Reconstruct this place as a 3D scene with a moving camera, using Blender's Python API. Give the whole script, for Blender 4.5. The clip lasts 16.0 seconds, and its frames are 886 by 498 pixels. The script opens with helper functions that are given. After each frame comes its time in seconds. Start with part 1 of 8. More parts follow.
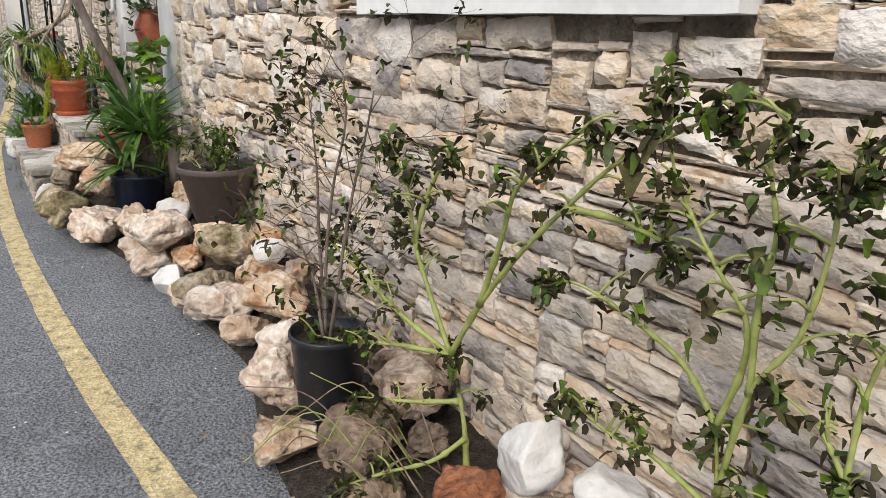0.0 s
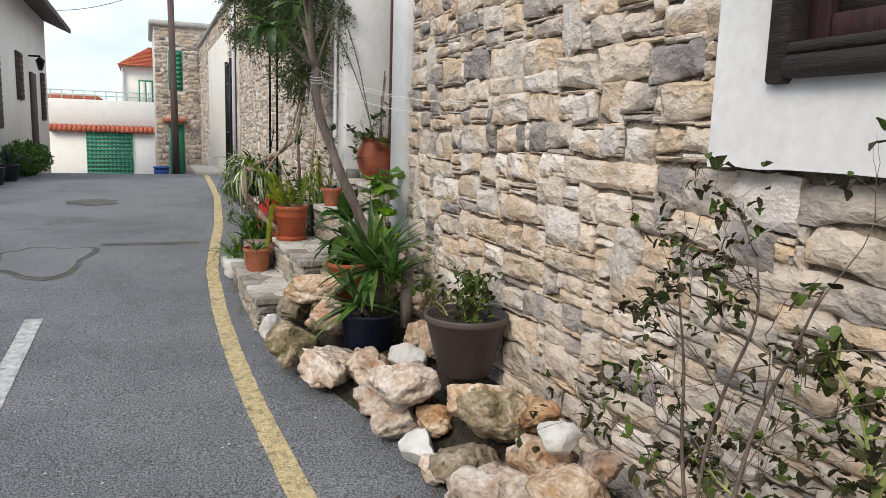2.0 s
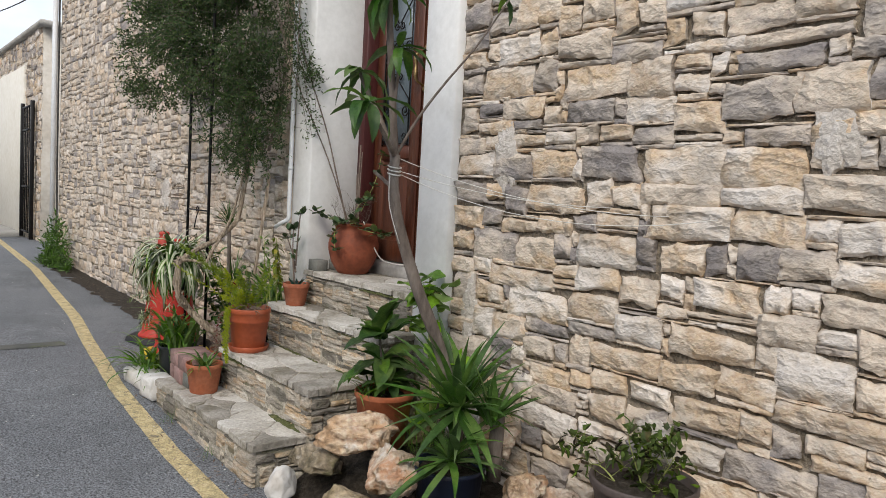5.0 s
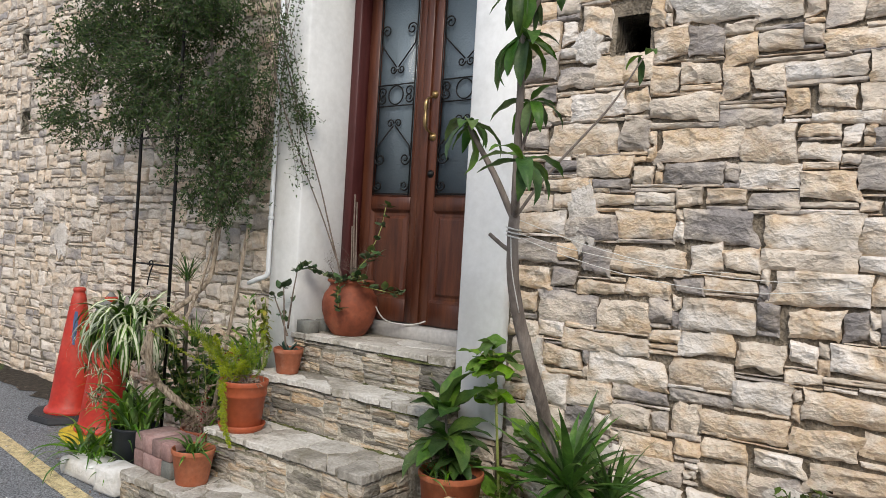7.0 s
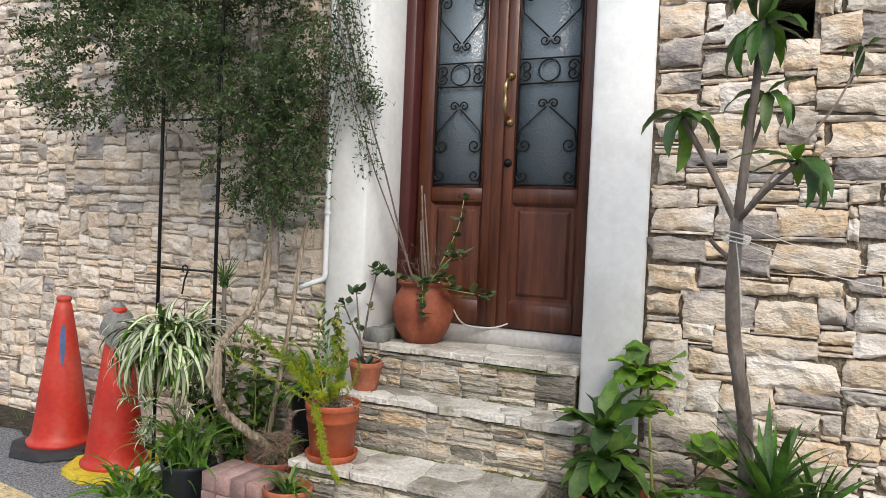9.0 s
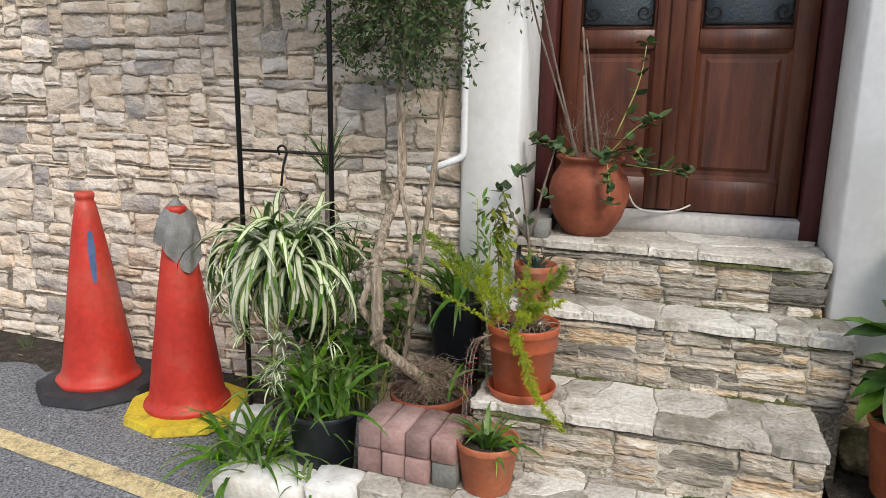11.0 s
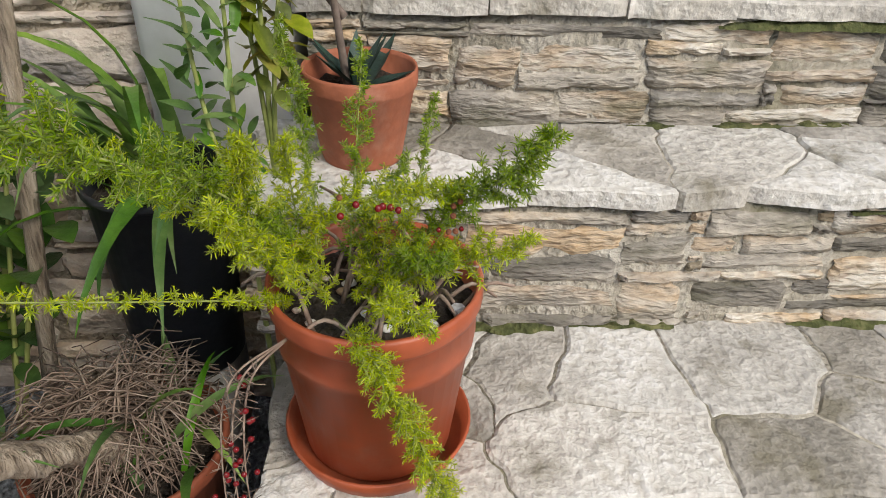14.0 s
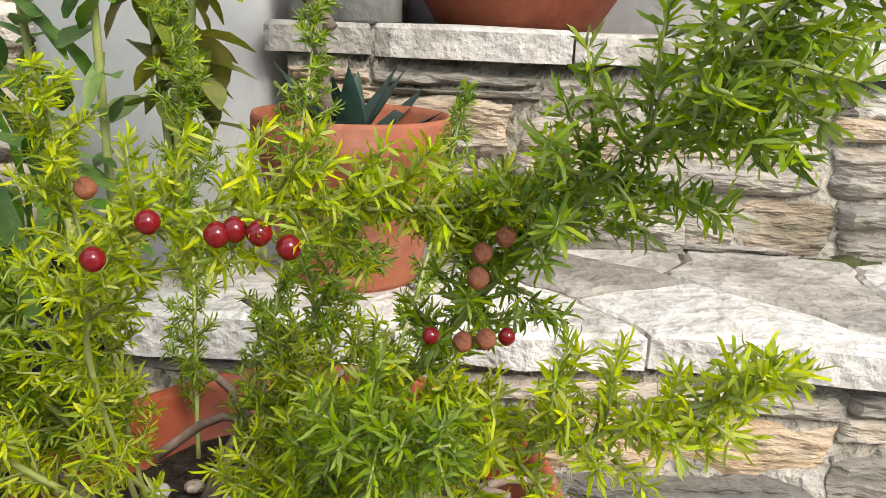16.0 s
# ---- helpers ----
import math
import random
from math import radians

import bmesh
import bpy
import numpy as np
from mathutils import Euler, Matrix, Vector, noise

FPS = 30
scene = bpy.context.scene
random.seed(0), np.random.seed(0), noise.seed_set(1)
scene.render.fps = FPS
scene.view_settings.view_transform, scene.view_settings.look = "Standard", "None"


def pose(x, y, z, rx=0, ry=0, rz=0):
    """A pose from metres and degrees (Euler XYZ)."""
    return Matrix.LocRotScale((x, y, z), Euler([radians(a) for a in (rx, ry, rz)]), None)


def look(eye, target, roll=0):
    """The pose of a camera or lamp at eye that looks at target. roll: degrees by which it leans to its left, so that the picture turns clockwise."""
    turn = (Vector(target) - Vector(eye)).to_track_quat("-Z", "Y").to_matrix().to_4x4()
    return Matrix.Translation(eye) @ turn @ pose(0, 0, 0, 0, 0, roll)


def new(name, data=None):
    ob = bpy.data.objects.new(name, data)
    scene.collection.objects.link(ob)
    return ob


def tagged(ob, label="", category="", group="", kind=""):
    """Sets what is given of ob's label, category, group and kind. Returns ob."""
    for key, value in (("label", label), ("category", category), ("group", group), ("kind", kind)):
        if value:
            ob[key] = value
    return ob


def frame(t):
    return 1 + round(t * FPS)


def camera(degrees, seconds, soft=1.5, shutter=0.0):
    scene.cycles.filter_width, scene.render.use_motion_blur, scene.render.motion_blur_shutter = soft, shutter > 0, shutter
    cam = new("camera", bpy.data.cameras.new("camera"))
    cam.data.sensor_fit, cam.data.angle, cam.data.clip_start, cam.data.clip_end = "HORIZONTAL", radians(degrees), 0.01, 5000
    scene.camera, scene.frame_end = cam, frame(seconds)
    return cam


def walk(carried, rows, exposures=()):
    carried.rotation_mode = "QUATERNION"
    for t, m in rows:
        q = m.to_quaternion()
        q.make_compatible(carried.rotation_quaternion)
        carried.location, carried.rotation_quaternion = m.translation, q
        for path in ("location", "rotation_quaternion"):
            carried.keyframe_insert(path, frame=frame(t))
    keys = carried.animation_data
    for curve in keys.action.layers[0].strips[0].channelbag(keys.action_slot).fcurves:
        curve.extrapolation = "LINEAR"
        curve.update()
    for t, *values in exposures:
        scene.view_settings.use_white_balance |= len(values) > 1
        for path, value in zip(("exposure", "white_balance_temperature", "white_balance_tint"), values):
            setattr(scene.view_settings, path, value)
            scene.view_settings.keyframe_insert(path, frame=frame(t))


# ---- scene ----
cam = camera(63.0, 16.0, soft=0.8)
METRES, EYE, TILT, LEAN, TURN = 8.4, 1.2, 0.0, 0.0, -34.0
ROWS = [
    (0.0, 0.0, 0.0, 0.0, 0.54, -16.92, -1.77),
    (0.5, -0.0183, 0.0046, 0.0017, 4.59, -15.43, -1.08),
    (1.0, -0.0342, 0.0138, 0.0044, 8.87, -13.25, -0.87),
    (1.5, -0.0527, 0.0323, 0.0077, 11.93, -10.9, -1.4),
    (2.0, -0.0707, 0.0508, 0.0111, 11.99, -8.8, -1.76),
    (2.5, -0.0987, 0.065, 0.0162, 9.2, -7.17, -1.81),
    (3.0, -0.129, 0.0756, 0.0228, 5.94, -6.26, -2.17),
    (3.5, -0.1566, 0.0906, 0.0254, 3.74, -5.98, -2.84),
    (4.0, -0.1851, 0.1047, 0.0269, 1.46, -5.89, -3.04),
    (6.5, -0.3429, 0.1738, 0.036, -17.05, -0.61, -3.19),
    (7.0, -0.3717, 0.1915, 0.0353, -20.06, -0.24, -3.39),
    (7.5, -0.3969, 0.2169, 0.0397, -23.09, 0.18, -3.53),
    (8.0, -0.425, 0.2388, 0.0408, -26.66, 0.24, -3.06),
    (8.5, -0.4554, 0.2579, 0.0424, -29.43, -0.51, -2.5),
    (9.0, -0.4791, 0.289, 0.0423, -31.03, -1.77, -2.37),
    (9.5, -0.4967, 0.3241, 0.0419, -32.42, -3.19, -2.51),
    (10.0, -0.515, 0.3627, 0.0403, -34.2, -5.64, -2.32),
    (12.5, -0.4745, 0.5417, 0.0267, -47.42, -25.59, 0.21),
    (13.0, -0.4455, 0.5613, 0.0192, -52.78, -29.66, -0.23),
    (13.5, -0.417, 0.582, 0.013, -57.32, -32.72, -0.96),
    (14.0, -0.3938, 0.5951, 0.0039, -59.28, -33.48, -1.7),
    (14.5, -0.3735, 0.6041, -0.0065, -58.44, -30.73, -2.25),
    (15.0, -0.3616, 0.6106, -0.0189, -56.1, -25.66, -2.36),
    (15.5, -0.3547, 0.6144, -0.027, -54.26, -20.54, -2.38),
    (16.0, -0.3529, 0.6159, -0.0287, -53.49, -16.78, -2.31),
]
walk(cam, [(t, pose(0, 0, EYE, TILT, LEAN, TURN) @ pose(METRES * x, METRES * y, METRES * z, 90 + pitch, roll, yaw)) for t, x, y, z, yaw, pitch, roll in ROWS], exposures=[(0.0, 0.76), (1.0, 0.72), (2.5, 0.45), (4.0, 0.40), (6.5, 0.58), (9.5, 0.90), (13.0, 0.93), (14.5, 1.0), (16.0, 1.36)])

# ---------------------------------------------------------------- light
world = bpy.data.worlds.new("sky")
scene.world = world
world.use_nodes = True
SUN_EL, SUN_AZ = 40.0, 233.0


def build_sky():
    nt = world.node_tree
    nt.nodes.clear()
    out = nt.nodes.new("ShaderNodeOutputWorld")
    bg = nt.nodes.new("ShaderNodeBackground")
    sky = nt.nodes.new("ShaderNodeTexSky")
    sky.sky_type, sky.sun_disc = "NISHITA", False
    sky.sun_elevation, sky.sun_rotation = radians(SUN_EL), radians(SUN_AZ)
    co = nt.nodes.new("ShaderNodeTexCoord")
    mp = nt.nodes.new("ShaderNodeMapping")
    mp.inputs["Scale"].default_value = (1.0, 1.0, 2.6)
    cl = nt.nodes.new("ShaderNodeTexNoise")
    cl.inputs["Scale"].default_value, cl.inputs["Detail"].default_value = 2.3, 7
    ramp = nt.nodes.new("ShaderNodeValToRGB")
    ramp.color_ramp.elements[0].position, ramp.color_ramp.elements[1].position = 0.34, 0.56
    ramp.color_ramp.elements[0].color = (0.22, 0.22, 0.22, 1)
    mix = nt.nodes.new("ShaderNodeMixRGB")
    mix.inputs["Color2"].default_value = (7.7, 8.15, 9.1, 1)
    nt.links.new(co.outputs["Generated"], mp.inputs["Vector"])
    nt.links.new(mp.outputs["Vector"], cl.inputs["Vector"])
    nt.links.new(cl.outputs["Fac"], ramp.inputs["Fac"])
    nt.links.new(ramp.outputs["Color"], mix.inputs["Fac"])
    nt.links.new(sky.outputs["Color"], mix.inputs["Color1"])
    nt.links.new(mix.outputs["Color"], bg.inputs["Color"])
    bg.inputs["Strength"].default_value = 0.105
    nt.links.new(bg.outputs["Background"], out.inputs["Surface"])


build_sky()
sun_data = bpy.data.lights.new("sun", "SUN")
sun_data.energy, sun_data.angle, sun_data.color = 1.5, radians(22), (1.0, 0.915, 0.79)
sun = new("sun", sun_data)
sun.matrix_world = look((-7, -2.5, 8), (0.6, 3.2, 0))

# ---------------------------------------------------------------- materials


def mat(name, stops, scale=6.0, rough=0.8, bump=0.3, bscale=40.0, stretch=(1, 1, 1), vary=0.0, island=False,
        hue=0.0, stain=None, metal=0.0, spec=0.4, rough_var=0.12, detail=8, subsurf=0.0, bdist=0.01, local=False, facet=0.0, fine_w=1.0, big_w=1.4, grainy=0.35, crisp=0.0, calm=1.0):
    """A procedural surface: a colour ramp over noise at two scales, tint by piece, stains, gloss variation and relief."""
    m = bpy.data.materials.new(name)
    m.use_nodes = True
    nt = m.node_tree
    n, l = nt.nodes, nt.links
    b = n["Principled BSDF"]
    b.inputs["Metallic"].default_value = metal
    b.inputs["Specular IOR Level"].default_value = spec
    if local:
        co = n.new("ShaderNodeTexCoord").outputs["Object"]
    else:
        co = n.new("ShaderNodeNewGeometry").outputs["Position"]
    mp = n.new("ShaderNodeMapping")
    mp.inputs["Scale"].default_value = stretch
    l.new(co, mp.inputs["Vector"])
    vec = mp.outputs["Vector"]
    rnd = None
    if vary or hue:
        rnd = n.new("ShaderNodeNewGeometry").outputs["Random Per Island"] if island else n.new("ShaderNodeObjectInfo").outputs["Random"]
        off = n.new("ShaderNodeVectorMath")
        off.operation = "MULTIPLY_ADD"
        off.inputs[1].default_value = (37.0, 53.0, 71.0)
        l.new(rnd, off.inputs[0])
        l.new(vec, off.inputs[2])
        vec = off.outputs[0]
    big = n.new("ShaderNodeTexNoise")
    big.inputs["Scale"].default_value, big.inputs["Detail"].default_value, big.inputs["Roughness"].default_value = scale, detail, 0.62
    l.new(vec, big.inputs["Vector"])
    ramp = n.new("ShaderNodeValToRGB")
    els = ramp.color_ramp.elements
    lo, hi = 0.3, 0.7
    for i, c in enumerate(stops):
        p = lo + (hi - lo) * i / max(1, len(stops) - 1)
        e = els[i] if i < 2 else els.new(p)
        e.position = p
        e.color = (*c, 1)
    if len(stops) > 2:
        els[1].position = lo + (hi - lo) / (len(stops) - 1)
    fac = big.outputs["Fac"]
    if calm < 1:                                    # one colour a piece, with only faint patches
        cm = n.new("ShaderNodeMath")
        cm.operation = "MULTIPLY_ADD"
        cm.inputs[1].default_value, cm.inputs[2].default_value = calm, 0.5 - 0.5 * calm
        l.new(fac, cm.inputs[0])
        fac = cm.outputs[0]
    if vary:
        ad = n.new("ShaderNodeMath")
        ad.operation = "MULTIPLY_ADD"
        sub = n.new("ShaderNodeMath")
        sub.operation = "SUBTRACT"
        sub.inputs[1].default_value = 0.5
        l.new(rnd, sub.inputs[0])
        l.new(sub.outputs[0], ad.inputs[0])
        ad.inputs[1].default_value = vary
        l.new(fac, ad.inputs[2])
        fac = ad.outputs[0]
    l.new(fac, ramp.inputs["Fac"])
    col = ramp.outputs["Color"]
    fine = n.new("ShaderNodeTexNoise")
    fine.inputs["Scale"].default_value, fine.inputs["Detail"].default_value = bscale, 6
    l.new(vec, fine.inputs["Vector"])
    grain = n.new("ShaderNodeMixRGB")
    grain.blend_type = "OVERLAY"
    grain.inputs["Fac"].default_value = grainy
    l.new(col, grain.inputs["Color1"])
    speck = fine.outputs["Fac"]
    if crisp:                                       # sharper pits and specks in the surface
        cr = n.new("ShaderNodeMapRange")
        cr.inputs["From Min"].default_value, cr.inputs["From Max"].default_value = 0.5 - crisp, 0.5 + crisp
        l.new(speck, cr.inputs["Value"])
        speck = cr.outputs["Result"]
    l.new(speck, grain.inputs["Color2"])
    col = grain.outputs["Color"]
    if hue:
        hs = n.new("ShaderNodeHueSaturation")
        mr = n.new("ShaderNodeMapRange")
        mr.inputs["To Min"].default_value, mr.inputs["To Max"].default_value = 1 - hue, 1 + hue
        wh = n.new("ShaderNodeTexWhiteNoise")
        wh.noise_dimensions = "1D"
        l.new(rnd, wh.inputs["W"])
        l.new(wh.outputs["Value"], mr.inputs["Value"])
        l.new(mr.outputs["Result"], hs.inputs["Value"])
        l.new(mr.outputs["Result"], hs.inputs["Saturation"])
        l.new(col, hs.inputs["Color"])
        col = hs.outputs["Color"]
    if stain:
        colour, amount, sc = stain
        sn = n.new("ShaderNodeTexNoise")
        sn.inputs["Scale"].default_value, sn.inputs["Detail"].default_value, sn.inputs["Roughness"].default_value = sc, 9, 0.7
        l.new(vec, sn.inputs["Vector"])
        sr = n.new("ShaderNodeMapRange")
        sr.inputs["From Min"].default_value, sr.inputs["From Max"].default_value = 0.53, 0.66
        sr.inputs["To Max"].default_value = amount
        l.new(sn.outputs["Fac"], sr.inputs["Value"])
        sm = n.new("ShaderNodeMixRGB")
        sm.inputs["Color2"].default_value = (*colour, 1)
        l.new(sr.outputs["Result"], sm.inputs["Fac"])
        l.new(col, sm.inputs["Color1"])
        col = sm.outputs["Color"]
    l.new(col, b.inputs["Base Color"])
    rr = n.new("ShaderNodeMapRange")
    rr.inputs["To Min"].default_value, rr.inputs["To Max"].default_value = max(0.02, rough - rough_var), min(1, rough + rough_var)
    l.new(fine.outputs["Fac"], rr.inputs["Value"])
    l.new(rr.outputs["Result"], b.inputs["Roughness"])
    if subsurf:
        b.inputs["Subsurface Weight"].default_value = subsurf
        b.inputs["Subsurface Radius"].default_value = (0.004, 0.006, 0.002)
    if bump:
        add = n.new("ShaderNodeMath")
        add.operation = "MULTIPLY_ADD"
        add.inputs[1].default_value = big_w
        fw = n.new("ShaderNodeMath")
        fw.operation = "MULTIPLY"
        fw.inputs[1].default_value = fine_w
        l.new(fine.outputs["Fac"], fw.inputs[0])
        l.new(big.outputs["Fac"], add.inputs[0])
        l.new(fw.outputs[0], add.inputs[2])
        height = add.outputs[0]
        if facet:                                   # broken, shell-shaped faces
            ds = n.new("ShaderNodeTexNoise")
            ds.inputs["Scale"].default_value, ds.inputs["Detail"].default_value = facet * 0.6, 3
            l.new(vec, ds.inputs["Vector"])
            mv = n.new("ShaderNodeVectorMath")
            mv.operation = "MULTIPLY_ADD"
            mv.inputs[1].default_value = (0.22, 0.22, 0.22)
            l.new(ds.outputs["Color"], mv.inputs[0])
            l.new(vec, mv.inputs[2])
            vo = n.new("ShaderNodeTexVoronoi")
            vo.inputs["Scale"].default_value = facet
            l.new(mv.outputs[0], vo.inputs["Vector"])
            fa = n.new("ShaderNodeMath")
            fa.operation = "MULTIPLY_ADD"
            fa.inputs[1].default_value = 2.0
            l.new(vo.outputs["Distance"], fa.inputs[0])
            l.new(height, fa.inputs[2])
            height = fa.outputs[0]
            v2 = n.new("ShaderNodeTexVoronoi")
            v2.inputs["Scale"].default_value = facet * 3.3
            l.new(mv.outputs[0], v2.inputs["Vector"])
            f2 = n.new("ShaderNodeMath")
            f2.operation = "MULTIPLY_ADD"
            f2.inputs[1].default_value = 0.75
            l.new(v2.outputs["Distance"], f2.inputs[0])
            l.new(height, f2.inputs[2])
            height = f2.outputs[0]
        bp = n.new("ShaderNodeBump")
        bp.inputs["Strength"].default_value, bp.inputs["Distance"].default_value = bump, bdist
        l.new(height, bp.inputs["Height"])
        l.new(bp.outputs["Normal"], b.inputs["Normal"])
    return m


STONE_STOPS = [(0.27, 0.245, 0.235), (0.44, 0.39, 0.348), (0.6, 0.515, 0.428), (0.68, 0.585, 0.482), (0.58, 0.435, 0.294), (0.69, 0.6, 0.503), (0.74, 0.68, 0.621)]
STONE_ARGS = dict(scale=4.0, rough=0.92, bump=0.85, bscale=80.0, stretch=(1, 0.85, 1.25), vary=0.37, hue=0.09, stain=((0.25, 0.20, 0.14), 0.5, 5.0), bdist=0.019, facet=6.0, fine_w=0.5, big_w=1.4, grainy=0.4, calm=0.68)
M_STONE = mat("limestone", STONE_STOPS, **STONE_ARGS)
M_STONE_J = mat("limestone_far", STONE_STOPS, **{**STONE_ARGS, "island": True})
PALE_STOPS = [(0.34, 0.31, 0.294), (0.53, 0.465, 0.401), (0.66, 0.575, 0.487), (0.62, 0.495, 0.374), (0.7, 0.61, 0.514), (0.72, 0.65, 0.578)]
M_STONEPALE = mat("pale_limestone", PALE_STOPS, **STONE_ARGS)
M_STONEPALE_J = mat("pale_limestone_far", PALE_STOPS, **{**STONE_ARGS, "island": True})
M_MORTAR = mat("lime_mortar", [(0.10, 0.082, 0.062), (0.23, 0.19, 0.14), (0.40, 0.345, 0.275)], 9, 0.95, 0.9, 60, bdist=0.03, grainy=0.6)
M_MORTARPALE = mat("pale_lime_mortar", [(0.30, 0.26, 0.20), (0.48, 0.42, 0.335), (0.60, 0.545, 0.46)], 9, 0.95, 0.9, 60, bdist=0.03, grainy=0.6)
M_STEP = mat("step_stone", [(0.17, 0.155, 0.13), (0.34, 0.31, 0.265), (0.50, 0.445, 0.37), (0.47, 0.35, 0.23), (0.62, 0.57, 0.49)], 6, 0.9, 0.9, 75, (1, 0.6, 2.0), 0.42, hue=0.12, stain=((0.13, 0.125, 0.075), 0.7, 5), bdist=0.017, facet=6.0, fine_w=0.9, grainy=0.4, crisp=0.32, calm=0.8)
M_TREAD = mat("tread_flagstone", [(0.23, 0.21, 0.175), (0.39, 0.36, 0.315), (0.51, 0.48, 0.43), (0.62, 0.595, 0.55)], 4, 0.88, 0.8, 70, vary=0.34, hue=0.08, stain=((0.17, 0.15, 0.10), 0.8, 5), bdist=0.012, facet=3.0, fine_w=1.0, grainy=0.35, crisp=0.32, calm=0.85)
M_PLASTER = mat("white_plaster", [(0.66, 0.66, 0.65), (0.76, 0.76, 0.75), (0.80, 0.80, 0.79)], 1.6, 0.85, 0.12, 30, stain=((0.52, 0.50, 0.47), 0.3, 2.0), spec=0.2)
M_WALLWHITE = mat("white_house_paint", [(0.70, 0.67, 0.60), (0.80, 0.78, 0.72)], 0.6, 0.9, 0.1, 12, spec=0.2)
M_OLDPLASTER = mat("old_plaster", [(0.44, 0.40, 0.34), (0.60, 0.56, 0.50), (0.68, 0.66, 0.61)], 0.9, 0.92, 0.3, 14, stain=((0.35, 0.33, 0.3), 0.5, 1.2))
M_ASPHALT = mat("asphalt", [(0.145, 0.154, 0.167), (0.195, 0.205, 0.22), (0.24, 0.25, 0.265)], 0.9, 0.85, 1.0, 105, stain=((0.075, 0.079, 0.085), 0.5, 0.7), spec=0.5, bdist=0.02, grainy=0.8, crisp=0.2)
M_PATCH = mat("worn_asphalt", [(0.06, 0.063, 0.06), (0.105, 0.108, 0.10), (0.16, 0.158, 0.14)], 3, 0.9, 0.9, 120, stain=((0.10, 0.12, 0.03), 0.8, 2.0), bdist=0.01)
M_YELLOW = mat("yellow_road_paint", [(0.33, 0.275, 0.17), (0.57, 0.46, 0.245), (0.67, 0.57, 0.35)], 22, 0.85, 0.8, 110, stain=((0.13, 0.12, 0.10), 0.85, 24), grainy=0.8)
M_PATCHMORTAR = mat("smeared_mortar", [(0.46, 0.415, 0.365), (0.60, 0.55, 0.495), (0.68, 0.64, 0.60)], 8, 0.92, 0.8, 50, bdist=0.02)
M_STEPMORTAR = mat("mossy_mortar", [(0.20, 0.18, 0.13), (0.38, 0.345, 0.28), (0.52, 0.485, 0.42)], 9, 0.95, 0.9, 70, stain=((0.14, 0.135, 0.06), 0.7, 4), bdist=0.02, grainy=0.7)
M_MOSS = mat("moss", [(0.035, 0.040, 0.012), (0.085, 0.095, 0.030), (0.19, 0.18, 0.08)], 40, 0.95, 0.8, 120)
M_WHITELINE = mat("white_road_paint", [(0.3, 0.3, 0.3), (0.62, 0.63, 0.62)], 20, 0.8, 0.4, 120, stain=((0.12, 0.12, 0.12), 0.6, 22))
M_SOIL = mat("dark_soil", [(0.025, 0.02, 0.015), (0.07, 0.055, 0.04), (0.13, 0.11, 0.085)], 30, 0.95, 1.0, 120, bdist=0.03)
M_DOOR = mat("varnished_brown_wood", [(0.042, 0.013, 0.008), (0.086, 0.026, 0.013), (0.135, 0.045, 0.020)], 3.5, 0.38, 0.12, 60, (6, 6, 0.6), spec=0.5)
M_FRAME = mat("dark_red_wood", [(0.05, 0.012, 0.012), (0.085, 0.022, 0.02)], 4, 0.45, 0.15, 50, (6, 6, 0.7))
M_WINWOOD = mat("blackened_wood", [(0.012, 0.009, 0.008), (0.03, 0.022, 0.019), (0.055, 0.042, 0.036)], 5, 0.7, 0.5, 50, (4, 0.7, 6))
M_SHUTTER = mat("old_maroon_wood", [(0.02, 0.012, 0.011), (0.05, 0.02, 0.02), (0.07, 0.032, 0.03)], 4, 0.65, 0.4, 50, (4, 6, 0.6))
M_IRON = mat("black_iron", [(0.012, 0.012, 0.013), (0.025, 0.024, 0.024)], 20, 0.5, 0.2, 90, metal=0.6)
M_BRASS = mat("worn_brass", [(0.30, 0.20, 0.09), (0.52, 0.36, 0.17)], 20, 0.35, 0.1, 80, metal=0.9)
M_TERRA = mat("terracotta", [(0.26, 0.072, 0.030), (0.37, 0.108, 0.046), (0.43, 0.15, 0.075)], 6, 0.75, 0.2, 60, stain=((0.48, 0.33, 0.25), 0.3, 5), hue=0.08, vary=0.1)
M_PLASTIC = mat("terracotta_plastic", [(0.32, 0.072, 0.030), (0.39, 0.092, 0.038)], 4, 0.42, 0.05, 40, stain=((0.45, 0.27, 0.2), 0.25, 6))
M_JAR = mat("red_clay", [(0.17, 0.045, 0.022), (0.25, 0.068, 0.033), (0.31, 0.10, 0.05)], 7, 0.7, 0.25, 50)
M_GREYPOT = mat("taupe_plastic", [(0.072, 0.055, 0.050), (0.10, 0.080, 0.074)], 3, 0.55, 0.06, 60)
M_BLACKPOT = mat("black_plastic", [(0.010, 0.012, 0.016), (0.020, 0.023, 0.029)], 4, 0.42, 0.08, 60, stain=((0.07, 0.07, 0.065), 0.3, 8))
M_BLUEPOT = mat("navy_plastic", [(0.008, 0.013, 0.03), (0.014, 0.022, 0.045)], 4, 0.35, 0.05, 60)
M_CONE = mat("red_rubber", [(0.33, 0.020, 0.014), (0.45, 0.032, 0.019), (0.47, 0.075, 0.05)], 3, 0.5, 0.1, 40, stain=((0.30, 0.07, 0.05), 0.5, 6))
M_CONEBASE = mat("black_rubber", [(0.02, 0.021, 0.025), (0.04, 0.042, 0.048)], 8, 0.65, 0.3, 70)
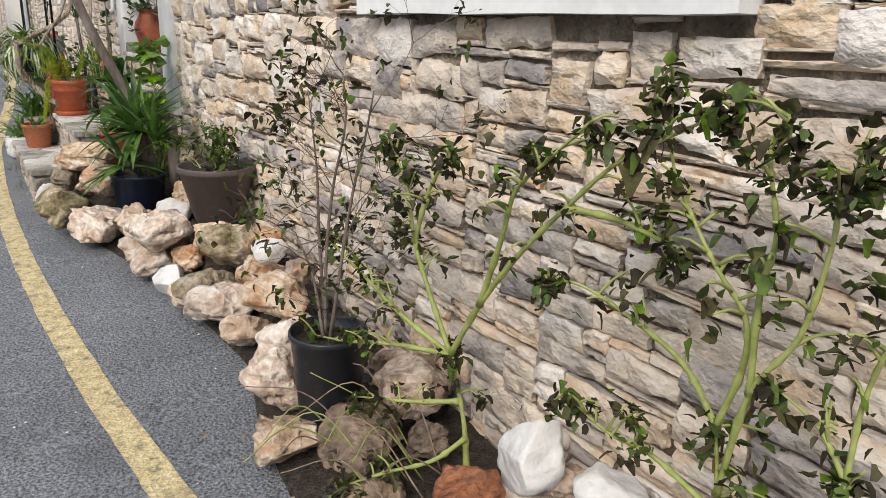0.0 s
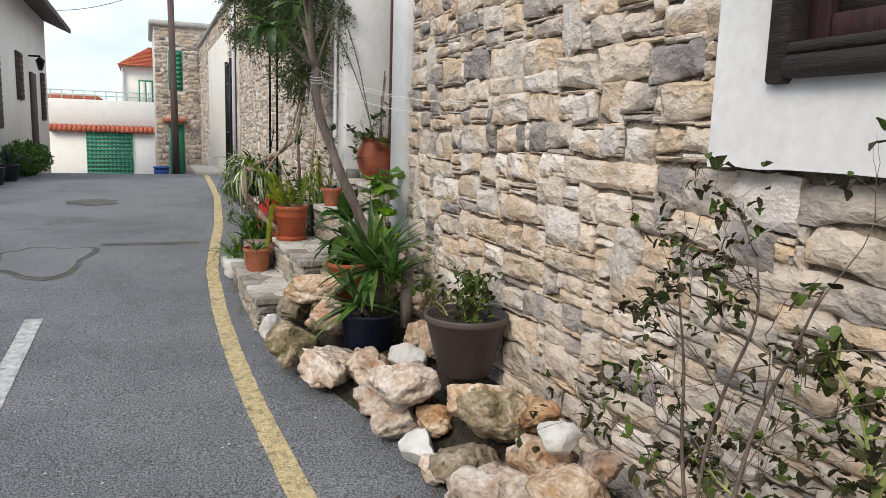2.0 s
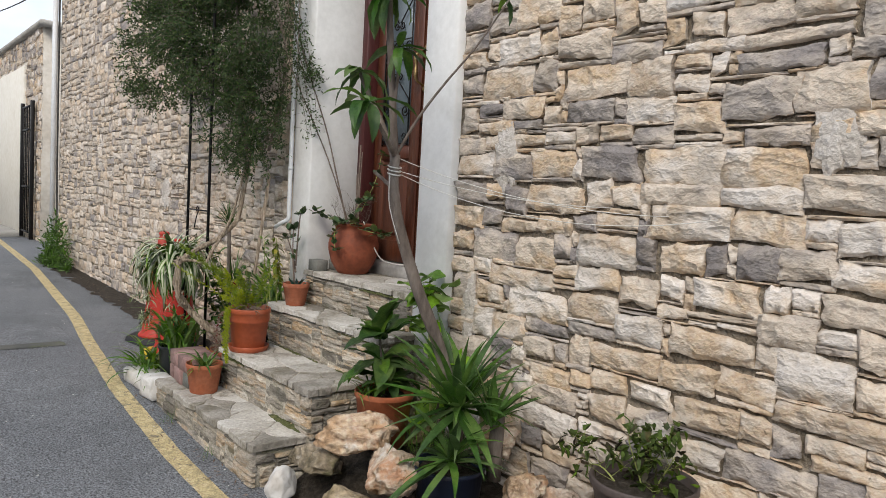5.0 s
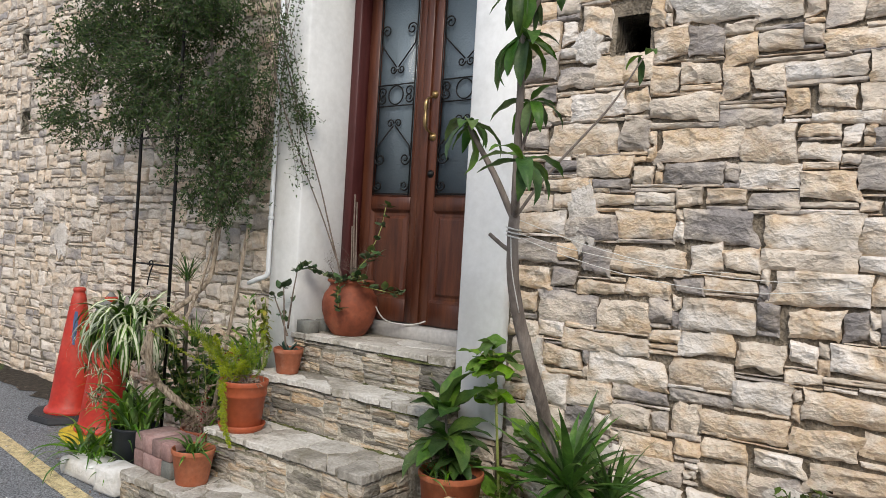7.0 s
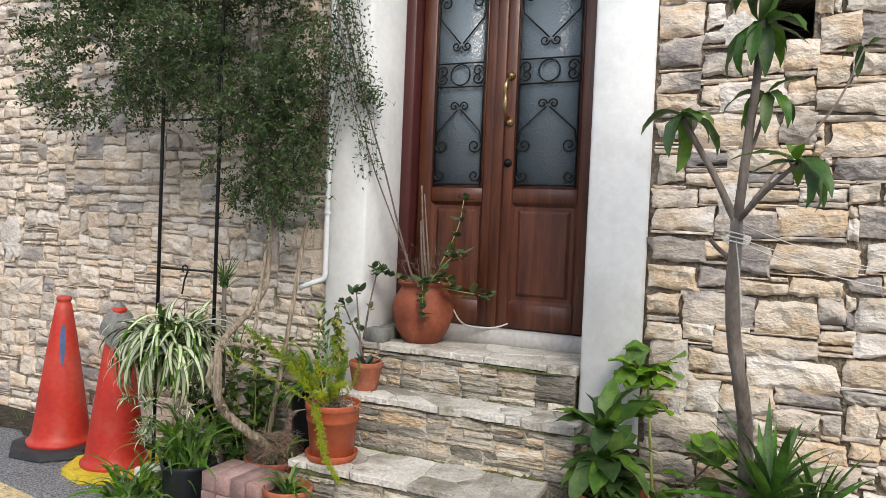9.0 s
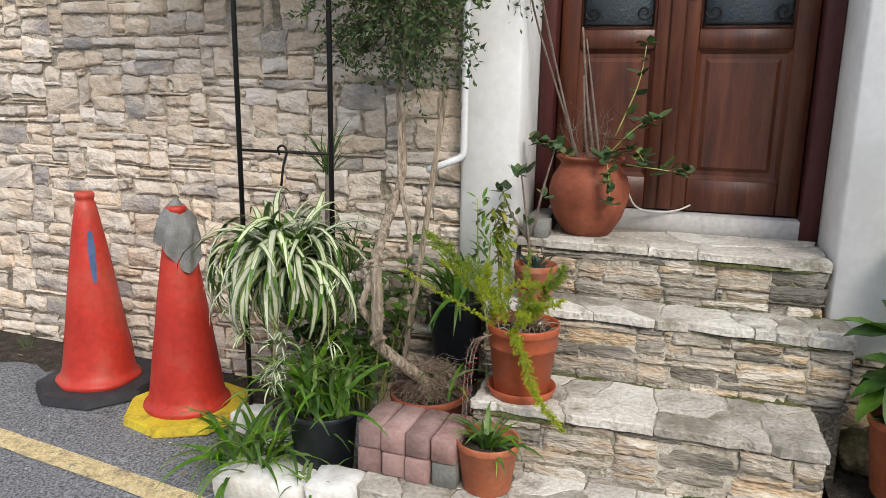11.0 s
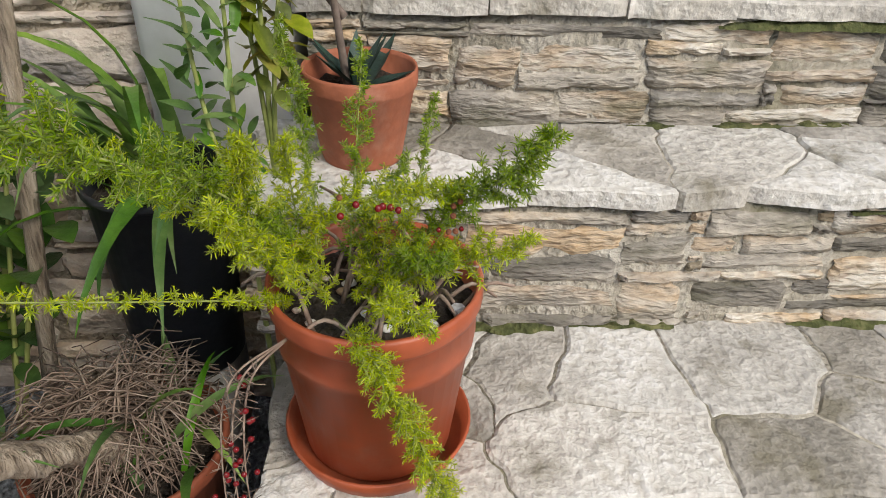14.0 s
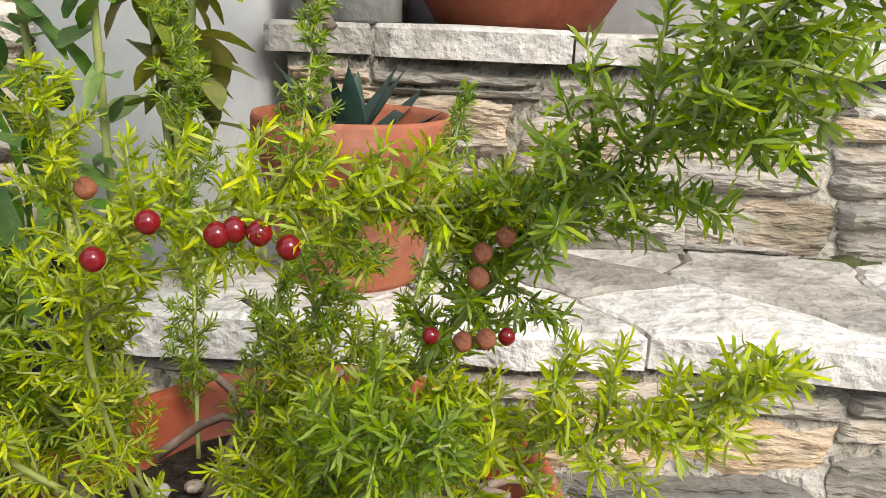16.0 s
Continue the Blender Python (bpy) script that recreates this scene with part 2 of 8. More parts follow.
M_YELLOWBASE = mat("yellow_rubber", [(0.45, 0.33, 0.02), (0.62, 0.48, 0.04)], 6, 0.65, 0.3, 60, stain=((0.15, 0.11, 0.03), 0.7, 9))
M_BLUEPAINT = mat("blue_paint", [(0.05, 0.09, 0.2), (0.08, 0.13, 0.26)], 14, 0.6, 0.2, 60)
M_CLOTH = mat("grey_cloth", [(0.13, 0.13, 0.125), (0.26, 0.26, 0.25)], 14, 0.95, 0.5, 160)
M_PAVER = mat("pink_concrete", [(0.20, 0.125, 0.115), (0.30, 0.19, 0.175), (0.36, 0.25, 0.235)], 9, 0.9, 0.5, 70, vary=0.25, hue=0.08, bdist=0.006)
M_PAVERGREY = mat("grey_concrete", [(0.12, 0.125, 0.115), (0.22, 0.22, 0.2)], 9, 0.9, 0.5, 70, bdist=0.006)
M_MARBLE = mat("grey_marble", [(0.40, 0.385, 0.37), (0.50, 0.485, 0.47)], 4, 0.6, 0.15, 40)
M_WHITEROCK = mat("white_marble_rock", [(0.52, 0.51, 0.48), (0.70, 0.69, 0.67), (0.76, 0.75, 0.73)], 8, 0.8, 0.5, 40, stain=((0.4, 0.33, 0.25), 0.4, 5), bdist=0.015)
ROCK_ARGS = dict(rough=0.9, bump=0.9, bdist=0.019, vary=0.18, hue=0.12, facet=6.0, grainy=0.5, crisp=0.3)
M_ROCK = mat("cream_rock", [(0.20, 0.12, 0.065), (0.46, 0.31, 0.19), (0.63, 0.49, 0.36), (0.74, 0.66, 0.57)], 9, bscale=45, stain=((0.48, 0.21, 0.085), 0.75, 6), **ROCK_ARGS)
M_ROCKMOSS = mat("mossy_rock", [(0.08, 0.068, 0.04), (0.22, 0.175, 0.105), (0.38, 0.31, 0.215), (0.50, 0.45, 0.37)], 10, bscale=45, stain=((0.09, 0.10, 0.025), 0.85, 7), **ROCK_ARGS)
M_ROCKPALE = mat("pale_rock", [(0.27, 0.19, 0.135), (0.57, 0.46, 0.37), (0.75, 0.69, 0.62)], 9, bscale=45, stain=((0.46, 0.25, 0.13), 0.6, 6), **ROCK_ARGS)
M_ROCKBROWN = mat("brown_rock", [(0.10, 0.075, 0.055), (0.22, 0.16, 0.115), (0.32, 0.25, 0.19)], 10, bscale=45, **ROCK_ARGS)
M_ROCKRED = mat("red_clay_rock", [(0.14, 0.06, 0.035), (0.27, 0.12, 0.07), (0.36, 0.19, 0.12)], 12, bscale=45, **ROCK_ARGS)
M_BARK = mat("grey_bark", [(0.075, 0.06, 0.05), (0.17, 0.14, 0.12), (0.26, 0.23, 0.20)], 14, 0.9, 0.8, 60, (1, 1, 0.35), bdist=0.008)
M_GNARL = mat("pale_dry_bark", [(0.14, 0.105, 0.075), (0.38, 0.305, 0.225), (0.60, 0.51, 0.41)], 60, 0.9, 1.0, 110, (1, 1, 0.16), bdist=0.02)
M_TWIG = mat("dry_twig", [(0.10, 0.075, 0.06), (0.22, 0.17, 0.14)], 30, 0.9, 0.3, 90)
M_GREENSTEM = mat("fleshy_green_stem", [(0.17, 0.20, 0.05), (0.30, 0.34, 0.10), (0.38, 0.40, 0.15)], 12, 0.6, 0.2, 60)


def leafmat(name, stops, rough=0.5, vary=0.35, scale=30, trans=0.25, island=True, stretch=(1, 1, 1), bump=0.2):
    """Foliage: a leaf colour that varies leaf by leaf and lets some light through."""
    m = mat(name, stops, scale, rough, bump, 90, stretch, vary, island, hue=0.18, spec=0.35)
    nt = m.node_tree
    b = nt.nodes["Principled BSDF"]
    tr = nt.nodes.new("ShaderNodeBsdfTranslucent")
    mx = nt.nodes.new("ShaderNodeMixShader")
    mx.inputs["Fac"].default_value = trans
    src = b.inputs["Base Color"].links[0].from_socket
    nt.links.new(src, tr.inputs["Color"])
    out = nt.nodes["Material Output"]
    nt.links.new(b.outputs["BSDF"], mx.inputs[1])
    nt.links.new(tr.outputs["BSDF"], mx.inputs[2])
    nt.links.new(mx.outputs["Shader"], out.inputs["Surface"])
    return m


M_LEAF = leafmat("green_leaf", [(0.030, 0.075, 0.012), (0.065, 0.14, 0.022), (0.12, 0.21, 0.045)])
M_LEAFOBJ = leafmat("broad_green_leaf", [(0.030, 0.078, 0.017), (0.060, 0.125, 0.027), (0.11, 0.18, 0.042)], 0.42, island=False, scale=18)
M_YUCCA = leafmat("sword_leaf", [(0.036, 0.085, 0.018), (0.070, 0.150, 0.032), (0.13, 0.215, 0.055)], 0.45, island=False, scale=12)
M_STRAP = leafmat("strap_leaf", [(0.045, 0.115, 0.018), (0.10, 0.205, 0.034), (0.20, 0.30, 0.07)], 0.42, island=False, scale=12)
M_VINE = leafmat("dark_feathery_leaf", [(0.028, 0.058, 0.020), (0.060, 0.105, 0.036), (0.125, 0.175, 0.062)], 0.6, trans=0.35)
M_FERN = leafmat("yellow_green_needle", [(0.21, 0.29, 0.012), (0.42, 0.51, 0.022), (0.63, 0.65, 0.045)], 0.5, 0.3, 25, 0.42)
M_FERNDARK = leafmat("fresh_green_needle", [(0.11, 0.19, 0.016), (0.23, 0.34, 0.03), (0.37, 0.46, 0.045)], 0.5, 0.3, 25, 0.42)
M_GERAN = leafmat("bright_round_leaf", [(0.09, 0.19, 0.025), (0.15, 0.28, 0.04), (0.21, 0.34, 0.06)], 0.55, island=False, scale=25)
M_DEAD = leafmat("frost_burnt_leaf", [(0.018, 0.014, 0.007), (0.045, 0.038, 0.016), (0.085, 0.082, 0.030)], 0.75, trans=0.1)
M_WILT = leafmat("wilting_leaf", [(0.035, 0.05, 0.010), (0.075, 0.12, 0.022), (0.13, 0.20, 0.04)], 0.6)
M_SUCC = leafmat("succulent_leaf", [(0.03, 0.06, 0.025), (0.06, 0.11, 0.045), (0.12, 0.14, 0.05)], 0.4, island=False, trans=0.1)
M_AGAVE = leafmat("blue_green_succulent", [(0.02, 0.045, 0.035), (0.045, 0.08, 0.06)], 0.45, island=False, trans=0.05)
M_WHITESTRIPE = leafmat("cream_leaf_stripe", [(0.55, 0.57, 0.40), (0.68, 0.69, 0.54)], 0.5, 0.1, island=False)
M_BRACT = leafmat("yellow_green_bract", [(0.10, 0.13, 0.02), (0.20, 0.23, 0.04), (0.32, 0.28, 0.08)], 0.5, island=False)
M_DRYGRASS = mat("dry_stalks", [(0.10, 0.07, 0.05), (0.24, 0.17, 0.13), (0.34, 0.27, 0.21)], 40, 0.9, 0.2, 90, vary=0.4, island=True)
M_BERRY = mat("red_berry", [(0.10, 0.004, 0.007), (0.23, 0.009, 0.011)], 30, 0.15, 0.02, 50, local=True)
M_BERRYDRY = mat("dried_berry", [(0.09, 0.025, 0.015), (0.30, 0.10, 0.035)], 60, 0.6, 0.4, 120, local=True)
M_PIPE = mat("white_pvc", [(0.62, 0.64, 0.66), (0.72, 0.74, 0.75)], 3, 0.4, 0.03, 40)
M_CORD = mat("white_cord", [(0.55, 0.54, 0.5), (0.68, 0.67, 0.63)], 60, 0.8, 0.3, 200)
M_WIRE = mat("black_wire", [(0.02, 0.02, 0.02), (0.035, 0.035, 0.035)], 10, 0.6, 0.1, 60)
M_POLE = mat("brown_pole", [(0.075, 0.055, 0.045), (0.13, 0.10, 0.085)], 3, 0.8, 0.4, 30, (3, 3, 0.4))
M_GREENPAINT = mat("green_paint", [(0.015, 0.16, 0.09), (0.03, 0.25, 0.14)], 2, 0.5, 0.1, 20)
M_GREENPALE = mat("pale_green_rail_paint", [(0.35, 0.52, 0.47), (0.48, 0.62, 0.57)], 3, 0.5, 0.05, 30)
M_TILE = mat("orange_roof_tile", [(0.36, 0.09, 0.045), (0.52, 0.15, 0.08)], 4, 0.8, 0.3, 30, vary=0.2)
M_EAVE = mat("dark_eave_wood", [(0.05, 0.035, 0.03), (0.09, 0.065, 0.055)], 3, 0.8, 0.3, 20)
M_BLUEBIN = mat("blue_bin_plastic", [(0.02, 0.08, 0.35), (0.03, 0.11, 0.45)], 2, 0.4, 0.05, 30)
M_CONC = mat("pale_concrete", [(0.38, 0.36, 0.33), (0.52, 0.50, 0.46)], 4, 0.9, 0.5, 40)


def glass_mat():
    m = bpy.data.materials.new("patterned_glass")
    m.use_nodes = True
    b = m.node_tree.nodes["Principled BSDF"]
    b.inputs["Base Color"].default_value = (0.16, 0.20, 0.23, 1)
    b.inputs["Roughness"].default_value = 0.22
    b.inputs["Specular IOR Level"].default_value = 0.6
    v = m.node_tree.nodes.new("ShaderNodeTexVoronoi")
    v.inputs["Scale"].default_value = 90
    g = m.node_tree.nodes.new("ShaderNodeNewGeometry")
    m.node_tree.links.new(g.outputs["Position"], v.inputs["Vector"])
    bp = m.node_tree.nodes.new("ShaderNodeBump")
    bp.inputs["Strength"].default_value, bp.inputs["Distance"].default_value = 0.5, 0.004
    m.node_tree.links.new(v.outputs["Distance"], bp.inputs["Height"])
    m.node_tree.links.new(bp.outputs["Normal"], b.inputs["Normal"])
    return m


M_GLASS = glass_mat()

# ---------------------------------------------------------------- mesh helpers


class MB:
    """Collects vertices and faces of one mesh."""

    def __init__(self):
        self.v, self.f, self.n = [], [], 0

    def add(self, verts, faces):
        verts = np.asarray(verts, float)
        self.v.append(verts)
        self.f.extend([tuple(i + self.n for i in f) for f in faces])
        self.n += len(verts)
        return self

    def mesh(self, name, smooth=True):
        me = bpy.data.meshes.new(name)
        vs = np.concatenate(self.v) if self.v else np.zeros((0, 3))
        me.from_pydata([tuple(v) for v in vs], [], self.f)
        me.update()
        if smooth:
            me.shade_smooth()
        return me


def thing(name, at, label, category, group="", kind=""):
    ob = new(name)
    ob.empty_display_size = 0.05
    ob.location = at
    return tagged(ob, label, category, group, kind)


def part(name, src, material, parent, label="", m=None, smooth=True):
    me = src.mesh(name, smooth) if isinstance(src, MB) else src
    if isinstance(src, bmesh.types.BMesh):
        me = bpy.data.meshes.new(name)
        src.to_mesh(me)
        src.free()
        if smooth:
            me.shade_smooth()
    if not me.materials:
        me.materials.append(material)
    ob = new(name, me)
    ob.parent = parent
    if m is not None:
        ob.matrix_basis = m
    return tagged(ob, label)


def struct(name, src, material, label, category="structure"):
    ob = part(name, src, material, None, label)
    return tagged(ob, label, category, kind="structure")


def box(sx, sy, sz, bevel=0.0, at=(0, 0, 0), rot=None, segs=1):
    """A box of that size standing on its origin."""
    bm = bmesh.new()
    bmesh.ops.create_cube(bm, size=1, matrix=Matrix.Translation((0, 0, sz / 2)) @ Matrix.Diagonal((sx, sy, sz, 1)))
    if bevel:
        bmesh.ops.bevel(bm, geom=bm.edges[:], offset=bevel, segments=segs, affect="EDGES")
    if rot is not None:
        bm.transform(rot)
    bm.transform(Matrix.Translation(at))
    return bm


def span(x0, x1, y0, y1, z0, z1, bevel=0.0):
    return box(x1 - x0, y1 - y0, z1 - z0, bevel, ((x0 + x1) / 2, (y0 + y1) / 2, z0))


def lathe(profile, seg=36, wobble=0.0, close=True):
    """A turned body from (radius, height) pairs."""
    mb = MB()
    vs, fs = [], []
    for k, (r, z) in enumerate(profile):
        for i in range(seg):
            a = 2 * math.pi * i / seg
            rr = r * (1 + wobble * noise.noise((math.cos(a) * 1.3, math.sin(a) * 1.3, z * 6)))
            vs.append((rr * math.cos(a), rr * math.sin(a), z))
    for k in range(len(profile) - 1):
        for i in range(seg):
            j = (i + 1) % seg
            fs.append((k * seg + i, k * seg + j, (k + 1) * seg + j, (k + 1) * seg + i))
    if close:
        fs.append(tuple(range(seg))[::-1])
        fs.append(tuple((len(profile) - 1) * seg + i for i in range(seg)))
    return mb.add(vs, fs)


def spline(pts, n):
    """Points along a smooth curve through pts."""
    P = [Vector(p) for p in pts]
    P = [P[0] * 2 - P[1]] + P + [P[-1] * 2 - P[-2]]
    out = []
    segs = len(P) - 3
    for k in range(n):
        u = k / (n - 1) * segs
        i = min(int(u), segs - 1)
        f = u - i
        a, b, c, d = P[i:i + 4]
        out.append(0.5 * ((2 * b) + (c - a) * f + (2 * a - 5 * b + 4 * c - d) * f * f + (3 * b - a - 3 * c + d) * f ** 3))
    return out


def tube(mb, pts, r0, r1, seg=6, bumps=0.0, rs=None):
    """A tapered round rod along pts, added to mb."""
    pts = [Vector(p) for p in pts]
    n = len(pts)
    vs, fs = [], []
    up = Vector((0.13, 0.31, 0.94))
    for k, p in enumerate(pts):
        d = (pts[min(k + 1, n - 1)] - pts[max(k - 1, 0)])
        d = d.normalized() if d.length > 1e-9 else Vector((0, 0, 1))
        s = d.cross(up)
        if s.length < 1e-3:
            s = d.cross(Vector((1, 0, 0)))
        s.normalize()
        q = s.cross(d)
        r = rs[k] if rs else r0 + (r1 - r0) * k / max(1, n - 1)
        for i in range(seg):
            a = 2 * math.pi * i / seg
            rr = r * (1 + bumps * noise.noise(p * 22 + Vector((math.cos(a), math.sin(a), k * 0.7)))) if bumps else r
            vs.append(p + s * (math.cos(a) * rr) + q * (math.sin(a) * rr))
    for k in range(n - 1):
        for i in range(seg):
            j = (i + 1) % seg
            fs.append((k * seg + i, k * seg + j, (k + 1) * seg + j, (k + 1) * seg + i))
    fs.append(tuple(range(seg))[::-1])
    fs.append(tuple((n - 1) * seg + i for i in range(seg)))
    return mb.add(vs, fs)


def ground_z(y):
    return float(np.interp(y, [-60, -6, 0, 1.8, 3, 4.4, 5.8, 7.5, 9, 14, 16.5, 18.5, 20, 22, 24, 26, 30, 40, 60, 400],
                           [-4, -0.35, -0.08, -0.03, 0.01, 0.045, 0.095, 0.18, 0.225, 0.31, 0.345, 0.262, 0.15, 0.0, -0.17, -0.35, -0.7, -1.2, -2, -6]))

# ---------------------------------------------------------------- ground
WX = 1.17          # face of the house wall
DOOR_Y0, DOOR_Y1 = 5.03, 6.15


def build_ground():
    ys = np.concatenate([[-300, -150, -60, -25], np.arange(-12, 32, 0.25), [33, 36, 40, 46, 55, 70, 100, 160, 300, 600]])
    xs = np.concatenate([[-600, -200, -60, -20, -8], np.arange(-4, 2.6, 0.3), [4, 10, 40, 200, 600]])
    vs = [(x, y, ground_z(y) + 0.006 * noise.noise((x * 0.8, y * 0.8, 0))) for y in ys for x in xs]
    w = len(xs)
    fs = [(j * w + i, j * w + i + 1, (j + 1) * w + i + 1, (j + 1) * w + i) for j in range(len(ys) - 1) for i in range(w - 1)]
    struct("road", MB().add(vs, fs), M_ASPHALT, "grey asphalt village road sloping gently uphill", "road")


build_ground()


def road_x(y):
    """Centre of the yellow line along the road's edge."""
    return float(np.interp(y, [-6, 0, 1.7, 2.4, 3.2, 4, 4.8, 5.7, 6.8, 7.6, 8.2, 9, 10.3, 12.3, 16, 20, 26],
                           [0.72, 0.50, 0.352, 0.272, 0.21, 0.175, 0.16, 0.168, 0.21, 0.29, 0.355, 0.455, 0.56, 0.72, 0.85, 0.98, 1.0]))


def strip(name, ys, x_of, width, material, label, lift=0.004, ragged=0.006):
    vs, fs = [], []
    for k, y in enumerate(ys):
        for s in (-1, 1):
            x = x_of(y) + s * width / 2 + ragged * noise.noise((y * 9, s * 5.0, 1))
            vs.append((x, y, ground_z(y) + 0.006 * noise.noise((x * 0.8, y * 0.8, 0)) + lift))
    for k in range(len(ys) - 1):
        fs.append((2 * k, 2 * k + 1, 2 * k + 3, 2 * k + 2))
    return struct(name, MB().add(vs, fs), material, label, "road marking")


strip("yellow_line", np.arange(-6, 22, 0.08), road_x, 0.098, M_YELLOW, "worn yellow painted line along the road edge")
for y0 in (-1.2, 3.9):
    strip("white_dash", np.arange(y0, y0 + 1.85, 0.1), lambda y: -0.94, 0.10, M_WHITELINE, "worn white centre dash painted on the asphalt")


def blotch(name, cx, cy, rx, ry, material, label, lift, seed):
    vs, fs = [(cx, cy, ground_z(cy) + lift + 0.004)], []
    for i in range(40):
        a = 2 * math.pi * i / 40
        k = 1 + 0.45 * noise.noise((math.cos(a) * 1.6 + seed, math.sin(a) * 1.6, seed))
        x, y = cx + rx * k * math.cos(a), cy + ry * k * math.sin(a)
        vs.append((x, y, ground_z(y) + lift + 0.006 * noise.noise((x * 0.8, y * 0.8, 0))))
        fs.append((0, 1 + i, 1 + (i + 1) % 40))
    struct(name, MB().add(vs, fs), material, label, "road patch")


blotch("asphalt_patch", -1.08, 7.45, 0.40, 0.62, M_PATCH, "dark mossy patched hollow in the asphalt", 0.004, 3.1)
blotch("asphalt_fill", -1.08, 7.45, 0.345, 0.55, M_ASPHALT, "worn grey asphalt inside the mossy patched hollow", 0.009, 3.1)
blotch("manhole_patch", -0.95, 11.6, 0.3, 0.4, M_PATCH, "small dark repaired patch in the asphalt", 0.004, 8.4)
strip("asphalt_seam", np.arange(8.02, 8.16, 0.02), lambda y: -0.25, 0.85, M_PATCH, "dark repaired seam across the asphalt", 0.004, 0.05)

strip("dirt_strip", np.arange(7.0, 13.4, 0.1), lambda y: 1.06, 0.30, M_SOIL, "dark dirt and leaf litter along the wall foot", 0.005, 0.16)

# ---------------------------------------------------------------- rubble stone walls
rng = random.Random(11)
ASPECTS = (0.8, 1.3, 2.0, 3.0, 5.0, 9.0)


def stone_template(aspect, seed):
    """A rough-hewn block: unit width and height, face towards -x, back on x = 0, proud by about 1."""
    r = random.Random(seed)
    nu, nv = (8, 6) if aspect < 2.5 else (12, 5)
    tilt_u, tilt_v = r.uniform(-0.14, 0.14), r.uniform(-0.16, 0.16)
    # four corners pulled in by different amounts, so that no block is a true rectangle
    pull = [(r.choice((-0.03, 0.0, 0.05, 0.14)), r.choice((-0.05, 0.0, 0.08, 0.20))) for _ in range(4)]
    chips = [(r.random(), r.choice((0.0, 1.0, r.random())), r.uniform(0.12, 0.30), r.uniform(0.15, 0.40)) for _ in range(5)]
    grid = {}
    for j in range(nv + 1):
        for i in range(nu + 1):
            u, v = i / nu, j / nv
            su, sv = 0.5 - 0.5 * math.cos(math.pi * u), v
            u = 0.75 * u + 0.25 * su
            c = [(1 - u) * (1 - v), u * (1 - v), (1 - u) * v, u * v]
            du = sum(w * p[0] * q for w, p, q in zip(c, pull, (1, -1, 1, -1))) / max(1, aspect * 0.7)
            dv = sum(w * p[1] * q for w, p, q in zip(c, pull, (1, 1, -1, -1)))
            edge = min(u * aspect, (1 - u) * aspect, v, 1 - v)
            k = 1 if i in (0, nu) or j in (0, nv) else 0.7
            pu = u + du + k * 0.085 * noise.noise((u * 3.1 * aspect + seed, v * 2.6, seed * 0.7)) / max(1, aspect * 0.6)
            pv = v + dv + k * 0.120 * noise.noise((u * 1.7 * aspect - seed, v * 3.1, seed * 0.3)) + k * 0.050 * noise.noise((u * 5 * aspect, v * 5, seed))
            d = 0.80 + tilt_u * (u - 0.5) + tilt_v * (v - 0.5)
            d += 0.14 * noise.noise((u * 1.5 * aspect + seed * 3.7, v * 1.7, seed * 1.3)) + 0.07 * noise.noise((u * 4 * aspect + seed, v * 4.4, seed * 2.1))
            for cu, cv, cr, cd in chips:            # flakes knocked off the arris
                q = math.hypot((u - cu) * min(aspect, 2), v - cv) / cr
                if q < 1:
                    d -= cd * (1 - q * q)
            d -= 0.20 * max(0.0, 1 - edge / 0.10) ** 1.3
            grid[i, j] = (0.5 + (pu - 0.5) * 1.04, 0.5 + (pv - 0.5) * 1.07, max(0.15, d))
    vs, fs, idx = [], [], {}
    for (i, j), (u, v, d) in grid.items():
        idx[i, j] = len(vs)
        vs.append((-d, u - 0.5, v))
    for j in range(nv):
        for i in range(nu):
            fs.append((idx[i, j], idx[i, j + 1], idx[i + 1, j + 1], idx[i + 1, j]))
    rim = [(i, 0) for i in range(nu + 1)] + [(nu, j) for j in range(1, nv + 1)] + [(i, nv) for i in range(nu - 1, -1, -1)] + [(0, j) for j in range(nv - 1, 0, -1)]
    back = []
    for key in rim:
        u, v, d = grid[key]
        back.append(len(vs))
        vs.append((0.0, u - 0.5, v))
    for a in range(len(rim)):
        b = (a + 1) % len(rim)
        fs.append((idx[rim[a]], idx[rim[b]], back[b], back[a]))
    return np.array(vs), fs


TEMPLATES = {a: [stone_template(a, 10 * i + k) for k in range(8)] for i, a in enumerate(ASPECTS)}
TEMPLATE_MESH = {}


def template_mesh(a, k, material):
    key = (a, k, material.name)
    if key not in TEMPLATE_MESH:
        vs, fs = TEMPLATES[a][k]
        me = MB().add(vs, fs).mesh("stone")
        me.set_sharp_from_angle(angle=radians(50))
        me.materials.append(material)
        TEMPLATE_MESH[key] = me
    return TEMPLATE_MESH[key]


def wave(u, v, seed):
    return 0.045 * noise.noise((u * 0.9, v * 1.3 + seed, seed)) + 0.018 * noise.noise((u * 2.7, v * 2.0, seed + 5))


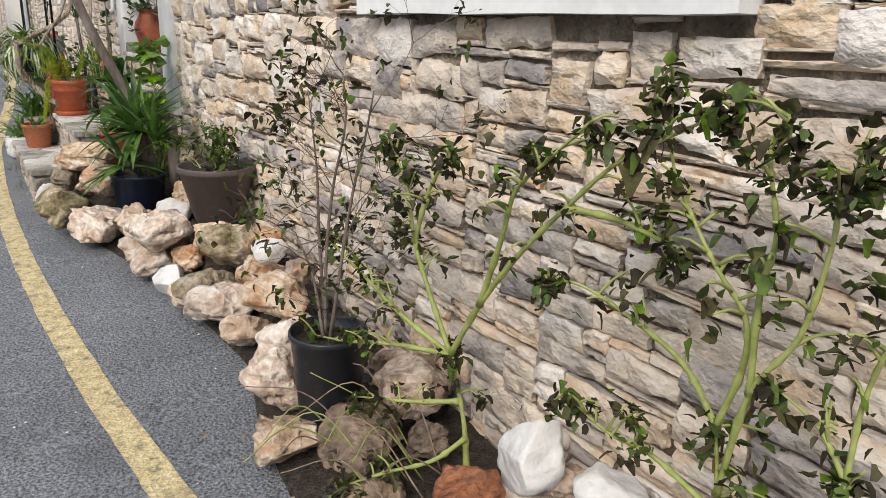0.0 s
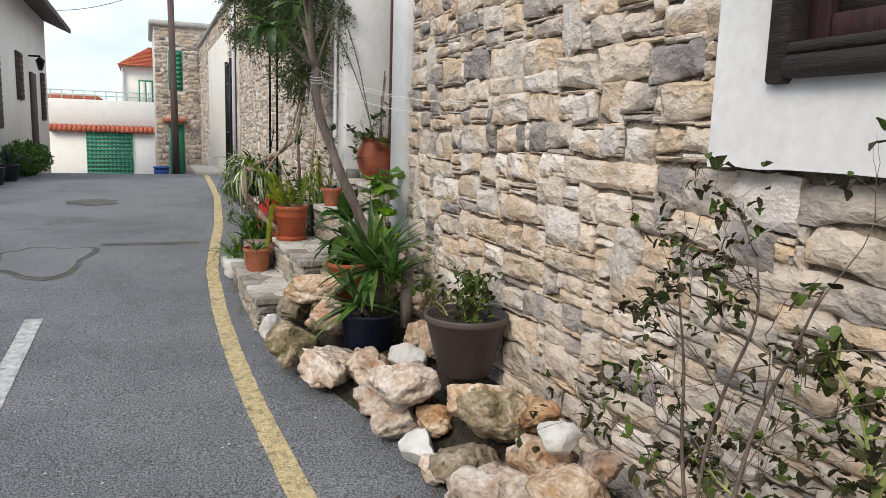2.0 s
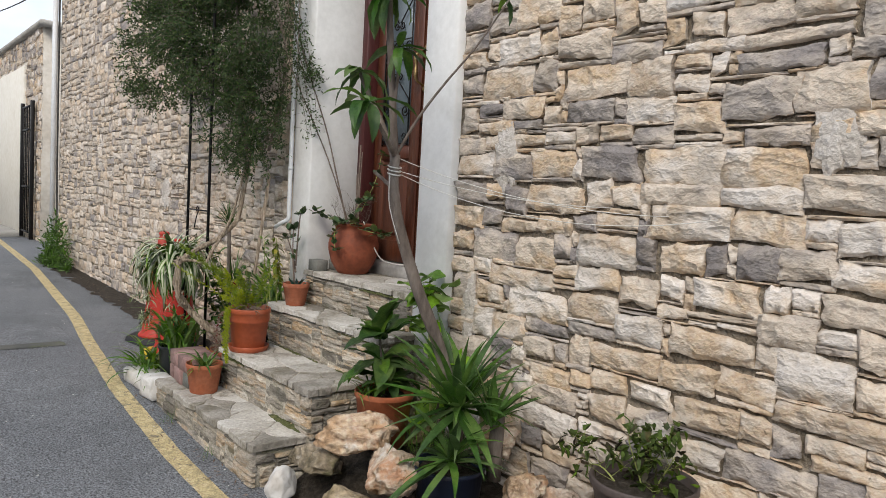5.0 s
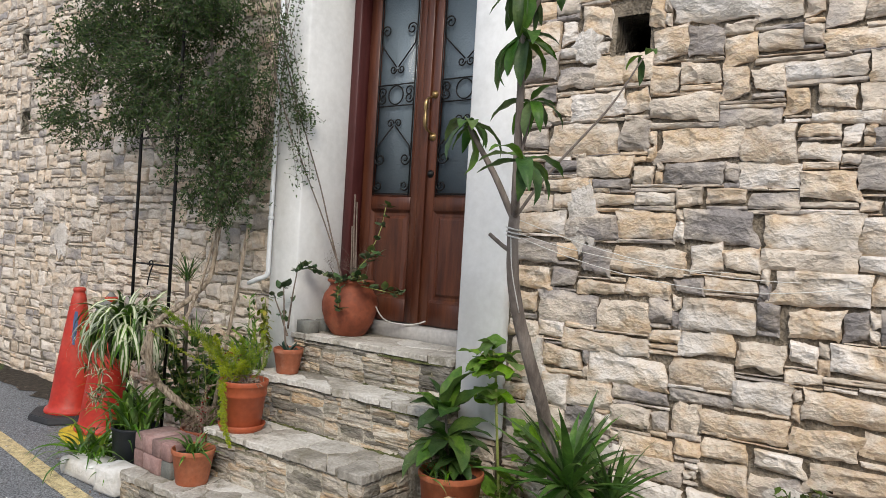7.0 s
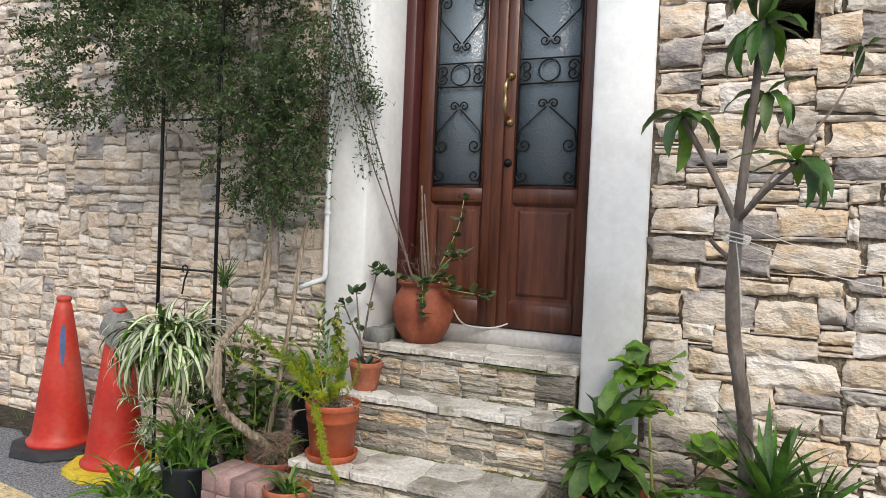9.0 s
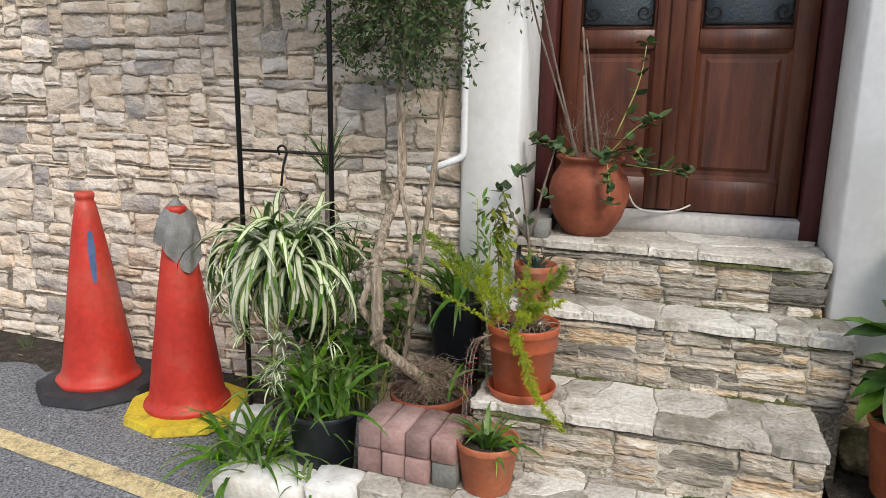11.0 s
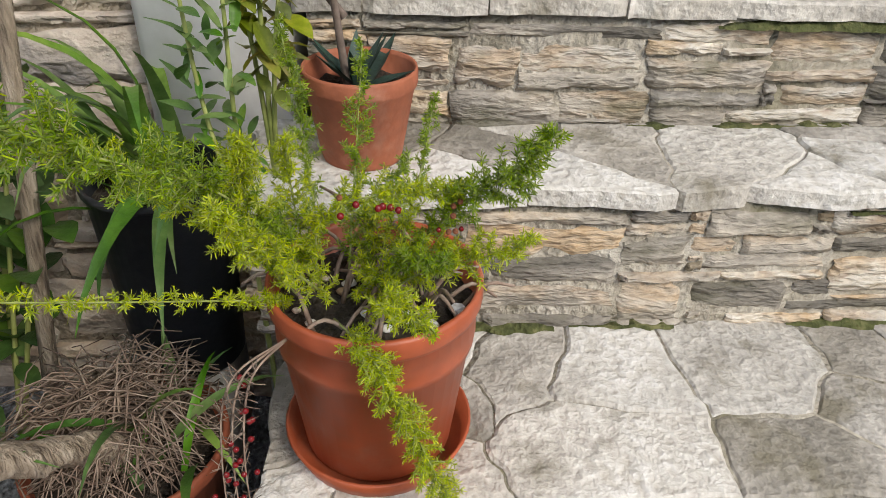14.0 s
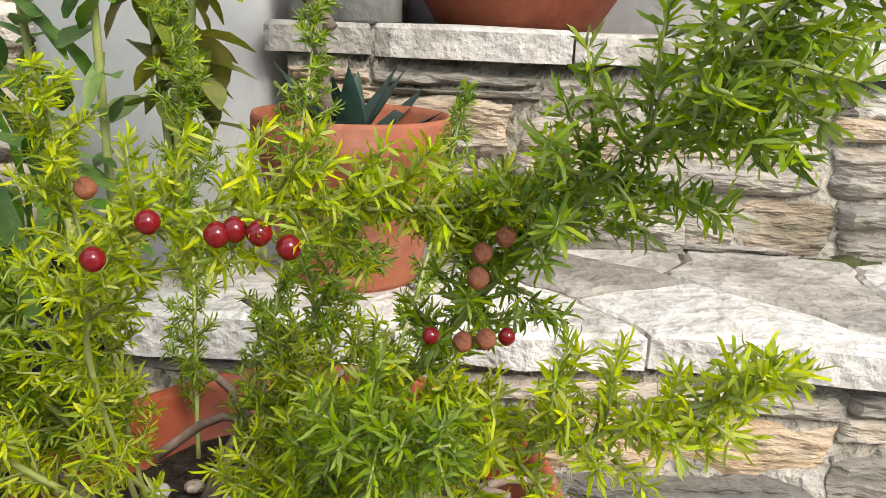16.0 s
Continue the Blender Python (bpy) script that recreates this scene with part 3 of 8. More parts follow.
def lay_rubble(u0, u1, v0, v1, seed, hs=(0.06, 0.145), ws=(0.12, 0.36), slips=0.66, chip=0.05, thin=(-9, -9)):
    """Rectangles (u, v, width, height) of rubble laid from the bottom up: each stone goes into the lowest gap, thin
    slips level the beds, and narrow chips pin the upright joints."""
    r = random.Random(seed)
    du = 0.01
    n = int((u1 - u0) / du)
    top = [v0 + 0.012 * r.random() for _ in range(n)]
    flat = [0] * n
    out = []
    while True:
        low = min(top)
        if low > v1:
            return out
        i = top.index(low)
        e = i
        while e < n and abs(top[e] - low) < 0.014:
            e += 1
        run = (e - i) * du
        left = top[i - 1] - low if i else 9
        right = top[e] - low if e < n else 9
        wall = min(left, right)
        if run < chip + 0.02:                       # a pinning chip between two blocks
            h = min(max(wall, 0.016), r.uniform(0.035, 0.10))
            if h > 0.085 and run < 0.045:
                h *= r.uniform(0.45, 0.7)
            k = e - i
        else:
            w = r.uniform(*ws)
            slip = r.random() < (0.12 if flat[i] else slips)
            if slip:
                w, h = r.uniform(0.06, 0.24), r.uniform(0.010, 0.028)
            else:
                h = r.uniform(*hs)
                w = min(w, h * 3.6)
                if u0 + i * du < thin[0] and low < thin[1]:     # a stretch of flat, slab-like stones
                    h *= r.uniform(0.45, 0.8)
                w = max(w, h * 1.15)
                for near_top in (left, right):
                    if hs[0] * 0.8 < near_top < hs[1] * 1.15 and r.random() < 0.72:
                        h = near_top
            if run - w < chip * 1.8:
                w = run if run < ws[1] * 1.25 else run * 0.5
            k = max(2, min(e - i, int(round(w / du))))
            if not slip and r.random() < 0.35 and k * du > 0.12 and e - i > k + 3:
                # leave room for an upright chip beside the block
                q = int(r.uniform(0.025, chip) / du)
                hh = h * r.uniform(0.4, 0.62)
                at = low
                for part_h in (hh, h - hh):
                    out.append((u0 + (i + k) * du, at, q * du, part_h))
                    at += part_h
                for m in range(i + k, min(n, i + k + q)):
                    top[m], flat[m] = low + h, 0
            flat[i:i + k] = [1 if slip else 0] * k
        out.append((u0 + i * du, low, k * du, h))
        top[i:i + k] = [low + h] * k


def build_stones(wall, rects, near, place, material, material_far, seed, depth=(0.030, 0.046), gap=0.004):
    """Stones on a wall. place(u, v) gives the matrix at a point of the wall; near(u, v) says which are parts of their own."""
    r = random.Random(seed)
    rest = MB()
    made = 0
    for u, v, w, h in rects:
        a = min(ASPECTS, key=lambda q: abs(math.log(q / (w / h))))
        k = r.randrange(8)
        d = min(r.uniform(*depth), 0.024 + h * 0.22)
        dz = wave(u + w / 2, v, seed)
        tip = math.radians(r.uniform(-1.2, 1.2) * (1 if w < 0.2 else 0.5))
        m = place(u + w / 2, v + dz) @ Matrix.Rotation(tip, 4, "X") @ Matrix.Diagonal((d, (w - gap) * r.choice((-1, 1)), h - gap, 1))
        if near(u + w / 2, v) and made < 330 and w > 0.05:
            made += 1
            part("stone", template_mesh(a, k, material), material, wall, m=m)
        else:
            vs, fs = TEMPLATES[a][k]
            mm = np.array(m)
            vv = vs @ mm[:3, :3].T + mm[:3, 3]
            flip = mm[0, 0] * mm[1, 1] * mm[2, 2] < 0
            rest.add(vv, [f[::-1] for f in fs] if flip else fs)
    if rest.n:
        me = rest.mesh("rubble")
        me.set_sharp_from_angle(angle=radians(50))
        ob = part("rubble", me, material_far, wall)
        tagged(ob, "cream and grey rubble limestone blocks", kind="stuff")


PANEL = (0.80, 2.22, 1.24)      # white plaster round the window: y from, y to, z from


def cut(rects, holes):
    """Takes out or trims stones that run into an opening (y0, y1, z0, z1)."""
    out = []
    for u, v, w, h in rects:
        keep = [(u, u + w)]
        for y0, y1, z0, z1 in holes:
            if v + h * 0.6 < z0 or v + h * 0.4 > z1:
                continue
            nxt = []
            for a, b in keep:
                if b <= y0 or a >= y1:
                    nxt.append((a, b))
                else:
                    if a < y0:
                        nxt.append((a, y0))
                    if b > y1:
                        nxt.append((y1, b))
            keep = nxt
        for a, b in keep:
            if b - a > 0.03:
                hh = h
                out.append((a, v, b - a, hh))
    return out


def wall_block(name, y0, y1, z0, z1, label, holes=(), material=None):
    """The mortar core of a stone wall, with its openings cut right through (holes: y0, y1, z0, z1)."""
    ys = sorted({y0, y1, *[h[0] for h in holes], *[h[1] for h in holes]})
    zs = sorted({z0, z1, *[h[2] for h in holes], *[h[3] for h in holes]})
    bm = bmesh.new()
    for a, b in zip(ys, ys[1:]):
        for c, d in zip(zs, zs[1:]):
            if any(h[0] <= a and b <= h[1] and h[2] <= c and d <= h[3] for h in holes):
                continue
            bmesh.ops.create_cube(bm, size=1, matrix=Matrix.Translation((WX + 0.26, (a + b) / 2, (c + d) / 2)) @ Matrix.Diagonal((0.46, b - a, d - c, 1)))
    bmesh.ops.remove_doubles(bm, verts=bm.verts[:], dist=1e-5)
    return struct(name, bm, material or M_MORTAR, label, "wall")


HOLE = (4.18, 4.33, 2.32, 2.51)
WIN = (0.98, 1.98, 1.50, 2.75)
wall_main = wall_block("wall_main", -5, 4.80, -0.6, 4.6, "coursed rubble wall of cream and grey limestone", [WIN, HOLE])
wall_far = wall_block("wall_far", 6.36, 13.4, -0.2, 4.6, "coursed rubble wall of small cream limestone blocks", [(9.58, 9.74, 2.24, 2.44), (9.66, 9.80, 2.95, 3.12)], M_MORTARPALE)
wall_over = struct("wall_over_door", span(WX + 0.03, WX + 0.49, 4.80, 6.36, 3.45, 4.6), M_PLASTER, "white plastered wall above the house door", "wall")
struct("wall_back", span(2.6, 2.8, -5, 13.4, -0.6, 4.6), M_OLDPLASTER, "plain inner wall of the stone house", "wall")
struct("wall_end", span(WX + 0.49, 2.6, 13.2, 13.4, -0.2, 4.6), M_OLDPLASTER, "plain end wall of the stone house", "wall")
struct("wall_start", span(WX + 0.49, 2.6, -5, -4.8, -0.6, 4.6), M_OLDPLASTER, "plain end wall of the stone house", "wall")
struct("roof_slab", span(WX - 0.02, 2.8, -5, 13.4, 4.6, 4.75), M_CONC, "plain flat roof slab of the house", "roof")


def on_wall(u, v):
    return Matrix.Translation((WX + 0.034, u, v))


# ---------------------------------------------------------------- door surround
for nm, y0, y1, z0 in (("pillar_right", 4.775, 5.03, 0.62), ("pillar_left", 6.15, 6.38, 0.6)):
    bm = span(1.148, 1.66, y0, y1, z0, 3.47, 0.012)
    for v in bm.verts:
        v.co.x += 0.006 * noise.noise((v.co.y * 5, v.co.z * 3, 2))
    struct(nm, bm, M_PLASTER, "white plastered jamb beside the house door", "door jamb")
struct("lintel", span(1.15, 1.66, 5.03, 6.15, 3.30, 3.47, 0.01), M_PLASTER, "white plastered lintel over the house door", "lintel")
struct("threshold", span(1.50, 1.70, 5.03, 6.15, 0.95, 1.035, 0.006), M_MARBLE, "pale grey marble threshold under the door", "threshold")


def build_door():
    door = tagged(new("door_1"), "tall varnished brown double door with iron-grilled glass panes", "door", kind="structure")
    door.location = (1.60, 0, 1.035)
    top = 2.27
    # frame posts
    for y0, y1 in ((5.032, 5.10), (6.085, 6.148)):
        part("door_frame", span(-0.11, 0.03, y0, y1, -0.08, top, 0.006), M_FRAME, door, "dark red wooden door frame")
    part("door_frame", span(-0.11, 0.03, 5.10, 6.085, top - 0.06, top, 0.006), M_FRAME, door, "dark red wooden door frame")
    mid = 5.615
    for side, (y0, y1) in enumerate(((5.104, mid - 0.002), (mid + 0.002, 6.081))):
        leaf = part("door_leaf", span(0.0, 0.012, y0, y1, 0.005, top - 0.065), M_DOOR, door, "varnished brown wooden door leaf")
        s, rail = 0.082, 0.10
        gy0, gy1 = y0 + s, y1 - s
        for nm, a, b, c, d in (("stile", y0, gy0, 0.006, top - 0.066), ("stile", gy1, y1, 0.006, top - 0.066), ("rail", gy0, gy1, 0.006, 0.14), ("rail", gy0, gy1, 0.655, 0.735), ("rail", gy0, gy1, 2.02, top - 0.066)):
            part(nm, span(-0.026, 0.0, a, b, c, d, 0.005), M_DOOR, leaf)
        # raised lower panel with moulding
        bm = bmesh.new()
        prof = ((0.0, -0.022), (0.016, -0.006), (0.034, -0.006), (0.05, -0.018), (0.056, -0.018))
        ringv = []
        for off, x in prof:
            ringv.append([bm.verts.new((x, yy, zz)) for yy, zz in ((gy0 + off, 0.14 + off), (gy1 - off, 0.14 + off), (gy1 - off, 0.655 - off), (gy0 + off, 0.655 - off))])
        for a, b in zip(ringv, ringv[1:]):
            for i in range(4):
                j = (i + 1) % 4
                bm.faces.new((a[i], b[i], b[j], a[j]))
        bm.faces.new(ringv[-1][::-1])
        part("door_panel", bm, M_DOOR, leaf, smooth=False)
        part("pane", span(-0.012, -0.006, gy0, gy1, 0.735, 2.02), M_GLASS, leaf, "patterned grey-blue door glass")
        for a, b, c, d in ((gy0, gy0 + 0.012, 0.735, 2.02), (gy1 - 0.012, gy1, 0.735, 2.02), (gy0 + 0.012, gy1 - 0.012, 0.735, 0.747), (gy0 + 0.012, gy1 - 0.012, 2.008, 2.02)):
            part("glazing_bead", span(-0.022, -0.012, a, b, c, d, 0.003), M_DOOR, leaf)
        # wrought-iron grille: bars, circle and scrolls
        gx, cy = -0.03, (gy0 + gy1) / 2
        hw = (gy1 - gy0) / 2 - 0.014

        def rod(pts, r=0.0045):
            mb = MB()
            tube(mb, [Vector((gx, p[0], p[1])) for p in pts], r, r, 5)
            part("grille_bar", mb, M_IRON, leaf, "black wrought-iron grille bar")

        def scroll(y, z, r, turn, start, way):
            pts = []
            for k in range(22):
                a = start + way * turn * 2 * math.pi * k / 21
                rr = r * (1 - 0.72 * k / 21)
                pts.append((y + rr * math.cos(a), z + rr * math.sin(a)))
            rod(pts)
        for s_ in (-1, 1):
            rod([(cy + s_ * hw, 0.74), (cy + s_ * hw, 2.015)])
        for zz in (0.752, 1.27, 1.395, 1.99):
            rod([(cy - hw, zz), (cy + hw, zz)])
        rod([(cy + 0.055 * math.cos(a * math.pi / 12), 1.333 + 0.055 * math.sin(a * math.pi / 12)) for a in range(25)])
        for s_ in (-1, 1):
            w0 = 0 if s_ > 0 else math.pi
            for zb, up in ((0.765, 1), (1.28, 1), (1.385, -1)):
                scroll(cy + s_ * (hw - 0.035), zb + up * 0.033, 0.032, 1.2, w0, -s_ * up)
            # lower heart
            rod([(cy + s_ * 0.008, 1.15), (cy + s_ * (hw - 0.012), 1.03), (cy + s_ * (hw - 0.004), 0.97)])
            scroll(cy + s_ * (hw - 0.04), 0.955, 0.038, 1.3, w0, -s_)
            scroll(cy + s_ * 0.03, 1.165, 0.026, 1.2, math.pi if s_ > 0 else 0, -s_)
            # upper heart
            rod([(cy + s_ * 0.008, 1.50), (cy + s_ * (hw - 0.012), 1.63), (cy + s_ * (hw - 0.004), 1.70)])
            scroll(cy + s_ * (hw - 0.04), 1.715, 0.038, 1.3, w0, s_)
            scroll(cy + s_ * 0.03, 1.485, 0.026, 1.2, math.pi if s_ > 0 else 0, s_)
    # astragal and furniture on the meeting stiles
    part("astragal", span(-0.040, -0.026, mid - 0.028, mid + 0.028, 0.01, top - 0.07, 0.004), M_DOOR, door)
    mb = MB()
    tube(mb, spline([(-0.045, mid - 0.055, 1.30), (-0.10, mid - 0.055, 1.27), (-0.105, mid - 0.055, 1.20), (-0.10, mid - 0.055, 1.12), (-0.045, mid - 0.055, 1.09)], 16), 0.010, 0.010, 8, rs=[0.007] * 4 + [0.011, 0.013, 0.014, 0.009, 0.009, 0.014, 0.013, 0.011] + [0.007] * 4)
    part("door_handle", mb, M_BRASS, door, "worn brass pull handle")
    for z, r in ((1.315, 0.022), (1.075, 0.024), (0.865, 0.022)):
        part("lock_rose", lathe([(r, 0), (r, 0.006), (r * 0.55, 0.010), (r * 0.5, 0.016), (0.002, 0.017)], 20), M_BRASS if z != 0.865 else M_IRON, door, "round lock rose", m=Matrix.Translation((-0.026, mid - 0.055, z)) @ Matrix.Rotation(radians(-90), 4, "Y"))


build_door()
struct("wall_hall", span(1.75, 1.8, 4.8, 6.4, 0.9, 3.5), M_OLDPLASTER, "plain dim hall wall behind the door", "wall")

# ---------------------------------------------------------------- window with plaster panel
bm = bmesh.new()
for a, b, c, d in ((PANEL[0], WIN[0], PANEL[2], 3.3), (WIN[1], PANEL[1], PANEL[2], 3.3), (WIN[0], WIN[1], PANEL[2], WIN[2]), (WIN[0], WIN[1], WIN[3], 3.3)):
    bmesh.ops.create_grid(bm, x_segments=6, y_segments=6, size=0.5, matrix=Matrix.Translation((1.128, (a + b) / 2, (c + d) / 2)) @ Matrix.Rotation(radians(-90), 4, "Y") @ Matrix.Diagonal((d - c, b - a, 1, 1)))
bmesh.ops.remove_doubles(bm, verts=bm.verts[:], dist=1e-4)
for v in bm.verts:
    v.co.x += 0.004 * noise.noise((v.co.y * 3, v.co.z * 3, 4))
    if v.co.z < PANEL[2] + 0.001:
        v.co.z += 0.010 * noise.noise((v.co.y * 7, 0, 9))
ext = bmesh.ops.extrude_face_region(bm, geom=bm.faces[:])
bmesh.ops.translate(bm, vec=(0.09, 0, 0), verts=[g for g in ext["geom"] if isinstance(g, bmesh.types.BMVert)])
bmesh.ops.recalc_face_normals(bm, faces=bm.faces[:])
for f_ in bm.faces:
    f_.smooth = False
panel = part("plaster_panel", bm, M_PLASTER, None, "white plaster panel round the dark window", smooth=False)
tagged(panel, category="plaster panel", kind="structure")


def build_window():
    w = tagged(new("window_1"), "old dark wooden window with closed maroon shutters", "window", kind="structure")
    w.location = (1.10, 0, 0)
    y0, y1, z0, z1 = WIN[0] - 0.0, WIN[1] + 0.0, WIN[2], WIN[3]
    for nm, a, b, c, d in (("window_frame", y1 - 0.012, y1 + 0.05, z0 - 0.06, z1), ("window_frame", y0 - 0.05, y0 + 0.012, z0 - 0.06, z1), ("window_frame", y0 + 0.012, y1 - 0.012, z1 - 0.06, z1)):
        part(nm, span(0.0, 0.14, a, b, c, d, 0.008), M_WINWOOD, w, "blackened wooden frame")
    part("window_sill", span(-0.02, 0.14, y0 + 0.012, y1 - 0.012, z0 - 0.05, z0, 0.012), M_WINWOOD, w, "weathered split wooden sill")
    part("window_sill", span(-0.005, 0.14, y0 + 0.012, y1 - 0.012, z0 + 0.001, z0 + 0.03, 0.008), M_WINWOOD, w)
    part("shutter_frame", span(0.055, 0.10, y1 - 0.075, y1 - 0.013, z0 + 0.031, z1 - 0.06, 0.004), M_SHUTTER, w)
    part("shutter_frame", span(0.055, 0.10, y0 + 0.013, y0 + 0.075, z0 + 0.031, z1 - 0.06, 0.004), M_SHUTTER, w)
    part("shutter_frame", span(0.055, 0.10, y0 + 0.076, y1 - 0.076, z0 + 0.031, z0 + 0.09, 0.004), M_SHUTTER, w)
    n, a, b = 6, y0 + 0.076, y1 - 0.076
    for i in range(n):
        part("shutter_board", span(0.075, 0.095, a + (b - a) * i / n + 0.002, a + (b - a) * (i + 1) / n - 0.002, z0 + 0.09, z1 - 0.06, 0.004), M_WINWOOD, w)


build_window()

# ---------------------------------------------------------------- steps
steps = tagged(new("stone_steps"), "rough stone steps with grey flagstone treads up to the door", "steps", kind="structure")
LEVELS = [  # front x, back x, y from, y to, top
    (1.13, 1.50, 5.035, 6.145, 0.957),
    (0.92, 1.165, 4.97, 6.22, 0.752),
    (0.60, 0.955, 5.08, 6.17, 0.505),
    (0.33, 0.635, 5.10, 6.47, 0.275),
]


def flagstones(x0, x1, y0, y1, z, seed, n):
    """Crazy paving that fills one tread: cells round scattered points, cut by the lines half way between them."""
    r = random.Random(seed)
    pts = []
    while len(pts) < n:
        q = Vector((r.uniform(x0, x1), r.uniform(y0, y1)))
        if all((q - o).length > 0.085 for o in pts) or r.random() < 0.01:
            pts.append(q)
    pieces = []
    for i, p in enumerate(pts):
        poly = [Vector((x0, y0)), Vector((x0, y1)), Vector((x1, y1)), Vector((x1, y0))]
        for j, q in enumerate(pts):
            if i == j:
                continue
            mid, d = (p + q) / 2, q - p
            keep = []
            for k in range(len(poly)):
                u, v = poly[k], poly[(k + 1) % len(poly)]
                su, sv = (u - mid).dot(d), (v - mid).dot(d)
                if su <= 0:
                    keep.append(u)
                if su * sv < 0:
                    keep.append(u + (v - u) * (su / (su - sv)))
            poly = keep
            if len(poly) < 3:
                break
        if len(poly) >= 3:
            pieces.append([tuple(v) for v in poly])
    for poly in pieces:
        c = Vector((sum(p[0] for p in poly) / len(poly), sum(p[1] for p in poly) / len(poly)))
        fine = []
        for i in range(len(poly)):
            p, q = Vector(poly[i]), Vector(poly[(i + 1) % len(poly)])
            front = abs(p.x - x0) < 1e-6 and abs(q.x - x0) < 1e-6
            for k in range(9):
                e = p + (q - p) * k / 9
                warp = Vector((noise.noise((e.x * 8, e.y * 8, seed)), noise.noise((e.x * 8, e.y * 8, seed + 40)))) * 0.034 + Vector((noise.noise((e.x * 27, e.y * 27, seed)), noise.noise((e.x * 27, e.y * 27, seed + 9)))) * 0.012
                if front or abs(e.x - x1) < 1e-6:
                    warp.x = 0
                e = e + warp + (c - e).normalized() * 0.0016
                e.y = min(y1 - 0.002, max(y0 + 0.002, e.y))
                e.x = min(x1, e.x)
                if front:
                    e.x -= 0.006 + 0.018 * noise.noise((e.y * 7, seed, 3)) + 0.008 * noise.noise((e.y * 26, seed, 5))
                fine.append(e)
        zt = z + r.uniform(0.003, 0.007)
        mb, nn = MB(), len(fine)
        thick = r.uniform(0.026, 0.038)
        vs = [(e.x, e.y, zt - thick) for e in fine] + [(e.x, e.y, zt - 0.004) for e in fine]
        inn = [e + (c - e).normalized() * 0.005 for e in fine]
        vs += [(e.x, e.y, zt + 0.003 * noise.noise((e.x * 9, e.y * 9, 1))) for e in inn] + [(c.x, c.y, zt + 0.002)]
        fs = []
        for a in range(nn):
            b = (a + 1) % nn
            fs += [(a, b, nn + b, nn + a), (nn + a, nn + b, 2 * nn + b, 2 * nn + a), (2 * nn + a, 2 * nn + b, 3 * nn)]
        me = mb.add(vs, fs).mesh("flagstone", False)
        part("flagstone", me, M_TREAD, steps)


for li, (x0, x1, y0, y1, z) in enumerate(LEVELS):
    zb = LEVELS[li + 1][4] - 0.05 if li < 3 else 0.02
    part("step_core", span(x0 + 0.011, x1 - 0.004 if li else 1.497, y0 + 0.02, y1 - 0.02, zb - 0.25 if li < 3 else 0.0, z + 0.0012), M_STEPMORTAR, steps, "grey-green mossy mortar bed")
    flagstones(x0, x1 - 0.006, y0, y1, z, 40 + li, (13, 15, 15, 15)[li])


def riser(x, y0, y1, z0, z1, seed):
    rects = cut(lay_rubble(y0, y1, z0, z1 - 0.034, seed, (0.035, 0.085), (0.12, 0.36), 0.45, 0.04), [(-9, y0, -9, 9), (y1, 99, -9, 9)])
    rects = [(u, v, w, min(h, z1 - 0.032 - v)) for u, v, w, h in rects if z1 - 0.034 - v > 0.012]
    r = random.Random(seed)
    for u, v, w, h in rects:
        a = min(ASPECTS, key=lambda q: abs(math.log(q / (w / h))))
        part("step_stone", template_mesh(a, r.randrange(8), M_STEP), M_STEP, steps, m=Matrix.Translation((x + 0.024, u + w / 2, v)) @ Matrix.Diagonal((r.uniform(0.018, 0.034), (w - 0.006), h - 0.004, 1)))


for li, (x0, x1, y0, y1, z) in enumerate(LEVELS):
    riser(x0, y0 + 0.01, y1 - 0.01, (LEVELS[li + 1][4] - 0.01) if li < 3 else 0.07, z, 70 + li)
# moss and dirt gathered in the angle between riser and tread, and in lumps along the front edges


def moss_line(x, y0, y1, z, seed, wide):
    """A low, broken cushion of moss: a ridge whose height and reach wander along its length."""
    n = int((y1 - y0) / 0.008)
    vs, fs, rows = [], [], 0
    mb = MB()
    prev = False
    for i in range(n + 1):
        y = y0 + (y1 - y0) * i / n
        a = noise.noise((y * 3.1, seed, 0.5)) + 0.5 * noise.noise((y * 14, seed, 1.5)) - 0.10
        on = a > 0.0
        h = max(0.002, 0.020 * a + 0.006 * noise.noise((y * 60, seed, 2)))
        w = max(0.004, wide * (0.35 + a) + 0.010 * noise.noise((y * 45, seed, 4)))
        vs += [(x + 0.03, y, z + h * 1.5), (x - 0.002, y, z + h), (x - w * 0.5, y, z + h * 0.45 + 0.004), (x - w, y, z + 0.0005)]
        if on and prev:
            b = 4 * i
            for k in range(3):
                fs.append((b - 4 + k, b - 4 + k + 1, b + k + 1, b + k))
        prev = on
    part("moss_cushion", mb.add(vs, fs), M_MOSS, steps, "dark green-brown moss in the joint")


for li, (x0, x1, y0, y1, z) in enumerate(LEVELS[1:], 1):
    moss_line(LEVELS[li - 1][0] + 0.002, max(y0, LEVELS[li - 1][2]) + 0.02, min(y1, LEVELS[li - 1][3]) - 0.02, z + 0.003, 3.7 * li, 0.020)
for li, (x0, x1, y0, y1, z) in enumerate(LEVELS[:3]):
    moss_line(x0 + 0.004, y0 + 0.05, y1 - 0.05, z - 0.040, 11.3 + 2.1 * li, 0.012)
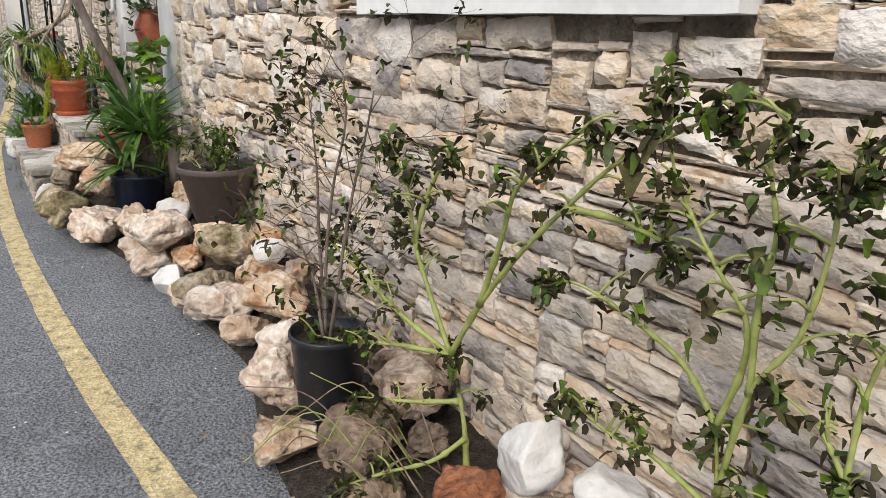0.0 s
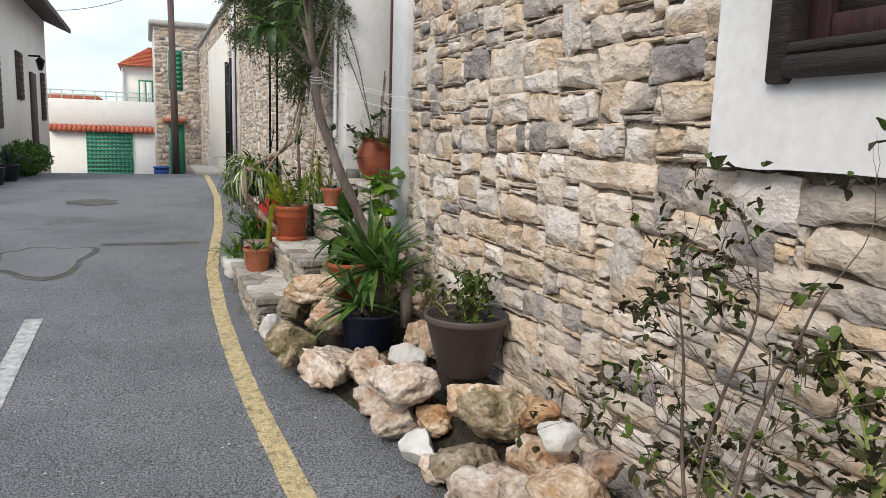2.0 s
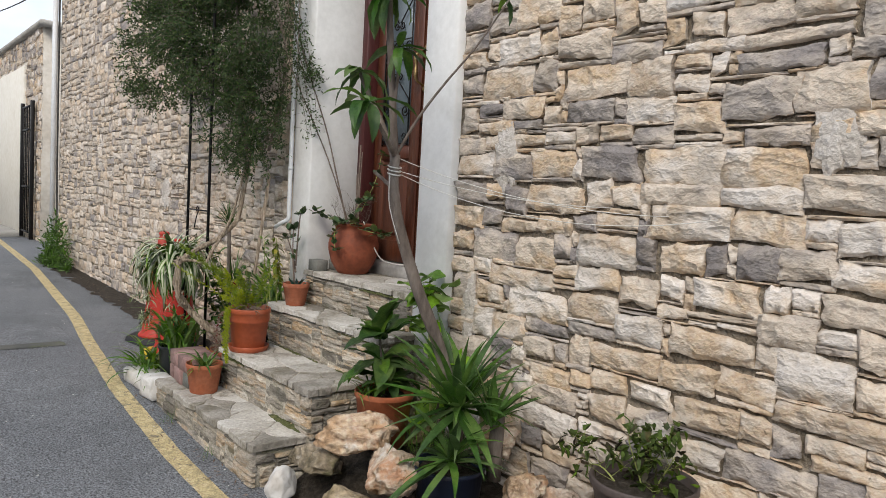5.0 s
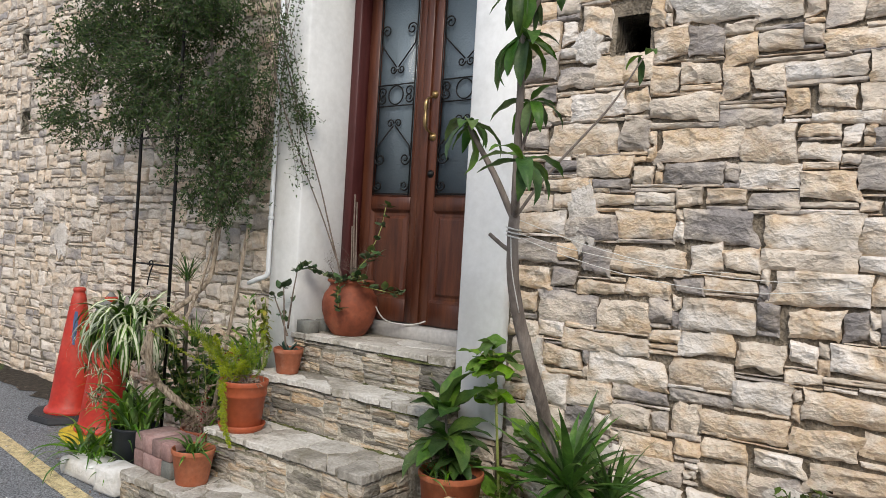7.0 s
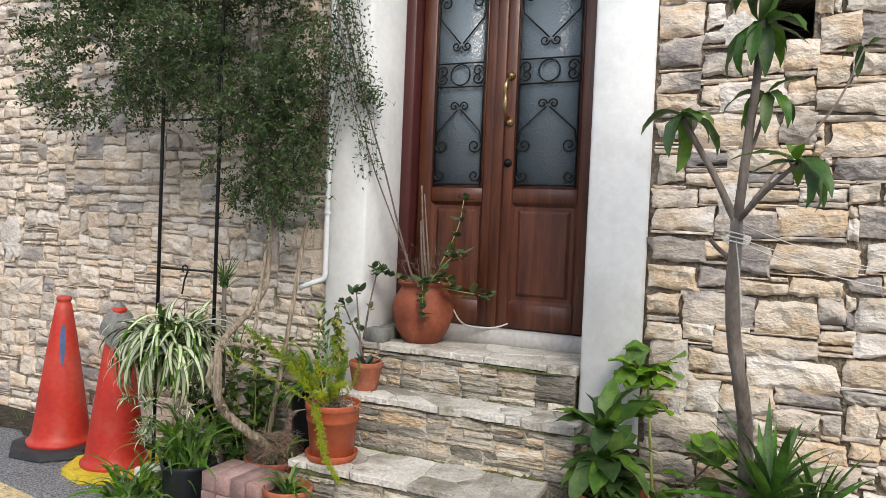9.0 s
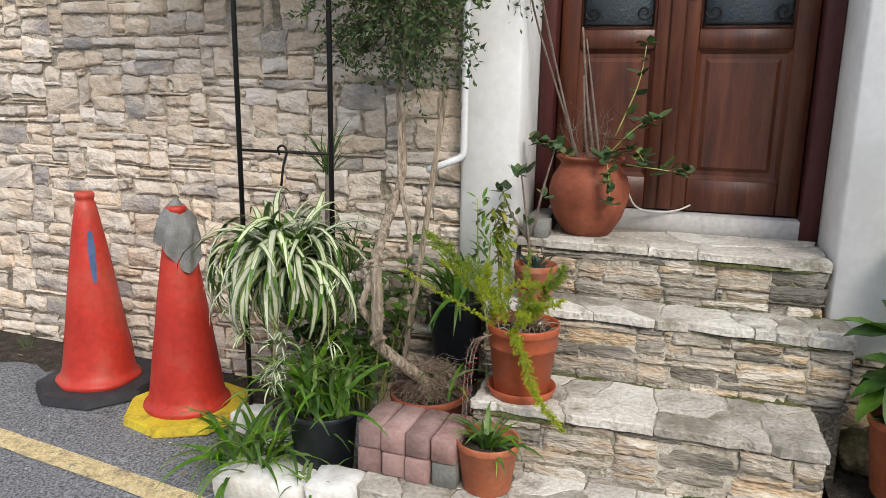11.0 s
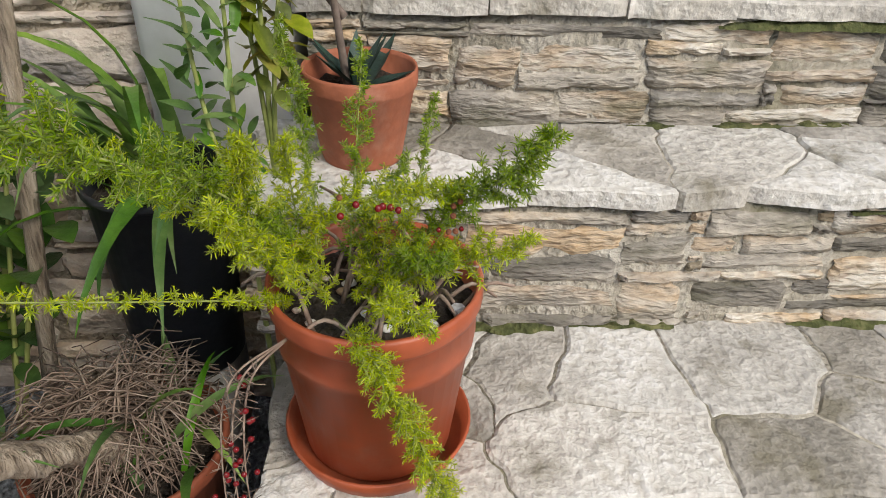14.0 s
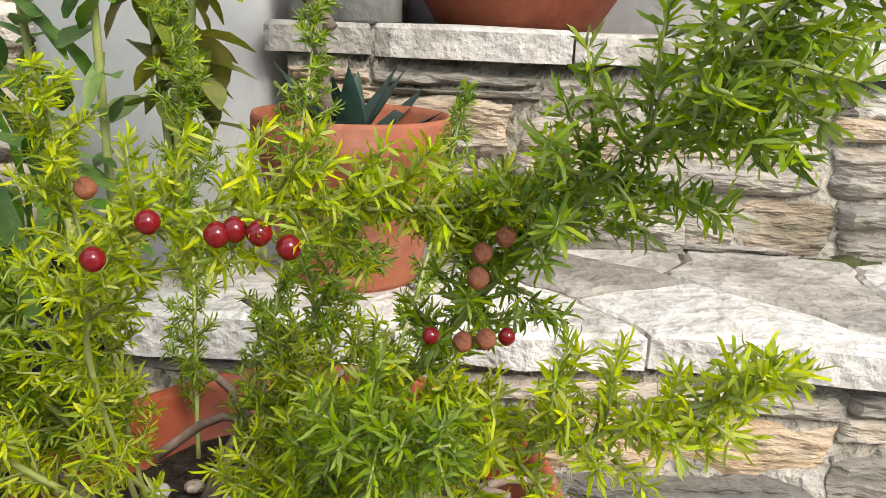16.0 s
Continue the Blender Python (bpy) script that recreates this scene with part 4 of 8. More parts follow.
# end faces of the treads, towards the road's lower end
for li, (x0, x1, y0, y1, z) in enumerate(LEVELS[1:], 1):
    r = random.Random(90 + li)
    for u, v, w, h in cut(lay_rubble(x0 + 0.02, x1 - 0.02, (LEVELS[li + 1][4] - 0.02) if li < 3 else 0.06, z - 0.055, 95 + li, (0.04, 0.08), (0.08, 0.2)), [(-9, x0, -9, 9), (x1, 9, -9, 9)]):
        h = min(h, z - 0.05 - v)
        if h > 0.015:
            a = min(ASPECTS, key=lambda q: abs(math.log(q / (w / h))))
            part("step_stone", template_mesh(a, r.randrange(8), M_STEP), M_STEP, steps, m=Matrix.Translation((u + w / 2, y0 + 0.024, v)) @ Matrix.Rotation(radians(90), 4, "Z") @ Matrix.Diagonal((0.026, w - 0.006, h - 0.004, 1)))

for nm, y0, y1 in (("footing_right", 4.80, 5.03), ("footing_left", 6.15, 6.36)):
    foot = struct(nm, span(1.185, 1.66, y0, y1, -0.2, 0.63), M_MORTAR, "stone footing under the white door jamb", "wall")
    for u, v, w, h in cut(lay_rubble(y0, y1, -0.05, 0.60, 130 + int(y0)), [(-9, y0, -9, 9), (y1, 99, -9, 9)]):
        part("stone", template_mesh(min(ASPECTS, key=lambda q: abs(math.log(q / (w / h)))), int(u * 100) % 8, M_STONE), M_STONE, foot, m=Matrix.Translation((1.188, u + w / 2, v)) @ Matrix.Diagonal((0.03, w - 0.004, h - 0.003, 1)))


def smear(y, z, ry, rz, seed):
    """Mortar smeared over the stones: a low ragged mound on the wall face."""
    vs, fs = [], []
    n = 36
    for ring, (k, x) in enumerate(((1.0, 0.03), (0.97, 0.008), (0.6, 0.001), (0.0, 0.0))):
        for i in range(n):
            a = 2 * math.pi * i / n
            q = k * (1 + 0.5 * noise.noise((math.cos(a) * 2 + seed, math.sin(a) * 2, seed)) + 0.25 * noise.noise((math.cos(a) * 6, math.sin(a) * 6 + seed, seed)))
            yy, zz = y + ry * q * math.cos(a), z + rz * q * math.sin(a)
            vs.append((WX + x + 0.005 * noise.noise((yy * 12, zz * 12, seed)), yy, zz))
    for ring in range(3):
        for i in range(n):
            j = (i + 1) % n
            fs.append((ring * n + i, (ring + 1) * n + i, (ring + 1) * n + j, ring * n + j))
    ob = part("mortar_patch", MB().add(vs, fs), M_PATCHMORTAR, None, "pale mortar smeared over the wall stones", smooth=False)
    tagged(ob, category="mortar patch", kind="structure")


smear(4.42, 1.66, 0.07, 0.14, 1.3)
smear(3.02, 1.72, 0.07, 0.13, 2.7)
smear(2.62, 0.92, 0.08, 0.11, 4.1)
smear(3.55, 0.62, 0.08, 0.08, 5.6)
smear(4.62, 0.95, 0.05, 0.16, 6.2)
smear(8.9, 1.35, 0.10, 0.14, 7.9)
smear(4.45, 2.40, 0.08, 0.08, 10.3)
smear(2.75, 1.30, 0.06, 0.05, 12.1)
smear(9.3, 1.62, 0.09, 0.07, 13.7)
# ---------------------------------------------------------------- leaves and plant parts


def blade(length, width, droop, fold=0.25, segs=7, taper=1.6, tip=0.12, twist=0.0, lift=0.9):
    """A strap leaf that leaves the origin towards +x, rising by lift (radians) and drooping along its length."""
    mb = MB()
    vs, fs = [], []
    x = z = 0.0
    a = lift
    for k in range(segs + 1):
        t = k / segs
        w = width * (0.55 + 0.9 * t) if t < 0.4 else width * 0.91 * max(tip * 0.3, 1 - ((t - 0.4) / 0.6) ** taper)
        tw = twist * t
        c, s = math.cos(tw), math.sin(tw)
        for q in (-1, 0, 1):
            yy = q * w / 2
            zz = abs(q) * w * fold * 0.5
            vs.append((x - math.sin(a) * zz, yy * c, z + math.cos(a) * zz + yy * s))
        x += math.cos(a) * length / segs
        z += math.sin(a) * length / segs
        a -= droop * (0.4 + 1.2 * t) / segs if droop < 3 else droop * (1.35 - 0.7 * t) / segs
    for k in range(segs):
        for q in (0, 1):
            b = 3 * k + q
            fs.append((b, b + 3, b + 4, b + 1))
    return mb.add(vs, fs)


def oval_leaf(length, width, droop=0.5, wave_=0.12, cup=0.2, segs=6):
    """A broad leaf with a midrib fold and a wavy rim, from the origin towards +x."""
    mb = MB()
    vs, fs = [], []
    x = z = 0.0
    a = 0.25
    for k in range(segs + 1):
        t = k / segs
        w = width * math.sin(math.pi * min(1, 0.04 + 0.96 * t) ** 0.85) ** 0.8 if t < 1 else 0.002
        for q in (-1, -0.5, 0, 0.5, 1):
            zz = abs(q) * w * cup * 0.5 + wave_ * w * math.sin(k * 2.2 + q * 2) * abs(q) * 0.4
            vs.append((x - math.sin(a) * zz, q * w / 2, z + math.cos(a) * zz))
        x += math.cos(a) * length / segs
        z += math.sin(a) * length / segs
        a -= droop / segs
    for k in range(segs):
        for q in range(4):
            b = 5 * k + q
            fs.append((b, b + 5, b + 6, b + 1))
    return mb.add(vs, fs)


def lobed_leaf(r):
    """A round scalloped leaf, cupped, with its stalk point at the origin."""
    vs, fs = [(0, 0, 0)], []
    n = 25
    for i in range(n + 1):
        a = -2.75 + 5.5 * i / n
        rr = r * (0.86 + 0.13 * abs(math.sin(a * 3.2)))
        vs.append((rr * math.cos(a) + 0.25 * r, rr * math.sin(a), 0.16 * r * math.sin(a * 2.6) - 0.2 * r * 0.3))
        if i:
            fs.append((0, i, i + 1))
    return MB().add(vs, fs)


def dressed(mb, material):
    me = mb.mesh("leaf")
    me.materials.append(material)
    return me


def aim(p, yaw, pitch=0.0, roll=0.0, s=1.0):
    return Matrix.Translation(p) @ Matrix.Rotation(yaw, 4, "Z") @ Matrix.Rotation(-pitch, 4, "Y") @ Matrix.Rotation(roll, 4, "X") @ Matrix.Scale(s, 4)


def rosette(parent, at, meshes, n, seed, pitch=(0.0, 0.8), scale=(0.7, 1.1), name="leaf", yaw=(0, 2 * math.pi), spread=0.015):
    r = random.Random(seed)
    for i in range(n):
        p = (at[0] + r.uniform(-spread, spread), at[1] + r.uniform(-spread, spread), at[2] + r.uniform(-0.5, 0.5) * spread)
        ya = yaw[0] + (yaw[1] - yaw[0]) * ((i * 0.618) % 1.0) + r.uniform(-0.2, 0.2)
        me = r.choice(meshes)
        part(name, me, me.materials[0], parent, m=aim(p, ya, r.uniform(*pitch), r.uniform(-0.3, 0.3), r.uniform(*scale)))


def pot(name, at, r, h, material, label, rim=0.022, taper=0.72, saucer=0.0, bands=False, category="plant pot", seg=40):
    """A plant pot with a rolled rim, wall thickness, soil, and where it has one a saucer."""
    ob = thing(name, at, label, category)
    rb = r * taper
    z0 = 0.012 if saucer else 0.0
    prof = [(rb * 0.96, z0), (rb, z0 + 0.006)]
    if bands:
        prof += [(rb + (r - rb) * 0.62, z0 + (h - rim) * 0.72), (rb + (r - rb) * 0.62 + 0.004, z0 + (h - rim) * 0.73), (rb + (r - rb) * 0.66 + 0.004, z0 + (h - rim) * 0.78)]
    prof += [(r * 0.945, h - rim), (r * 0.985, h - rim + 0.003), (r, h - rim * 0.7), (r, h - 0.004), (r * 0.985, h), (r * 0.95, h), (r * 0.93, h - 0.006), (r * 0.88, h - 0.05), (0.01, h - 0.05)]
    part("pot_body", lathe(prof, seg, 0.006), material, ob)
    mb = MB()
    vs, fs = [(0, 0, h - 0.03)], []
    for ring in range(1, 5):
        for i in range(24):
            a = 2 * math.pi * i / 24
            rr = r * 0.915 * ring / 4
            vs.append((rr * math.cos(a), rr * math.sin(a), h - 0.034 + 0.016 * noise.noise((rr * 40 * math.cos(a), rr * 40 * math.sin(a), at[0] * 9))))
    for i in range(24):
        fs.append((0, 1 + i, 1 + (i + 1) % 24))
    for ring in range(3):
        for i in range(24):
            a, b = 1 + ring * 24 + i, 1 + ring * 24 + (i + 1) % 24
            fs.append((a, a + 24, b + 24, b))
    part("soil", mb.add(vs, fs), M_SOIL, ob, "dark potting soil")
    if saucer:
        part("saucer", lathe([(saucer * 0.86, 0), (saucer * 0.9, 0.004), (saucer, 0.035), (saucer * 0.97, 0.037), (saucer * 0.9, 0.010), (0.01, 0.010)], seg), material, ob, "shallow saucer")
    return ob


def stem(parent, pts, r0, r1, material, name="stem", seg=7, n=14, bumps=0.0, label=""):
    mb = MB()
    tube(mb, spline(pts, n), r0, r1, seg, bumps)
    return part(name, mb, material, parent, label)


def leaflet(mb, p, d, up, L, W):
    """One small pointed leaf."""
    s = d.cross(up)
    if s.length < 1e-4:
        s = d.cross(Vector((1, 0.2, 0)))
    s.normalize()
    q = s.cross(d)
    a, b = p + d * (L * 0.45) + s * (W / 2) + q * (W * 0.15), p + d * (L * 0.45) - s * (W / 2) + q * (W * 0.15)
    mb.add([p, a, p + d * L, b], [(0, 1, 2), (0, 2, 3)])


def needle_leaf(mb, p, d, up, L, W):
    """One blunt fine needle."""
    s = d.cross(up)
    if s.length < 1e-4:
        s = d.cross(Vector((1, 0.2, 0)))
    s.normalize()
    q = s.cross(d) * (L * 0.12)
    h = W / 2
    mb.add([p, p + d * (L * 0.3) + s * h + q, p + d * (L * 0.78) + s * h * 0.9 + q, p + d * L, p + d * (L * 0.78) - s * h * 0.9 + q, p + d * (L * 0.3) - s * h + q], [(0, 1, 5), (1, 2, 4, 5), (2, 3, 4)])


def rand_dir(r):
    z = r.uniform(-1, 1)
    a = r.uniform(0, 2 * math.pi)
    k = math.sqrt(1 - z * z)
    return Vector((k * math.cos(a), k * math.sin(a), z))


# ---------------------------------------------------------------- rock border and planting bed


def build_bed():
    ys = np.arange(-3.5, 5.12, 0.12)
    vs, fs = [], []
    nx = 9
    for y in ys:
        xin = float(np.interp(y, [-3.5, 0.6, 1.4, 2.0, 2.4, 3.4, 4.2, 5.1], [0.85, 0.62, 0.54, 0.64, 0.76, 0.68, 0.50, 0.42]))
        for i in range(nx):
            t = i / (nx - 1)
            x = xin + (1.20 - xin) * t
            h = float(np.interp(y, [-3.5, 1.0, 2.4, 3.4, 4.3, 4.8, 5.1], [0.10, 0.07, 0.12, 0.20, 0.15, 0.2, 0.2]))
            vs.append((x, y, ground_z(y) - 0.01 + h * min(1, t * 2.2) + 0.02 * noise.noise((x * 9, y * 9, 3)) * min(1, t * 4)))
    for j in range(len(ys) - 1):
        for i in range(nx - 1):
            fs.append((j * nx + i, j * nx + i + 1, (j + 1) * nx + i + 1, (j + 1) * nx + i))
    struct("planting_bed", MB().add(vs, fs), M_SOIL, "dark soil bed between the rocks and the wall", "soil")


build_bed()


def rock(x, y, z, size, material, label, seed, flat=0.8, long=1.15, turn=0.0, tilt=0.0):
    """A weathered boulder with pits and broken faces, centred at that place."""
    bm = bmesh.new()
    bmesh.ops.create_icosphere(bm, subdivisions=4, radius=0.5)
    o = Vector((seed * 3.1, seed * 1.7, seed * 0.9))
    r = random.Random(seed)
    planes = [(rand_dir(r), r.uniform(0.26, 0.43)) for _ in range(14)]
    amp = 0.3 if material is M_WHITEROCK else 1.0      # marble breaks in clean faces
    for v in bm.verts:
        p = v.co.copy()
        for n_, d in planes:
            over = p.dot(n_) - d
            if over > 0:
                p -= n_ * over * 0.96
        k = 1 + amp * (0.20 * noise.noise(p * 2.6 + o) + 0.13 * noise.noise(p * 5.5 + o) + 0.08 * noise.noise(p * 12 + o) + 0.05 * noise.noise(p * 24 + o))
        pit = noise.noise(p * 8 + o * 2)
        k -= amp * 0.65 * max(0, pit - 0.15)
        p *= k
        v.co = Vector((p.x, p.y * long, p.z * flat))
    bm.transform(Matrix.Rotation(radians(turn), 4, "Z") @ Matrix.Rotation(radians(tilt), 4, "X") @ Matrix.Scale(size * 1.2, 4))
    me = bpy.data.meshes.new("rock")
    bm.to_mesh(me)
    bm.free()
    me.shade_smooth()
    me.materials.append(material)
    ob = new("rock", me)
    ob.location = (x, y, z)
    return tagged(ob, label, "rock", "rocks edging the planting bed")


CREAM, MOSSY = "cream and orange pitted limestone rock edging the bed", "grey-green mossy pitted rock edging the bed"
PALE, BROWN = "pale pinkish weathered rock edging the bed", "flat brown rock lying in the soil bed"
rock(0.44, 4.40, 0.19, 0.29, M_ROCKMOSS, MOSSY, 1)
rock(0.54, 4.08, 0.16, 0.26, M_ROCKPALE, PALE, 2, 0.85)
rock(0.73, 3.96, 0.17, 0.23, M_ROCKPALE, PALE, 3, 0.9, 1.0)
rock(0.87, 3.85, 0.24, 0.17, M_WHITEROCK, "white angular rock edging the bed", 4)
rock(0.75, 3.44, 0.27, 0.28, M_ROCKPALE, "white-faced orange rock edging the bed", 5, 0.75, 1.2, 20)
rock(0.40, 4.94, 0.14, 0.13, M_WHITEROCK, "small white rock against the lowest step", 6, 1.1)
rock(0.50, 4.80, 0.28, 0.22, M_ROCKMOSS, MOSSY, 7, 0.55, 1.2, 15)
rock(0.60, 4.66, 0.42, 0.25, M_ROCK, "rust-streaked folded rock beside the steps", 8, 0.7, 1.3, 60)
rock(0.63, 4.44, 0.33, 0.23, M_ROCK, CREAM, 9, 0.8)
rock(1.01, 4.04, 0.30, 0.17, M_ROCK, CREAM, 10, 0.9, 1.0)
rock(1.00, 3.86, 0.29, 0.15, M_ROCKPALE, PALE, 11, 1.1)
rock(1.06, 4.25, 0.42, 0.19, M_ROCK, CREAM, 12)
rock(1.03, 3.22, 0.24, 0.17, M_ROCK, CREAM, 13, 0.8)
rock(1.03, 3.05, 0.23, 0.17, M_ROCKPALE, PALE, 14)
rock(1.05, 2.9, 0.26, 0.14, M_ROCK, CREAM, 15)
rock(0.69, 3.20, 0.09, 0.16, M_WHITEROCK, "white weathered rock beside the road", 16)
rock(0.71, 3.45, 0.11, 0.21, M_ROCKPALE, PALE, 17)
rock(0.87, 3.16, 0.28, 0.18, M_ROCK, CREAM, 18)
rock(0.88, 2.95, 0.29, 0.23, M_ROCKMOSS, "olive-tinged hollow limestone rock edging the bed", 19)
rock(0.77, 2.90, 0.13, 0.23, M_ROCKMOSS, MOSSY, 20, 0.75)
rock(1.01, 2.82, 0.33, 0.14, M_ROCK, CREAM, 21)
rock(0.72, 3.03, 0.08, 0.13, M_ROCKPALE, PALE, 22)
rock(0.80, 2.72, 0.12, 0.25, M_ROCKPALE, PALE, 23, 0.65, 1.2, 30)
rock(0.93, 2.66, 0.25, 0.19, M_ROCK, CREAM, 24)
rock(0.92, 2.54, 0.37, 0.12, M_WHITEROCK, "white rock on top of the rock border", 25)
rock(1.00, 2.40, 0.33, 0.13, M_ROCKPALE, PALE, 26)
rock(0.89, 2.40, 0.24, 0.22, M_ROCK, CREAM, 27, 0.7, 1.2)
rock(0.79, 2.47, 0.10, 0.16, M_ROCK, CREAM, 28)
rock(0.86, 2.24, 0.13, 0.21, M_ROCKPALE, PALE, 29, 0.9)
rock(0.73, 2.02, 0.13, 0.19, M_ROCKPALE, "pink pitted rock beside the road", 30, 1.0)
rock(0.66, 1.76, 0.07, 0.19, M_ROCK, CREAM, 31, 0.7)
rock(0.80, 1.56, 0.14, 0.20, M_ROCKBROWN, "grey slab-like rock leaning on the bed", 32, 0.3, 1.3, -40, 10)
rock(1.05, 1.68, 0.18, 0.23, M_ROCKPALE, "large flat pinkish rock in the bed", 33, 0.6, 1.2, -60)
rock(0.76, 1.43, 0.08, 0.16, M_ROCKBROWN, BROWN, 34, 0.4, 1.3, -30, 12)
rock(0.95, 1.46, 0.13, 0.12, M_ROCKBROWN, BROWN, 35)
rock(0.88, 1.16, 0.16, 0.15, M_ROCKRED, "red-brown clay lump in the soil bed", 36)
rock(1.00, 1.09, 0.26, 0.17, M_WHITEROCK, "bright white angular marble rock standing on end", 37, 1.35, 0.8, 30, 25)
rock(1.07, 1.04, 0.19, 0.12, M_ROCKPALE, PALE, 38)
rock(1.09, 0.93, 0.22, 0.14, M_WHITEROCK, "bright white angular marble block in the bed", 39, 0.8)
rock(1.04, 1.13, 0.12, 0.14, M_ROCKPALE, PALE, 40)
rock(0.85, 1.60, 0.10, 0.16, M_ROCK, CREAM, 41, 0.6)
rock(1.05, 1.85, 0.17, 0.13, M_ROCKPALE, PALE, 42)
rock(0.60, 4.25, 0.10, 0.13, M_ROCKPALE, PALE, 43)
rock(0.66, 3.70, 0.10, 0.15, M_ROCKPALE, PALE, 44)
rock(0.86, 3.66, 0.14, 0.15, M_ROCK, CREAM, 45)
rock(0.48, 4.62, 0.12, 0.15, M_ROCKMOSS, MOSSY, 46)
rock(0.80, 3.30, 0.14, 0.15, M_ROCK, CREAM, 47)
rock(0.60, 4.92, 0.2, 0.18, M_ROCKMOSS, MOSSY, 48, 0.8)
rock(1.05, 4.88, 0.30, 0.2, M_ROCKMOSS, MOSSY, 49, 0.9)
rock(0.74, 0.98, 0.03, 0.15, M_ROCKBROWN, BROWN, 50, 0.6)
rock(0.68, 0.6, 0.03, 0.17, M_ROCK, CREAM, 51, 0.7)
rock(0.72, 0.2, 0.01, 0.18, M_ROCKPALE, PALE, 52, 0.7)

# ---------------------------------------------------------------- frost-bitten tree dahlia-like plants


def ragged(mb_dead, mb_green, p, r, n, size=0.045, green=0.25):
    """A tuft of shrivelled, curled leaves round p, some of them still green."""
    for _ in range(n):
        d = rand_dir(r)
        d.z = d.z * 0.7 - 0.25
        d.normalize()
        q = p + rand_dir(r) * r.uniform(0, 0.04) - Vector((0, 0, r.uniform(0, 0.03)))
        L = size * r.uniform(0.6, 1.4)
        W = L * r.uniform(0.55, 1.1)
        s = d.cross(Vector((0.2, 0.1, 1)))
        if s.length < 1e-3:
            continue
        s.normalize()
        u = s.cross(d)
        vs = []
        k1, k2 = r.uniform(0.1, 0.6), r.uniform(-0.5, 0.9)
        for i in range(4):
            t = i / 3
            w = W * (0.25, 0.9, 0.8, 0.35)[i] / 2 * r.uniform(0.5, 1.35)
            c = q + d * (L * t) - u * (k2 * L * t * t)
            vs += [c - s * w + u * (w * k1 * 1.4), c + u * r.uniform(-0.4, 0.4) * w, c + s * w * r.uniform(0.5, 1.3) + u * (w * k1 * r.uniform(0.4, 2.4))]
        fs = []
        for i in range(3):
            fs += [(3 * i, 3 * i + 3, 3 * i + 4, 3 * i + 1), (3 * i + 1, 3 * i + 4, 3 * i + 5, 3 * i + 2)]
        (mb_green if r.random() < green else mb_dead).add([tuple(v) for v in vs], fs)


def stalk_plant(name, label, stems, seed, r0=0.0095, tuft=10, green=0.32, size=0.024, node=0.055):
    """Fleshy jointed green stalks with drooping burnt leaves along their upper halves and at the tips."""
    ob = thing(name, stems[0][0], label, "plant")
    base = Vector(stems[0][0])
    r = random.Random(seed)
    dead, grn = MB(), MB()
    for si, pts in enumerate(stems):
        pp = [p - base for p in spline(pts, 6 * len(pts))]
        k = 1.0 if si == 0 else 0.8
        rs = []
        for i in range(len(pp)):
            t = i / (len(pp) - 1)
            rs.append(r0 * k * (1 - 0.7 * t) * (1.38 if i % 6 == 5 or i == 0 else 1.0))
        mb = MB()
        tube(mb, pp, 0, 0, 8, 0.06, rs)
        part("stalk", mb, M_GREENSTEM, ob, "thick jointed green stalk")
        n = len(pp)
        L = sum((b - a).length for a, b in zip(pp, pp[1:]))
        if L < 0.2 and si == 0:
            continue
        for i in range(n // 3, n):
            if r.random() < 0.52 or i == n - 1:
                # short side shoot with its tuft
                d = rand_dir(r)
                d.z = abs(d.z) * 0.8
                tip = pp[i] + d * r.uniform(0.02, 0.09)
                mb = MB()
                tube(mb, spline([pp[i], (pp[i] + tip) / 2 + Vector((0, 0, 0.008)), tip], 5), 0.0035, 0.002, 5)
                part("side_shoot", mb, M_GREENSTEM, ob)
                ragged(dead, grn, tip, r, tuft if i > n * 0.6 else tuft // 2, size, green)
        ragged(dead, grn, pp[-1], r, tuft * 2, size * 1.15, green)
    tagged(part("burnt_leaves", dead, M_DEAD, ob, "black-brown shrivelled leaves"), kind="stuff")
    tagged(part("green_leaves", grn, M_WILT, ob, "drooping leaves that are still green"), kind="stuff")
    return ob


